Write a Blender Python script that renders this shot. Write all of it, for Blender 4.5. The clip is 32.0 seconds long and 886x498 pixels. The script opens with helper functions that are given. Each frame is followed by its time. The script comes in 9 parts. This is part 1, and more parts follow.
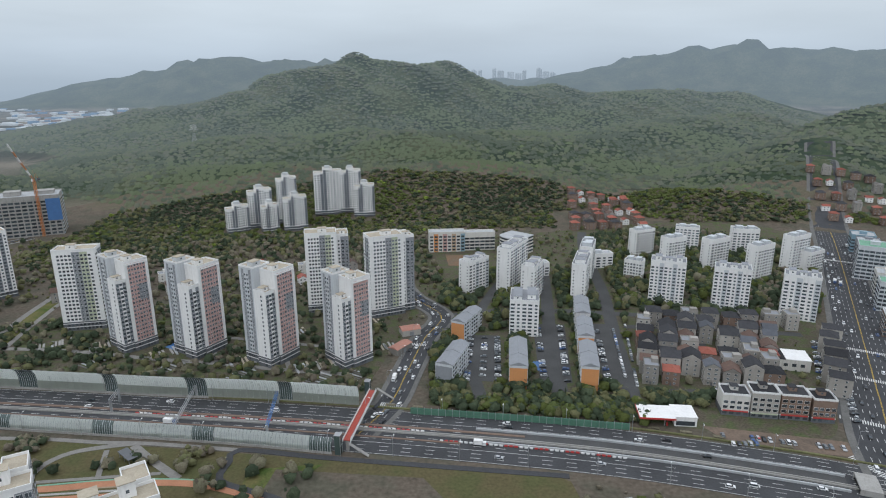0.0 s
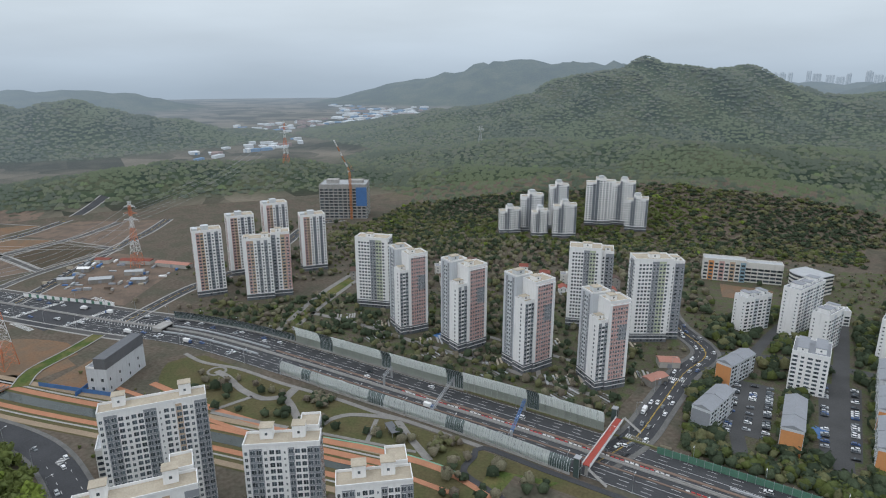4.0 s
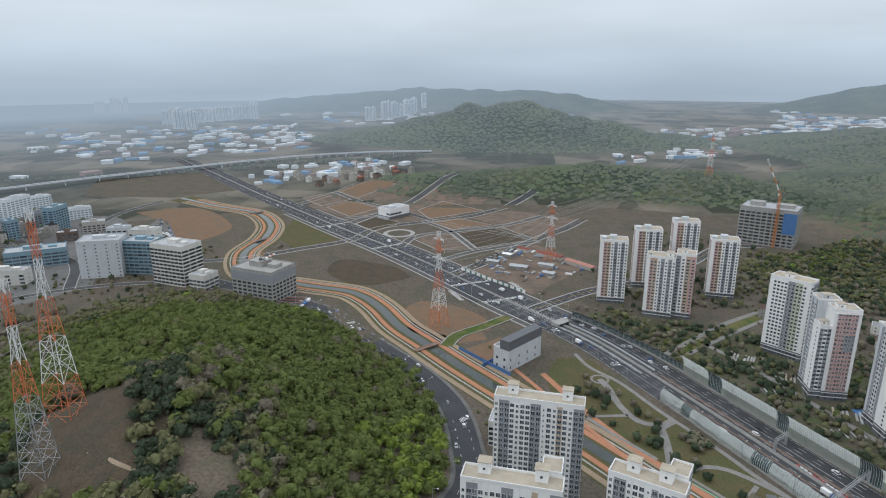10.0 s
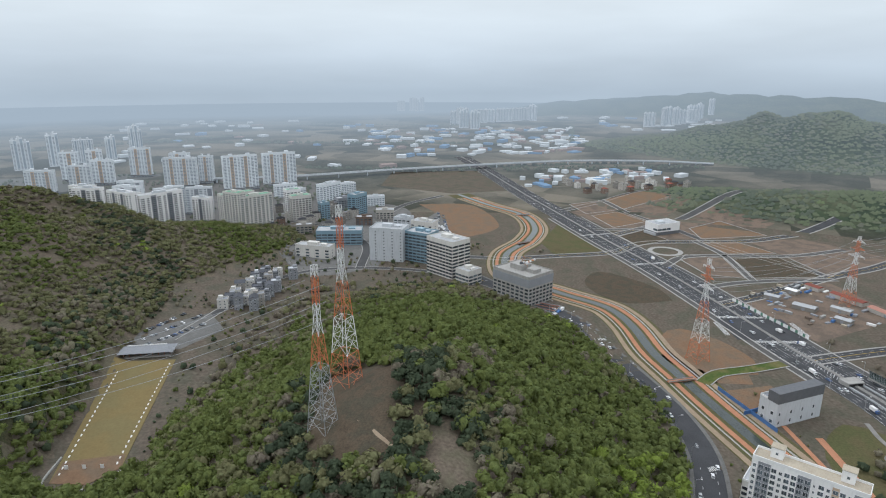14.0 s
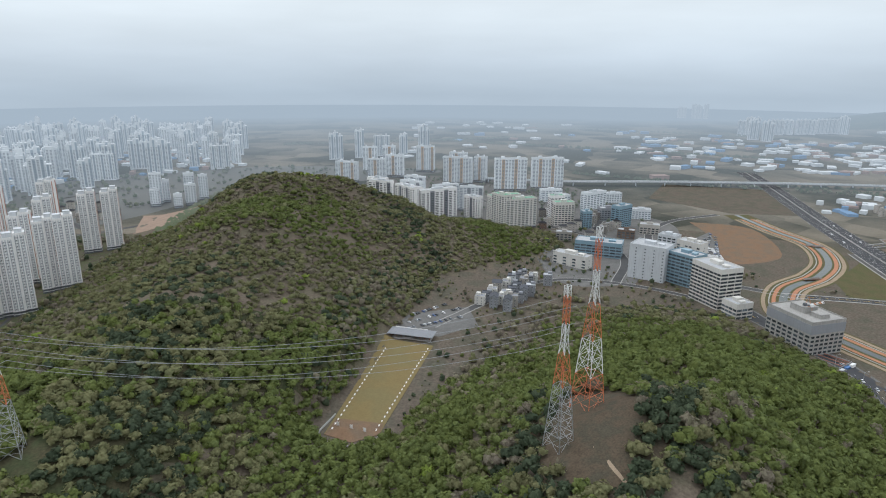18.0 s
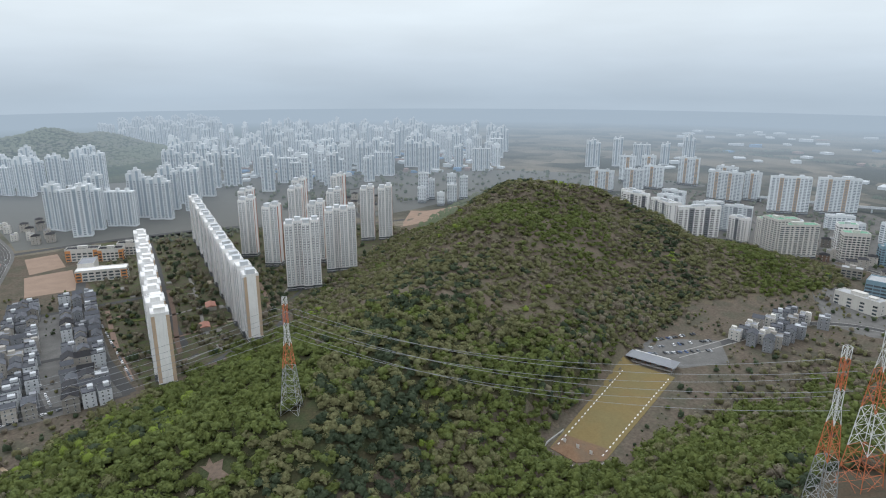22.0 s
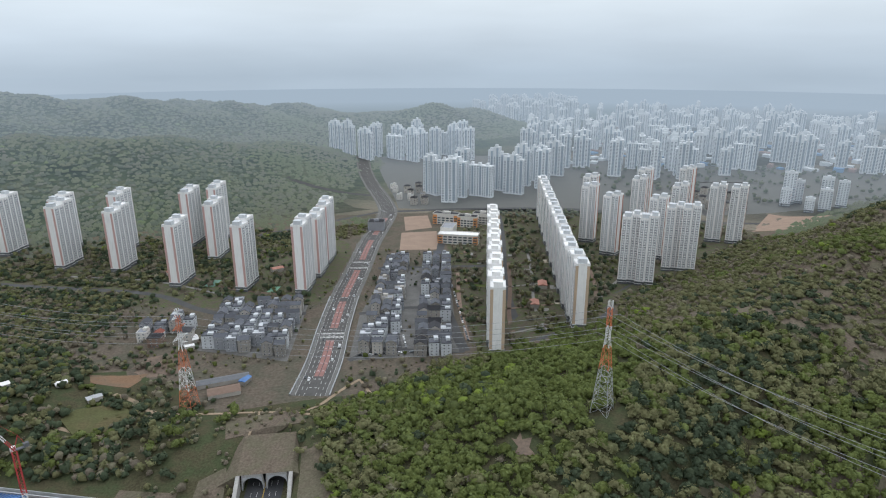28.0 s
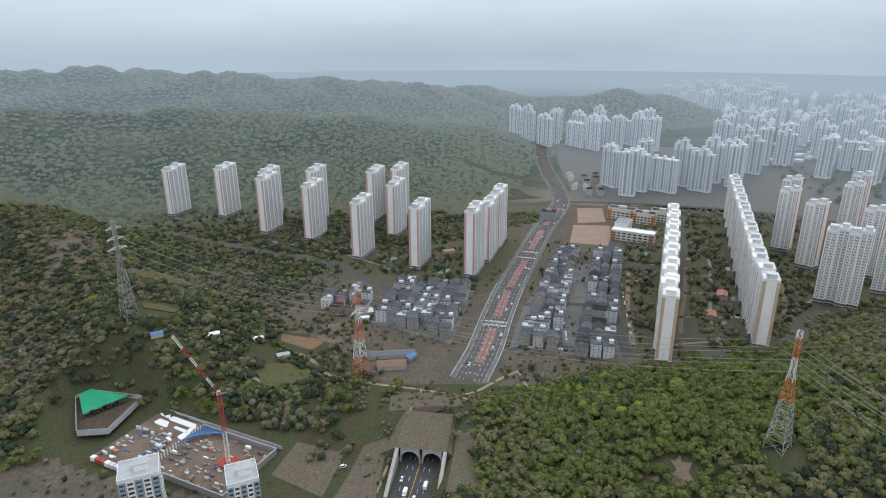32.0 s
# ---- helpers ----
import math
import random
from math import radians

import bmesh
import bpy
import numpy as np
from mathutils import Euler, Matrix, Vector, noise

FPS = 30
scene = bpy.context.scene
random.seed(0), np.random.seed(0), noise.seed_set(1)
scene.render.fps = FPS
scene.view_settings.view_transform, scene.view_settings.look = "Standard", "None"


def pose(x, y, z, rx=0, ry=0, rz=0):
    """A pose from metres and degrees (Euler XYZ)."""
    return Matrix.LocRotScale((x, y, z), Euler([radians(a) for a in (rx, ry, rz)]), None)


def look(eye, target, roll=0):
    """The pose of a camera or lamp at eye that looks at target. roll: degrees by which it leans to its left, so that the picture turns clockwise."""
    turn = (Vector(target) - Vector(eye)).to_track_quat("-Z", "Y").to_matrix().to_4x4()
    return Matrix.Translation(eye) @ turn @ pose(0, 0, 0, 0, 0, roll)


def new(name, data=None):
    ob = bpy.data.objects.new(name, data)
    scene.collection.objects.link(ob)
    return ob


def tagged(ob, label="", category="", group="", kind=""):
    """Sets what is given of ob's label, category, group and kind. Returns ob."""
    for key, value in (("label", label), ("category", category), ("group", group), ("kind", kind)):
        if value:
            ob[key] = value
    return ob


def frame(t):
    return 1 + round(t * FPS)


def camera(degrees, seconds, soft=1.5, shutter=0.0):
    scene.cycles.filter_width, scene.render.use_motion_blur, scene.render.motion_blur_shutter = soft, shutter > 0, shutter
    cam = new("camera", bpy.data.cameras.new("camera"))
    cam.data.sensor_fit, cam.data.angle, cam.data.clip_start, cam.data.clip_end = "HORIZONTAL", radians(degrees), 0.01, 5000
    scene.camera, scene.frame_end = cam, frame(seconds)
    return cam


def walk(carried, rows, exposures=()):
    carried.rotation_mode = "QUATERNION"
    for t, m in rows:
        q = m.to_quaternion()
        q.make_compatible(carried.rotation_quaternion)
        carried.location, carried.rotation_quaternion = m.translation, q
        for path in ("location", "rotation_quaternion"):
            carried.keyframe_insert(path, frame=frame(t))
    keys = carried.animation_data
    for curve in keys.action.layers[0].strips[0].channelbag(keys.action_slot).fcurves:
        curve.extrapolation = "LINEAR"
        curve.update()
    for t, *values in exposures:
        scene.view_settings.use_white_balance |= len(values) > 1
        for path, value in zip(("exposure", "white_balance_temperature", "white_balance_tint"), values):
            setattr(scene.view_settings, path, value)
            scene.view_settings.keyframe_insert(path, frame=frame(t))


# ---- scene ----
# camera: rises slowly over one spot and turns to its left
LENS = 70.9
WAY = [  # seconds, height, tilt, lean, turn
    (0.0, 187.5, 73.89, 0.17, -0.00), (0.5, 188.9, 73.92, 0.09, 3.08), (1.0, 190.3, 73.99, 0.14, 6.23),
    (2.0, 193.0, 73.96, 0.10, 12.45), (3.0, 195.6, 73.91, 0.14, 18.73), (4.0, 198.2, 73.97, 0.04, 25.00),
    (5.0, 200.7, 74.00, 0.04, 31.32), (6.0, 203.1, 73.96, 0.02, 37.51), (7.0, 205.4, 74.00, -0.03, 43.71),
    (8.0, 207.8, 74.00, -0.01, 49.93), (9.0, 210.0, 74.04, 0.09, 56.19), (10.0, 212.2, 73.99, 0.07, 62.39),
    (11.0, 214.4, 74.12, -0.03, 68.56), (12.0, 216.6, 74.13, 0.00, 74.67), (13.0, 218.7, 74.22, 0.05, 80.86),
    (14.0, 220.8, 74.15, -0.05, 86.96), (15.0, 222.9, 74.18, -0.19, 93.07), (16.0, 225.0, 74.20, -0.32, 99.18),
    (17.0, 227.0, 74.16, -0.39, 105.29), (18.0, 229.1, 74.29, -0.33, 111.32), (19.0, 231.2, 74.47, -0.21, 117.11),
    (20.0, 233.3, 74.44, -0.11, 123.02), (21.0, 235.5, 74.48, -0.13, 128.76), (22.0, 237.6, 74.50, -0.07, 134.47),
    (23.0, 239.8, 74.51, -0.04, 140.22), (24.0, 242.1, 74.53, 0.07, 145.80), (25.0, 244.4, 74.63, 0.18, 151.43),
    (26.0, 246.7, 74.28, 0.24, 156.48), (27.0, 249.1, 73.59, 0.18, 161.23), (28.0, 251.6, 72.56, 0.12, 165.76),
    (29.0, 254.1, 71.87, 0.11, 169.99), (30.0, 256.7, 71.19, 0.17, 173.94), (31.0, 259.4, 70.84, 0.22, 177.89),
    (32.0, 262.1, 70.92, 0.21, 182.03),
]
cam = camera(LENS, 32.0, soft=1.1)
walk(cam, [(t, pose(0, 0, h, a, b, c)) for t, h, a, b, c in WAY],
     exposures=[(0.0, -0.2, 5660, 10), (8.0, -0.18, 5660, 10), (13.0, -0.03, 5720, 10), (20.0, 0.04, 5770, 10), (32.0, 0.02, 5720, 10)])

# ---------------------------------------------------------------- light
world = bpy.data.worlds.new("overcast_sky")
scene.world = world
world.use_nodes = True
wn, wl = world.node_tree.nodes, world.node_tree.links
wn.clear()
w_out = wn.new("ShaderNodeOutputWorld")
w_bg = wn.new("ShaderNodeBackground")
sky = wn.new("ShaderNodeTexSky")
sky.sky_type, sky.sun_disc = "NISHITA", False
SUN_ELEVATION, SUN_TURN = radians(52), radians(200)
sky.sun_elevation, sky.sun_rotation = SUN_ELEVATION, SUN_TURN
sky.air_density, sky.dust_density = 1.5, 4.0
tc = wn.new("ShaderNodeTexCoord")
sep = wn.new("ShaderNodeSeparateXYZ")
wl.new(tc.outputs["Generated"], sep.inputs[0])
ramp = wn.new("ShaderNodeValToRGB")       # cloud deck: hazy at the horizon, bright grey above
ramp.color_ramp.elements[0].position, ramp.color_ramp.elements[0].color = 0.485, (4.9, 5.45, 5.7, 1)
ramp.color_ramp.elements[1].position, ramp.color_ramp.elements[1].color = 1.0, (13.4, 13.1, 12.4, 1)
for pos, col in ((0.512, (6.6, 7.05, 7.1, 1)), (0.54, (7.9, 8.2, 7.95, 1)), (0.62, (9.4, 9.35, 8.6, 1)), (0.72, (11.0, 10.9, 10.4, 1))):
    e = ramp.color_ramp.elements.new(pos)
    e.color = col
half = wn.new("ShaderNodeMath")
half.operation = "MULTIPLY_ADD"
half.inputs[1].default_value, half.inputs[2].default_value = 0.5, 0.5
wl.new(sep.outputs["Z"], half.inputs[0])
wl.new(half.outputs[0], ramp.inputs[0])
stretch = wn.new("ShaderNodeMapping")
stretch.inputs["Scale"].default_value = (1.6, 1.6, 9.0)
wl.new(tc.outputs["Generated"], stretch.inputs[0])
cloud = wn.new("ShaderNodeTexNoise")
cloud.inputs["Scale"].default_value, cloud.inputs["Detail"].default_value = 1.7, 5
wl.new(stretch.outputs[0], cloud.inputs["Vector"])
cr = wn.new("ShaderNodeMapRange")
cr.inputs["From Min"].default_value, cr.inputs["From Max"].default_value = 0.3, 0.7
cr.inputs["To Min"].default_value, cr.inputs["To Max"].default_value = 0.93, 1.06
wl.new(cloud.outputs["Fac"], cr.inputs["Value"])
deck = wn.new("ShaderNodeVectorMath")
deck.operation = "SCALE"
wl.new(ramp.outputs["Color"], deck.inputs[0])
wl.new(cr.outputs[0], deck.inputs["Scale"])
blend = wn.new("ShaderNodeMix")
blend.data_type = "RGBA"
blend.inputs["Factor"].default_value = 0.96
wl.new(sky.outputs[0], blend.inputs["A"])
wl.new(deck.outputs[0], blend.inputs["B"])
wl.new(blend.outputs["Result"], w_bg.inputs["Color"])
w_bg.inputs["Strength"].default_value = 0.1
wl.new(w_bg.outputs[0], w_out.inputs[0])

sun = new("sun", bpy.data.lights.new("sun", "SUN"))
sun.data.energy, sun.data.angle, sun.data.color = 0.75, radians(50), (1.0, 0.95, 0.87)
sun.matrix_world = look((math.sin(SUN_TURN) * 100, math.cos(SUN_TURN) * 100, 128), (0, 0, 0))
scene.view_settings.exposure = 0.0

# ---------------------------------------------------------------- materials
def mat(name, color, rough=0.8, metal=0.0, vary=0.12, size=3.0, grime=0.0, bump=0.0, fine=None, island=0.0, each=0.0, second=None):
    """A worn surface: base colour with mottling at two scales, optional stains, relief and variation from piece to piece."""
    m = bpy.data.materials.new(name)
    m.use_nodes = True
    n, l = m.node_tree.nodes, m.node_tree.links
    b = n["Principled BSDF"]
    b.inputs["Roughness"].default_value, b.inputs["Metallic"].default_value = rough, metal
    b.inputs["Specular IOR Level"].default_value = 0.5 if rough < 0.66 else 0.3 if rough < 0.84 else 0.08
    geo = n.new("ShaderNodeNewGeometry")
    big = n.new("ShaderNodeTexNoise")
    big.inputs["Scale"].default_value, big.inputs["Detail"].default_value = 1.0 / size, 4
    l.new(geo.outputs["Position"], big.inputs["Vector"])
    small = n.new("ShaderNodeTexNoise")
    small.inputs["Scale"].default_value, small.inputs["Detail"].default_value = 1.0 / (fine or size * 0.12), 3
    l.new(geo.outputs["Position"], small.inputs["Vector"])
    add = n.new("ShaderNodeMath")
    add.operation = "ADD"
    l.new(big.outputs["Fac"], add.inputs[0])
    l.new(small.outputs["Fac"], add.inputs[1])
    amount = n.new("ShaderNodeMapRange")
    amount.inputs["From Min"].default_value, amount.inputs["From Max"].default_value = 0.65, 1.35
    amount.inputs["To Min"].default_value, amount.inputs["To Max"].default_value = 1 - vary, 1 + vary
    l.new(add.outputs[0], amount.inputs["Value"])
    fac = amount.outputs[0]
    for strength, socket in ((island, geo.outputs["Random Per Island"]), (each, None)):
        if strength:
            if socket is None:
                socket = n.new("ShaderNodeObjectInfo").outputs["Random"]
            rr = n.new("ShaderNodeMapRange")
            rr.inputs["To Min"].default_value, rr.inputs["To Max"].default_value = 1 - strength, 1 + strength
            l.new(socket, rr.inputs["Value"])
            mul = n.new("ShaderNodeMath")
            mul.operation = "MULTIPLY"
            l.new(fac, mul.inputs[0])
            l.new(rr.outputs[0], mul.inputs[1])
            fac = mul.outputs[0]
    base = n.new("ShaderNodeRGB")
    base.outputs[0].default_value = (*color, 1)
    src = base.outputs[0]
    if second:
        mx = n.new("ShaderNodeMix")
        mx.data_type = "RGBA"
        mx.inputs["B"].default_value = (*second, 1)
        l.new(src, mx.inputs["A"])
        mr = n.new("ShaderNodeMapRange")
        mr.inputs["From Min"].default_value, mr.inputs["From Max"].default_value = 0.42, 0.6
        if island:
            l.new(geo.outputs["Random Per Island"], mr.inputs["Value"])
            mr.inputs["From Min"].default_value, mr.inputs["From Max"].default_value = 0.2, 0.9
        else:
            l.new(big.outputs["Fac"], mr.inputs["Value"])
        l.new(mr.outputs[0], mx.inputs["Factor"])
        src = mx.outputs["Result"]
    sc = n.new("ShaderNodeVectorMath")
    sc.operation = "SCALE"
    l.new(src, sc.inputs[0])
    l.new(fac, sc.inputs["Scale"])
    col = sc.outputs[0]
    if grime:
        st = n.new("ShaderNodeTexNoise")
        st.inputs["Scale"].default_value, st.inputs["Detail"].default_value = 0.35, 6
        mp = n.new("ShaderNodeMapping")
        mp.inputs["Scale"].default_value = (2.5, 2.5, 0.25)      # streaks run down the wall
        l.new(geo.outputs["Position"], mp.inputs[0])
        l.new(mp.outputs[0], st.inputs["Vector"])
        gr = n.new("ShaderNodeMapRange")
        gr.inputs["From Min"].default_value, gr.inputs["From Max"].default_value = 0.5, 0.72
        gr.inputs["To Min"].default_value, gr.inputs["To Max"].default_value = 0.0, grime
        l.new(st.outputs["Fac"], gr.inputs["Value"])
        gx = n.new("ShaderNodeMix")
        gx.data_type = "RGBA"
        gx.inputs["B"].default_value = (0.16, 0.15, 0.14, 1)
        l.new(gr.outputs[0], gx.inputs["Factor"])
        l.new(col, gx.inputs["A"])
        col = gx.outputs["Result"]
    l.new(col, b.inputs["Base Color"])
    if bump:
        bp = n.new("ShaderNodeBump")
        bp.inputs["Strength"].default_value, bp.inputs["Distance"].default_value = bump, 0.3
        l.new(small.outputs["Fac"], bp.inputs["Height"])
        l.new(bp.outputs[0], b.inputs["Normal"])
    return m


M = {}
M["white"] = mat("white_wall_paint", (0.8, 0.79, 0.775), 0.8, vary=0.05, size=9, grime=0.14)
M["offwhite"] = mat("ivory_wall_paint", (0.62, 0.60, 0.56), 0.8, vary=0.06, size=9, grime=0.2)
M["pale"] = mat("pale_grey_wall_paint", (0.55, 0.57, 0.59), 0.8, vary=0.06, size=8, grime=0.18)
M["grey"] = mat("grey_wall_paint", (0.27, 0.28, 0.30), 0.8, vary=0.08, size=8, grime=0.2)
M["dark"] = mat("dark_grey_stone_cladding", (0.13, 0.135, 0.145), 0.7, vary=0.15, size=3, grime=0.2)
M["pink"] = mat("salmon_wall_paint", (0.52, 0.34, 0.31), 0.8, vary=0.06, size=8, grime=0.15)
M["green"] = mat("lime_green_wall_paint", (0.47, 0.50, 0.36), 0.8, vary=0.06, size=8, grime=0.15)
M["orange"] = mat("orange_wall_paint", (0.60, 0.28, 0.11), 0.8, vary=0.06, size=8, grime=0.12)
M["tan"] = mat("tan_wall_paint", (0.50, 0.38, 0.27), 0.8, vary=0.06, size=8, grime=0.15)
M["rose"] = mat("brick_red_wall_paint", (0.40, 0.20, 0.15), 0.8, vary=0.08, size=8, grime=0.15)
M["blueglass"] = mat("blue_tinted_cladding", (0.22, 0.33, 0.40), 0.4, vary=0.08, size=6)
M["glass"] = mat("dark_window_glass", (0.075, 0.088, 0.10), 0.12, vary=0.3, size=4, each=0.4, island=0.5)
M["frame"] = mat("white_window_frame", (0.78, 0.775, 0.765), 0.5, vary=0.05)
M["roofdeck"] = mat("beige_roof_screed", (0.42, 0.37, 0.29), 0.9, vary=0.18, size=5, grime=0.0, bump=0.1)
M["roofgrey"] = mat("pale_grey_roof_deck", (0.42, 0.43, 0.44), 0.9, vary=0.15, size=5)
M["roofgreen"] = mat("green_roof_coating", (0.20, 0.36, 0.26), 0.9, vary=0.15, size=5)
M["concrete"] = mat("bare_concrete", (0.36, 0.35, 0.33), 0.9, vary=0.15, size=4, grime=0.35, bump=0.1)
M["asphalt"] = mat("asphalt", (0.066, 0.067, 0.071), 0.85, vary=0.22, size=14, fine=0.8, bump=0.05)
M["oldasphalt"] = mat("worn_asphalt", (0.085, 0.085, 0.085), 0.9, vary=0.2, size=14, fine=0.9, bump=0.05)
M["paint"] = mat("white_road_paint", (0.62, 0.62, 0.60), 0.7, vary=0.15, size=2)
M["yellow"] = mat("yellow_road_paint", (0.55, 0.38, 0.05), 0.7, vary=0.15, size=2)
M["redpave"] = mat("red_paved_lane", (0.27, 0.15, 0.135), 0.85, vary=0.22, size=5)
M["path"] = mat("orange_cycle_path", (0.40, 0.20, 0.12), 0.9, vary=0.15, size=6)
M["sandpath"] = mat("sandy_footpath", (0.30, 0.235, 0.165), 0.95, vary=0.18, size=6)
M["paving"] = mat("grey_block_paving", (0.15, 0.147, 0.14), 0.9, vary=0.25, size=10)
M["water"] = mat("stream_water", (0.035, 0.045, 0.04), 0.1, vary=0.3, size=8, bump=0.05)
M["grass"] = mat("dry_spring_lawn", (0.115, 0.1, 0.052), 0.95, vary=0.3, size=18, fine=1.6, bump=0.2, second=(0.082, 0.084, 0.038))
M["greengrass"] = mat("fresh_grass", (0.075, 0.11, 0.03), 0.95, vary=0.3, size=14, fine=1.4, bump=0.2, second=(0.13, 0.12, 0.05))
M["field"] = mat("dry_archery_turf", (0.205, 0.158, 0.072), 0.95, vary=0.14, size=22, fine=1.5, second=(0.175, 0.145, 0.07))
M["dirt"] = mat("bare_brown_earth", (0.195, 0.148, 0.115), 0.98, vary=0.25, size=16, fine=1.5, bump=0.3, second=(0.125, 0.10, 0.08))
M["reddirt"] = mat("bare_orange_earth", (0.21, 0.135, 0.085), 0.98, vary=0.22, size=14, fine=1.5, bump=0.3, second=(0.155, 0.115, 0.08))
M["waste"] = mat("dry_scrub_ground", (0.135, 0.112, 0.088), 0.98, vary=0.4, size=22, fine=2.5, bump=0.3, second=(0.085, 0.08, 0.06))
M["steel"] = mat("galvanised_steel", (0.42, 0.43, 0.44), 0.5, 0.6, vary=0.1, size=3)
M["pylonred"] = mat("orange_pylon_paint", (0.55, 0.17, 0.07), 0.6, vary=0.12, size=6)
M["pylonwhite"] = mat("white_pylon_paint", (0.70, 0.70, 0.69), 0.6, vary=0.08, size=6)
M["barrier"] = mat("frosted_barrier_sheet", (0.62, 0.64, 0.62), 0.35, vary=0.12, size=6, grime=0.3)
M["barrierlow"] = mat("green_grey_barrier_panel", (0.38, 0.40, 0.35), 0.5, vary=0.15, size=4, grime=0.3)
for key in ("barrier", "barrierlow"):                # light comes through the sheets
    tree = M[key].node_tree
    lit = tree.nodes.new("ShaderNodeBsdfTranslucent")
    lit.inputs["Color"].default_value = (0.92, 0.94, 0.91, 1) if key == "barrier" else (0.42, 0.47, 0.42, 1)
    both = tree.nodes.new("ShaderNodeMixShader")
    both.inputs[0].default_value = 0.8 if key == "barrier" else 0.4
    tree.links.new(tree.nodes["Principled BSDF"].outputs[0], both.inputs[1])
    tree.links.new(lit.outputs[0], both.inputs[2])
    tree.links.new(both.outputs[0], tree.nodes["Material Output"].inputs["Surface"])
M["barrierdark"] = mat("dark_green_barrier_glass", (0.07, 0.095, 0.09), 0.25, vary=0.15, size=4)
M["greenfence"] = mat("green_barrier_panel", (0.10, 0.21, 0.15), 0.5, vary=0.2, size=5, grime=0.2)
M["redsteel"] = mat("red_bridge_deck", (0.34, 0.07, 0.05), 0.7, vary=0.15, size=3)
M["crane"] = mat("crane_paint", (0.50, 0.20, 0.07), 0.6, vary=0.12, size=4)
M["cranered"] = mat("red_crane_paint", (0.42, 0.05, 0.05), 0.6, vary=0.12, size=4)
M["tile"] = mat("grey_clay_roof_tiles", (0.05, 0.05, 0.054), 0.86, vary=0.2, size=2, bump=0.2, each=0.3)
M["redtile"] = mat("red_roof_tiles", (0.26, 0.085, 0.06), 0.8, vary=0.2, size=2, bump=0.2, each=0.25)
M["brick"] = mat("brown_brick", (0.20, 0.145, 0.115), 0.9, vary=0.15, size=2, each=0.25)
M["stucco"] = mat("house_render", (0.35, 0.33, 0.30), 0.9, vary=0.1, size=3, grime=0.15, each=0.35)
M["blue"] = mat("blue_sheeting", (0.07, 0.16, 0.36), 0.6, vary=0.15, size=4)
# tyres and chassis; also the black that stands for darkness in tunnel mouths
M["rubber_and_dark"] = mat("black_rubber_and_tunnel_dark", (0.02, 0.02, 0.02), 0.8, vary=0.1)
M["wire"] = mat("power_cable", (0.30, 0.31, 0.32), 0.5, 0.3, vary=0.05)
M["red"] = mat("red_plastic", (0.45, 0.045, 0.04), 0.5, vary=0.1)
M["bark"] = mat("bark", (0.085, 0.07, 0.055), 0.95, vary=0.2, size=0.6)
M["leaf"] = mat("spring_oak_leaves", (0.135, 0.16, 0.048), 0.9, vary=0.36, size=10, fine=0.9, bump=0.9, island=0.3, each=0.25, second=(0.1, 0.122, 0.044))
M["leafdark"] = mat("pine_needles", (0.062, 0.082, 0.05), 0.9, vary=0.34, size=10, fine=0.9, bump=0.9, island=0.2, each=0.15, second=(0.07, 0.088, 0.052))
M["leafbrown"] = mat("bare_twigs_and_buds", (0.215, 0.185, 0.142), 0.9, vary=0.36, size=10, fine=0.8, bump=1.0, island=0.18, each=0.15, second=(0.195, 0.185, 0.122))
M["leaffresh"] = mat("bright_new_leaves", (0.19, 0.245, 0.05), 0.9, vary=0.3, size=8, fine=0.9, bump=0.9, island=0.15, each=0.15)

M["leafdull"] = mat("dull_olive_leaves", (0.205, 0.2, 0.1), 0.9, vary=0.34, size=12, fine=0.9, bump=0.9, island=0.22, each=0.15, second=(0.165, 0.172, 0.085))
M["litter"] = mat("leaf_litter_on_the_forest_floor", (0.15, 0.122, 0.094), 0.98, vary=0.4, size=16, fine=1.5, bump=0.4, second=(0.105, 0.095, 0.066))
M["scrub"] = mat("dark_scrubby_slope", (0.078, 0.072, 0.042), 0.98, vary=0.42, size=14, fine=1.3, bump=0.4, second=(0.05, 0.06, 0.03))
M["sand"] = mat("pinkish_sandy_ground", (0.29, 0.215, 0.165), 0.95, vary=0.16, size=14, fine=1.2)
M["slate"] = mat("slate_grey_roof_sheet", (0.085, 0.09, 0.104), 0.7, vary=0.2, size=3, each=0.3)
M["greyroad"] = mat("pale_worn_asphalt", (0.1, 0.098, 0.094), 0.9, vary=0.22, size=12, fine=0.9)
M["garden"] = mat("estate_garden_ground", (0.115, 0.10, 0.075), 0.98, vary=0.45, size=7, fine=1.2, bump=0.3, second=(0.075, 0.088, 0.042))
M["browntile"] = mat("brown_roof_tiles", (0.115, 0.075, 0.06), 0.8, vary=0.2, size=2, bump=0.2, each=0.3)
M["pitch"] = mat("dark_turned_earth", (0.10, 0.078, 0.055), 0.98, vary=0.35, size=9, fine=1.0, bump=0.3, second=(0.065, 0.058, 0.042))
M["astro"] = mat("green_artificial_turf", (0.045, 0.30, 0.16), 0.9, vary=0.15, size=6)
M["slab"] = mat("grey_path_slabs", (0.235, 0.225, 0.21), 0.9, vary=0.18, size=5, fine=0.8)


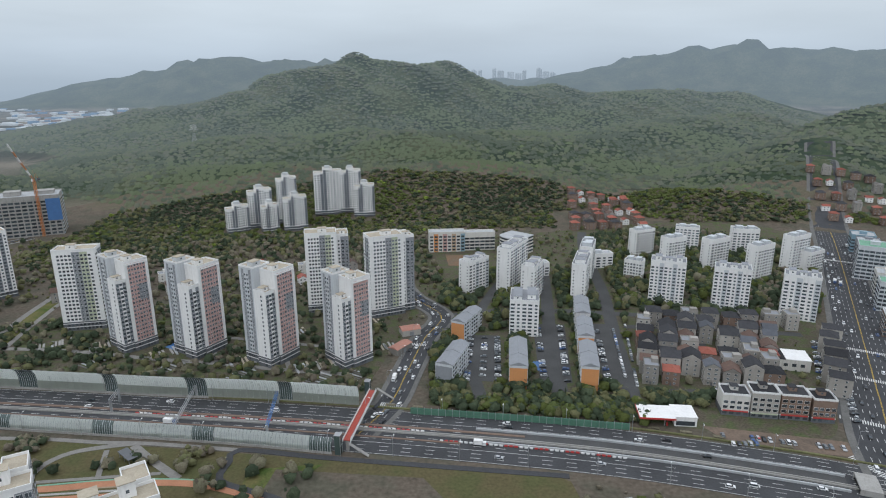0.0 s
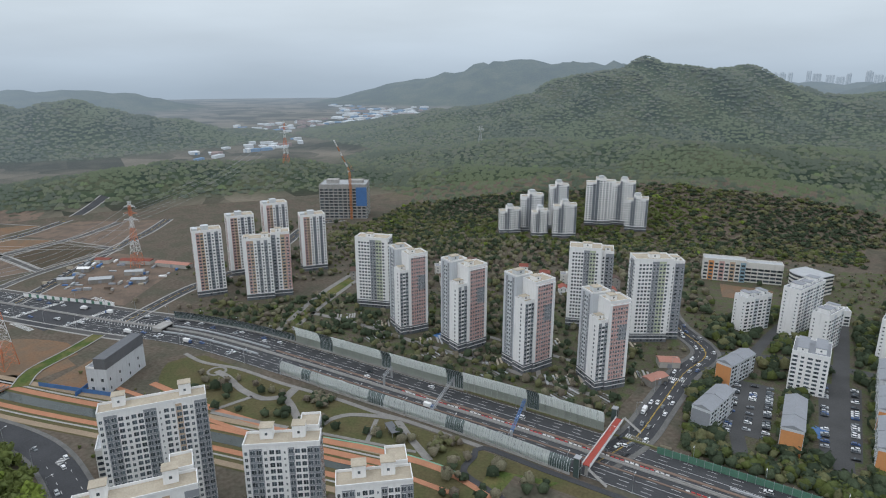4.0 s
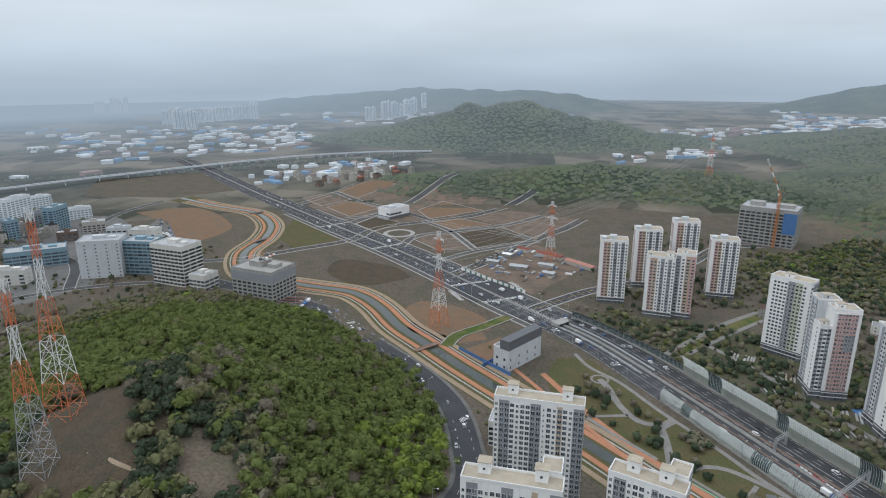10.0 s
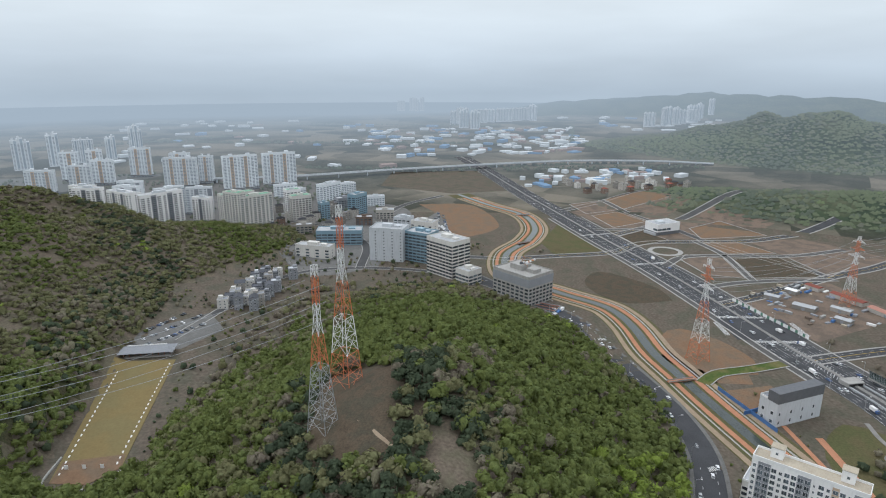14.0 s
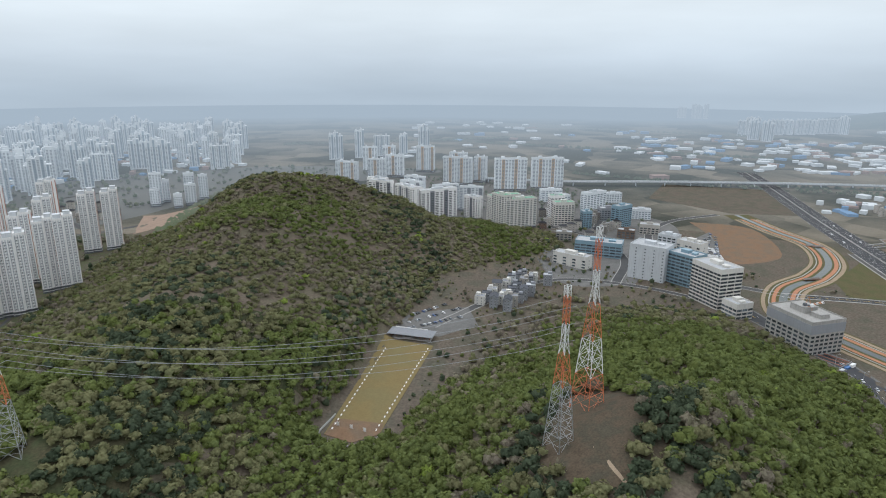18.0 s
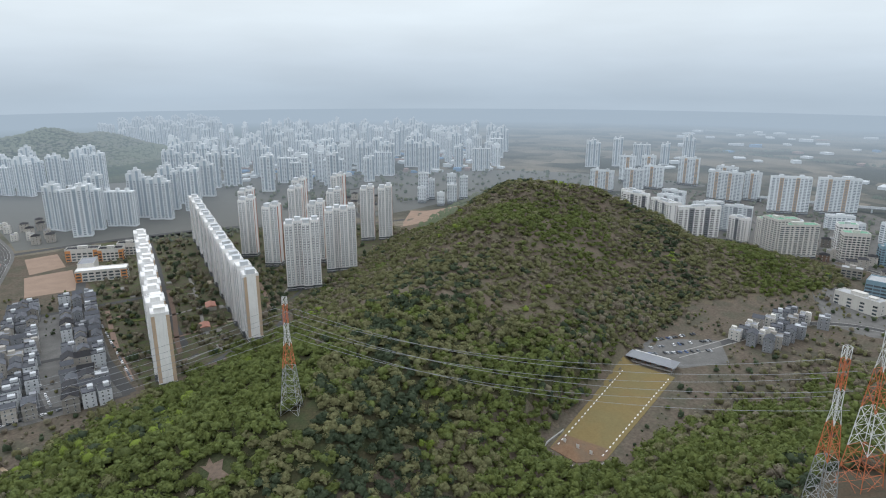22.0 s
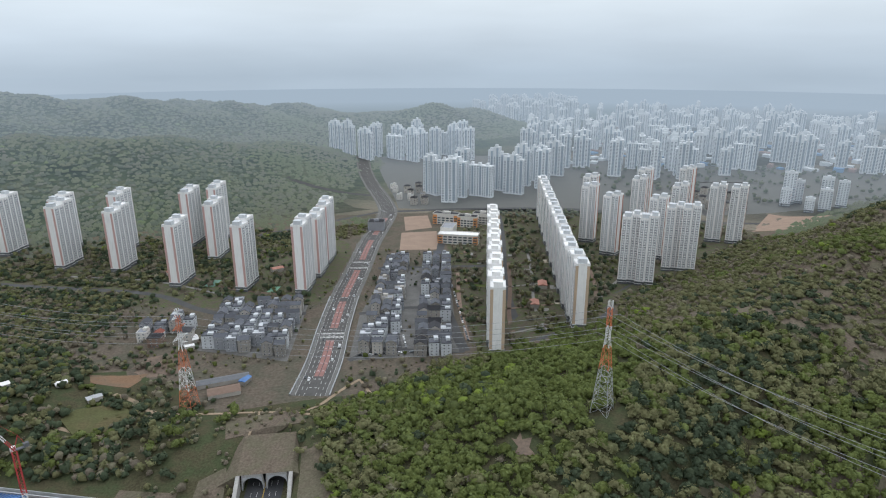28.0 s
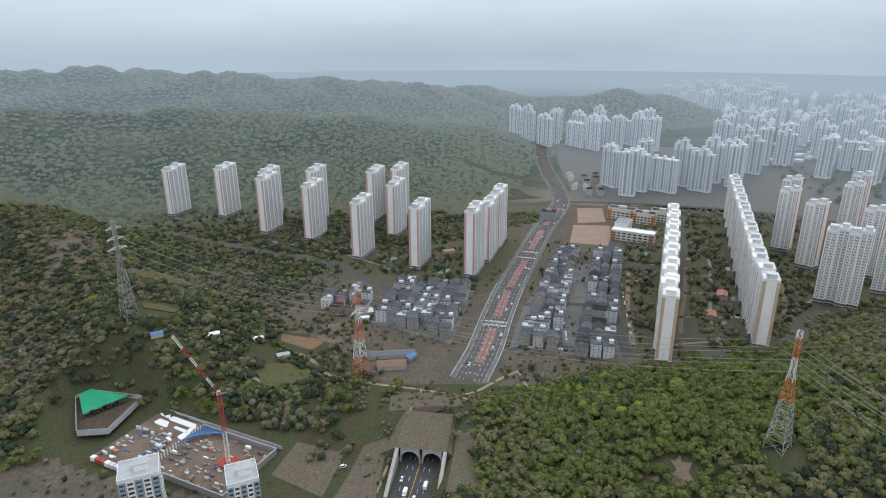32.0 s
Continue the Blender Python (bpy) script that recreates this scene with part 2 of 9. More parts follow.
# ---------------------------------------------------------------- building blocks
class Shape:
    """Collects boxes, prisms and ribbons, then becomes one mesh."""

    def __init__(self):
        self.v, self.f, self.m = [], [], []

    def add(self, verts, faces, slot=0):
        k = len(self.v)
        self.v += [tuple(p) for p in verts]
        self.f += [tuple(i + k for i in q) for q in faces]
        self.m += [slot] * len(faces)
        return self

    def box(self, x0, x1, y0, y1, z0, z1, slot=0):
        return self.add([(x0, y0, z0), (x1, y0, z0), (x1, y1, z0), (x0, y1, z0), (x0, y0, z1), (x1, y0, z1), (x1, y1, z1), (x0, y1, z1)],
                        [(3, 2, 1, 0), (4, 5, 6, 7), (0, 1, 5, 4), (1, 2, 6, 5), (2, 3, 7, 6), (3, 0, 4, 7)], slot)

    def prism(self, poly, z0, z1, slot=0):
        n = len(poly)
        return self.add([(x, y, z0) for x, y in poly] + [(x, y, z1) for x, y in poly],
                        [tuple(range(n))[::-1], tuple(range(n, 2 * n))] + [(i, (i + 1) % n, (i + 1) % n + n, i + n) for i in range(n)], slot)

    def beam(self, a, b, r, slot=0, sides=4):
        a, b = Vector(a), Vector(b)
        d = (b - a).normalized()
        u = d.cross(Vector((0, 0, 1)) if abs(d.z) < 0.95 else Vector((1, 0, 0))).normalized()
        w = d.cross(u)
        ring = [math.cos(2 * math.pi * i / sides + 0.785) * u * r + math.sin(2 * math.pi * i / sides + 0.785) * w * r for i in range(sides)]
        return self.add([a + c for c in ring] + [b + c for c in ring],
                        [(i, (i + 1) % sides, (i + 1) % sides + sides, i + sides) for i in range(sides)] + [tuple(range(sides))[::-1], tuple(range(sides, 2 * sides))], slot)

    def mesh(self, name, *mats):
        me = bpy.data.meshes.new(name)
        me.from_pydata(self.v, [], self.f)
        for x in mats:
            me.materials.append(M[x])
        if len(mats) > 1:
            me.polygons.foreach_set("material_index", self.m)
        me.update()
        return me


KIDS = {}


def part(name, shape, material, parent, label=""):
    """Links a shape (or a shared mesh) as one object under a thing or a part."""
    me = shape if isinstance(shape, bpy.types.Mesh) else shape.mesh(name, *(material if isinstance(material, (list, tuple)) else (material,)))
    ob = new(name, me)
    ob.parent = parent
    KIDS.setdefault(parent.name, []).append(ob)
    if label:
        tagged(ob, label)
    return ob


def again(ob, m):
    """Another of a thing with all its parts, at the pose m; it shares the meshes and takes over the tags."""
    twin = ob.copy()
    scene.collection.objects.link(twin)
    twin.matrix_basis = m
    for kid in KIDS.get(ob.name, ()):
        other = kid.copy()
        scene.collection.objects.link(other)
        other.parent = twin
        for sub in KIDS.get(kid.name, ()):
            third = sub.copy()
            scene.collection.objects.link(third)
            third.parent = other
    return twin


def thing(name, label, category, shape=None, material=None, at=None, group="", kind=""):
    ob = new(name, shape.mesh(name, *(material if isinstance(material, (list, tuple)) else (material,))) if shape else None)
    if at is not None:
        ob.matrix_basis = at
    return tagged(ob, label, category, group, kind)


def soup(name, verts, faces, material, smooth=False):
    """A mesh from numpy arrays of triangles or quads."""
    verts, faces = np.asarray(verts, np.float32), np.asarray(faces, np.int32)
    me = bpy.data.meshes.new(name)
    me.vertices.add(len(verts))
    me.vertices.foreach_set("co", verts.ravel())
    k = faces.shape[1]
    me.loops.add(faces.size)
    me.loops.foreach_set("vertex_index", faces.ravel())
    me.polygons.add(len(faces))
    me.polygons.foreach_set("loop_start", np.arange(0, faces.size, k, dtype=np.int32))
    me.polygons.foreach_set("loop_total", np.full(len(faces), k, np.int32))
    if smooth:
        me.polygons.foreach_set("use_smooth", np.ones(len(faces), bool))
    me.materials.append(M[material])
    me.update(calc_edges=True)
    me.validate()
    return me


def curve(points, step=6.0):
    """A smooth line through the points, with a vertex about every step metres."""
    p = [np.array(q, float) for q in points]
    p = [2 * p[0] - p[1]] + p + [2 * p[-1] - p[-2]]
    out = []
    for a, b, c, d in zip(p, p[1:], p[2:], p[3:]):
        n = max(1, int(np.linalg.norm(c - b) / step))
        for i in range(n):
            t = i / n
            out.append(0.5 * (2 * b + (c - a) * t + (2 * a - 5 * b + 4 * c - d) * t * t + (3 * b - a - 3 * c + d) * t ** 3))
    out.append(p[-2])
    return np.array(out)


def sides(line, left, right):
    """The line shifted by left and right metres, seen along it."""
    d = np.gradient(line[:, :2], axis=0)
    d /= np.linalg.norm(d, axis=1)[:, None] + 1e-9
    n = np.stack([-d[:, 1], d[:, 0]], -1)
    return line[:, :2] + n * left, line[:, :2] - n * right


def ribbon(shape, line, left, right, z, thick=0.3, slot=0, drape=True):
    """A strip of road between two offsets of a line, with an edge that goes into the ground."""
    a, b = sides(line, left, right)
    za = height(a[:, 0], a[:, 1]) if drape else np.zeros(len(a))
    zb = height(b[:, 0], b[:, 1]) if drape else np.zeros(len(b))
    n = len(a)
    v = [(*p, h + z) for p, h in zip(a, za)] + [(*p, h + z) for p, h in zip(b, zb)] + [(*p, h + z - thick) for p, h in zip(a, za)] + [(*p, h + z - thick) for p, h in zip(b, zb)]
    f = []
    for i in range(n - 1):
        f += [(i, n + i, n + i + 1, i + 1), (i, i + 1, 2 * n + i + 1, 2 * n + i), (n + i, 3 * n + i, 3 * n + i + 1, n + i + 1)]
    return shape.add(v, f, slot)


def dashes(shape, line, off, width, length, gap, z, slot=0, start=0.0, stop=1e9):
    """Painted dashes (or one solid line when gap is 0) at an offset from a line."""
    a, b = sides(line, off + width / 2, -off + width / 2)
    s = np.r_[0, np.cumsum(np.linalg.norm(np.diff(line[:, :2], axis=0), axis=1))]
    stop = min(stop, s[-1])
    if not gap:
        k = [i for i in range(len(s)) if start <= s[i] <= stop]
        for i, j in zip(k, k[1:]):
            shape.add([(*a[i], z), (*b[i], z), (*b[j], z), (*a[j], z)], [(0, 1, 2, 3)], slot)
        return shape
    t = start
    while t + length < stop:
        q = [[np.interp(u, s, e[:, c]) for c in (0, 1)] for e, u in ((a, t), (b, t), (b, t + length), (a, t + length))]
        h = float(height(np.array([q[0][0]]), np.array([q[0][1]]))[0])
        shape.add([(*p, z + h) for p in q], [(0, 1, 2, 3)], slot)
        t += length + gap
    return shape


# ---------------------------------------------------------------- the lie of the land
# ridges: half-width, then the crest as (x, y, height)
RIDGES = [
    (72, (-150, -20, 30), (-225, -5, 62), (-300, -5, 72), (-370, 10, 58), (-450, 20, 36), (-520, 5, 18)),
    (84, (-110, -250, 30), (-167, -285, 44), (-300, -335, 60), (-455, -391, 78), (-680, -520, 74), (-894, -640, 56), (-960, -700, 30)),
    (55, (-690, -540, 70), (-770, -460, 70), (-790, -400, 50)),
    (70, (-560, -440, 66), (-660, -410, 58), (-740, -350, 40), (-800, -280, 24), (-820, -230, 12)),
    (30, (-167, -285, 34), (-80, -345, 18), (20, -372, 13), (110, -395, 9), (200, -430, 10), (300, -455, 22)),
    (64, (262, -445, 38), (350, -525, 46), (460, -640, 56), (640, -790, 66), (900, -900, 90)),
    (150, (60, -1480, 55), (300, -1400, 85), (560, -1350, 100), (900, -1200, 120), (1300, -1000, 140)),
    (220, (0, -2100, 90), (500, -2000, 130), (1200, -1800, 170)),
    (120, (-300, -2050, 60), (-480, -2000, 85), (-620, -2050, 70)),
    (230, (-900, 1900, 60), (-720, 1865, 92), (-540, 1925, 122), (-385, 1962, 188), (-335, 1972, 206), (-190, 1990, 212), (-80, 1998, 206), (50, 2000, 164), (205, 1990, 134), (510, 1935, 116), (900, 2100, 110)),
    (130, (-620, 1260, 26), (-430, 1350, 48), (-150, 1300, 62), (20, 1180, 72), (190, 1250, 62), (420, 1380, 60), (700, 1500, 80)),
    (90, (-420, 1000, 34), (-250, 980, 38), (-60, 960, 42), (110, 980, 34)),
    (110, (560, 980, 60), (720, 1120, 105), (1000, 1250, 120)),
    (60, (330, 850, 22), (430, 860, 26), (560, 900, 24)),
    (75, (-1060, 480, 22), (-980, 600, 34), (-880, 760, 44), (-740, 900, 44), (-640, 960, 26)),
    (130, (-1850, 760, 40), (-1640, 980, 112), (-1560, 1080, 120), (-1460, 1260, 70), (-1400, 1420, 30)),
    (260, (800, 4000, 150), (1200, 4050, 250), (1480, 3950, 300), (1800, 3800, 318), (2150, 3700, 285), (2700, 3300, 270), (3300, 2600, 250)),
    (260, (-2000, 3700, 120), (-1350, 3800, 250), (-700, 3900, 230), (100, 4300, 150)),
    (200, (-300, 4750, 90), (200, 4700, 112), (700, 4620, 118), (1000, 4600, 80)),
    (220, (-3600, 900, 60), (-3500, 1600, 110), (-3000, 2300, 90)),
]


LEVELLED = [((-545, -205), (-322, -187), 24, 2.0, 28), ((264, -385), (252, -362), 22, 5.0, 22), ((222, -345), (140, -325), 32, 1.0, 28), ((25, -356), (36, -290), 14, 0.0, 9), ((-590, 165), (-505, 192), 26, 0.0, 8), ((-505, 192), (-360, 204), 26, 0.0, 8)]


def height(x, y):
    x, y = np.asarray(x, float), np.asarray(y, float)
    z = np.zeros_like(x)
    for half, *crest in RIDGES:
        c, m = np.array(crest), half * 3.2
        near = np.nonzero((x > c[:, 0].min() - m) & (x < c[:, 0].max() + m) & (y > c[:, 1].min() - m) & (y < c[:, 1].max() + m))
        if not len(near[0]):
            continue
        px, py = x[near], y[near]
        best = np.zeros_like(px)
        for (ax, ay, az), (bx, by, bz) in zip(crest, crest[1:]):
            t = np.minimum(np.maximum(((px - ax) * (bx - ax) + (py - ay) * (by - ay)) / ((bx - ax) ** 2 + (by - ay) ** 2), 0), 1)
            d2 = (px - ax - t * (bx - ax)) ** 2 + (py - ay - t * (by - ay)) ** 2
            best = np.maximum(best, (az + t * (bz - az)) * np.exp(-d2 / (2 * half * half)))
        z[near] = np.maximum(z[near], best) + 0.25 * np.minimum(z[near], best)
    z = np.where(z < 3.0, 0.0, z - 3.0 * np.exp(-(z - 3.0) / 6.0))
    rough = (np.sin(x * 0.021 + 1.3 * np.sin(y * 0.013)) * np.cos(y * 0.019 + 0.7 * np.sin(x * 0.011)) * 0.11 + np.sin(x * 0.06 + y * 0.047) * 0.03)
    z = z * (1 + rough)
    for (ax, ay), (bx, by), half, level, soft in LEVELLED:          # ground levelled for the range, the site, the practice ground and the tunnel road
        near = np.nonzero((x > min(ax, bx) - half - 30) & (x < max(ax, bx) + half + 30) & (y > min(ay, by) - half - 30) & (y < max(ay, by) + half + 30))
        if len(near[0]):
            px, py = x[near], y[near]
            t = np.minimum(np.maximum(((px - ax) * (bx - ax) + (py - ay) * (by - ay)) / ((bx - ax) ** 2 + (by - ay) ** 2), 0), 1)
            d = np.hypot(px - ax - t * (bx - ax), py - ay - t * (by - ay))
            w = np.clip((half + soft - d) / soft, 0, 1)
            w = w * w * (3 - 2 * w)
            z[near] = z[near] * (1 - w) + level * w
    return z


def ground_z(x, y):
    return float(height(np.array([x]), np.array([y]))[0])


def disc(r0, r1, rings, spokes):
    rad = np.geomspace(max(r0, 12.0), r1, rings)
    if r0 < 12:
        rad[0] = 0.02
    ang = np.linspace(0, 2 * math.pi, spokes, endpoint=False)
    x, y = np.outer(rad, np.cos(ang)).ravel(), np.outer(rad, np.sin(ang)).ravel()
    v = np.stack([x, y, height(x, y)], -1)
    i, j = np.meshgrid(np.arange(rings - 1), np.arange(spokes), indexing="ij")
    a, b = i * spokes + j, i * spokes + (j + 1) % spokes
    f = np.stack([a, b, b + spokes, a + spokes], -1).reshape(-1, 4)[:, ::-1]
    return v, f


REACH = 1000.0

# ---------------------------------------------------------------- what stands where, so that trees keep off it
CELL = 3.0
BUSY = np.zeros((1240, 1240), bool)


def occupy(x, y, r):
    i0, i1 = int((x - r + 1860) / CELL), int((x + r + 1860) / CELL) + 1
    j0, j1 = int((y - r + 1860) / CELL), int((y + r + 1860) / CELL) + 1
    BUSY[max(i0, 0):max(i1, 0), max(j0, 0):max(j1, 0)] = True


def is_free(x, y):
    i = np.clip(((np.asarray(x) + 1860) / CELL).astype(int), 0, 1239)
    j = np.clip(((np.asarray(y) + 1860) / CELL).astype(int), 0, 1239)
    return ~BUSY[i, j]

v, f = disc(0, REACH, 190, 420)
tagged(new("ground", soup("ground", v, f, "waste", True)), "dry brown scrub ground around the town, rising to wooded hills", "ground", kind="structure")


def haze_amount(n, l, geo, near, far):
    """How much haze is painted over a far place: grows with its distance from the town, thicker in the south."""
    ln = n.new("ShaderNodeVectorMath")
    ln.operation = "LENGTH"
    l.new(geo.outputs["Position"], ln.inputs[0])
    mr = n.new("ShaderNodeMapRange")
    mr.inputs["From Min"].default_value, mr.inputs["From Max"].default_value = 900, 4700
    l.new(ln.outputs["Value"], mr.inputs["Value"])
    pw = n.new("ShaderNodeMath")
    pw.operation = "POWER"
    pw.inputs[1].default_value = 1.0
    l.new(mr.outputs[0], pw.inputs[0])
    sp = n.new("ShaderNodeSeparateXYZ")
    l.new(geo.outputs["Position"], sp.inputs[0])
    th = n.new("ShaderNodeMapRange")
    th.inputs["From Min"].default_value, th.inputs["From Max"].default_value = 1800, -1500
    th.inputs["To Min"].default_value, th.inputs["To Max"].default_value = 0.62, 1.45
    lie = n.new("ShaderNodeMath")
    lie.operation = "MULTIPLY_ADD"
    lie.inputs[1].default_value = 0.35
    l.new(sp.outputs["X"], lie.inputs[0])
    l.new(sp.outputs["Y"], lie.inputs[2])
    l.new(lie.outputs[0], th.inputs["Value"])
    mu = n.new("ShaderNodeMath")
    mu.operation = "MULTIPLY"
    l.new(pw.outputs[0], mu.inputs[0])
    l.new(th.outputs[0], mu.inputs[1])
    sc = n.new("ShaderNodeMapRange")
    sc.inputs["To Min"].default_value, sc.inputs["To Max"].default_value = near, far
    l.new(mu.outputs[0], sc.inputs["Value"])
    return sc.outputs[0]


def distance_material():
    """Far land: its own dull colours, with haze painted in as grey-blue emission that grows away from the town."""
    m = bpy.data.materials.new("distance_with_painted_haze")
    m.use_nodes = True
    n, l = m.node_tree.nodes, m.node_tree.links
    b, out = n["Principled BSDF"], n["Material Output"]
    geo = n.new("ShaderNodeNewGeometry")
    big = n.new("ShaderNodeTexNoise")
    big.inputs["Scale"].default_value, big.inputs["Detail"].default_value = 0.004, 8
    l.new(geo.outputs["Position"], big.inputs["Vector"])
    cr = n.new("ShaderNodeValToRGB")
    cr.color_ramp.elements[0].position, cr.color_ramp.elements[0].color = 0.4, (0.05, 0.05, 0.035, 1)
    cr.color_ramp.elements[1].position, cr.color_ramp.elements[1].color = 0.62, (0.19, 0.165, 0.125, 1)
    vo = n.new("ShaderNodeTexVoronoi")              # field parcels on the plain
    vo.inputs["Scale"].default_value = 0.011
    l.new(geo.outputs["Position"], vo.inputs["Vector"])
    vs = n.new("ShaderNodeSeparateXYZ")
    l.new(vo.outputs["Color"], vs.inputs[0])
    av = n.new("ShaderNodeMath")
    av.operation = "MULTIPLY_ADD"
    av.inputs[1].default_value = 0.22
    l.new(vs.outputs["X"], av.inputs[0])
    sb = n.new("ShaderNodeMath")
    sb.operation = "SUBTRACT"
    sb.inputs[1].default_value = 0.11
    l.new(big.outputs["Fac"], sb.inputs[0])
    l.new(sb.outputs[0], av.inputs[2])
    l.new(av.outputs[0], cr.inputs[0])
    sp = n.new("ShaderNodeSeparateXYZ")
    l.new(geo.outputs["Position"], sp.inputs[0])
    hi = n.new("ShaderNodeMapRange")             # hills are wooded, plains are fields
    hi.inputs["From Min"].default_value, hi.inputs["From Max"].default_value = 4, 14
    l.new(sp.outputs["Z"], hi.inputs["Value"])
    mx = n.new("ShaderNodeMix")
    mx.data_type = "RGBA"
    ea = n.new("ShaderNodeMath")                 # and so is all the south-east
    ea.operation = "SUBTRACT"
    l.new(sp.outputs["Y"], ea.inputs[0])
    l.new(sp.outputs["X"], ea.inputs[1])
    se = n.new("ShaderNodeMapRange")
    se.inputs["From Min"].default_value, se.inputs["From Max"].default_value = -850, -1150
    l.new(ea.outputs[0], se.inputs["Value"])
    mxm = n.new("ShaderNodeMath")
    mxm.operation = "MAXIMUM"
    l.new(hi.outputs[0], mxm.inputs[0])
    l.new(se.outputs[0], mxm.inputs[1])
    l.new(mxm.outputs[0], mx.inputs["Factor"])
    canopy = n.new("ShaderNodeTexVoronoi")        # crowns, and drifts of lighter and darker wood
    canopy.inputs["Scale"].default_value = 0.11
    l.new(geo.outputs["Position"], canopy.inputs["Vector"])
    drift = n.new("ShaderNodeTexNoise")
    drift.inputs["Scale"].default_value, drift.inputs["Detail"].default_value = 0.009, 5
    l.new(geo.outputs["Position"], drift.inputs["Vector"])
    cs = n.new("ShaderNodeSeparateXYZ")
    l.new(canopy.outputs["Color"], cs.inputs[0])
    tone = n.new("ShaderNodeMath")
    tone.operation = "MULTIPLY_ADD"
    tone.inputs[1].default_value = 0.22
    l.new(cs.outputs["X"], tone.inputs[0])
    l.new(drift.outputs["Fac"], tone.inputs[2])
    wood_ramp = n.new("ShaderNodeValToRGB")
    wood_ramp.color_ramp.elements[0].position, wood_ramp.color_ramp.elements[0].color = 0.42, (0.026, 0.04, 0.024, 1)
    wood_ramp.color_ramp.elements[1].position, wood_ramp.color_ramp.elements[1].color = 0.8, (0.085, 0.092, 0.05, 1)
    mid_green = wood_ramp.color_ramp.elements.new(0.62)
    mid_green.color = (0.048, 0.066, 0.032, 1)
    l.new(tone.outputs[0], wood_ramp.inputs[0])
    l.new(wood_ramp.outputs[0], mx.inputs["B"])
    bp = n.new("ShaderNodeBump")
    bp.inputs["Strength"].default_value, bp.inputs["Distance"].default_value = 0.6, 6.0
    bp.invert = True
    l.new(canopy.outputs["Distance"], bp.inputs["Height"])
    l.new(bp.outputs[0], b.inputs["Normal"])
    b.inputs["Specular IOR Level"].default_value = 0.05
    l.new(cr.outputs[0], mx.inputs["A"])
    l.new(mx.outputs["Result"], b.inputs["Base Color"])
    b.inputs["Roughness"].default_value = 1.0
    pw = haze_amount(n, l, geo, 0.0, 0.98)
    # the emission is the painted haze; no real air is drawn
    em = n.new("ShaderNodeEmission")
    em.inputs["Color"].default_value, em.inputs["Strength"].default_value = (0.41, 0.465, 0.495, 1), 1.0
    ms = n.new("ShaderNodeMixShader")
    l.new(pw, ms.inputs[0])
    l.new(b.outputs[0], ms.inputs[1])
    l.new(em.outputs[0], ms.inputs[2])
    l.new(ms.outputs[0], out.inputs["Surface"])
    return m


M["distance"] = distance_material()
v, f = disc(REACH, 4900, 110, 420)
tagged(new("backdrop", soup("backdrop", v, f, "distance", True)), "plain and hills with painted haze, fading into the grey distance", "backdrop", kind="structure")

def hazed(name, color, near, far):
    """A far surface with haze painted in: its colour gives way to grey-blue emission as distance grows."""
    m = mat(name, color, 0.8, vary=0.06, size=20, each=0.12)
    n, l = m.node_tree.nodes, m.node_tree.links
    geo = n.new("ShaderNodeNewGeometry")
    mr = haze_amount(n, l, geo, near, far)
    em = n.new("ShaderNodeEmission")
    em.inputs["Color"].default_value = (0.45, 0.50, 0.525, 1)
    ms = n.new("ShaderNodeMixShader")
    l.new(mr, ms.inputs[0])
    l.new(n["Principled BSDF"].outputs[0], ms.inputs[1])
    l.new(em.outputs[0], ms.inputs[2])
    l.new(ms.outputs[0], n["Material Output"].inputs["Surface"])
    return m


# far surfaces, each with emission for haze in its colour
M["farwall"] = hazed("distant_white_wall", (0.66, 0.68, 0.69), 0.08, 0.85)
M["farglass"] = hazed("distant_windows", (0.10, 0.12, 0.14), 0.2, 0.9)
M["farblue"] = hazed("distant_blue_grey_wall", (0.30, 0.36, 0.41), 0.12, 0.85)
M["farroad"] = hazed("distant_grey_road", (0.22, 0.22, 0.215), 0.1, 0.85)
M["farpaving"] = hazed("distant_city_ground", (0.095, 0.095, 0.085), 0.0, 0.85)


# ---------------------------------------------------------------- roads, paths, lots
MOTORWAY = curve([(330, 200), (215, 238), (165, 255), (77, 278), (-53, 298), (-154, 309.5), (-255, 320), (-350, 327), (-404, 322), (-463, 314), (-567, 304), (-636, 296), (-709, 285), (-800, 268), (-880, 255), (-1030, 232), (-1174, 211), (-1450, 176), (-1690, 140)])
SPOTS = np.r_[0, np.cumsum(np.linalg.norm(np.diff(MOTORWAY, axis=0), axis=1))]


def along(line, metres, off=0.0):
    """Place and heading a number of metres along a line, shifted to its left."""
    s = np.r_[0, np.cumsum(np.linalg.norm(np.diff(line[:, :2], axis=0), axis=1))]
    p = np.array([np.interp(metres, s, line[:, c]) for c in (0, 1)])
    q = np.array([np.interp(metres + 1, s, line[:, c]) - np.interp(metres - 1, s, line[:, c]) for c in (0, 1)])
    q /= np.linalg.norm(q) + 1e-9
    return p[0] - q[1] * off, p[1] + q[0] * off, math.degrees(math.atan2(q[1], q[0]))


def setting(name, label, category, shape, material):
    return tagged(new(name, shape.mesh(name, *(material if isinstance(material, (list, tuple)) else (material,)))), label, category, kind="structure")


import itertools

LAYER = itertools.count()


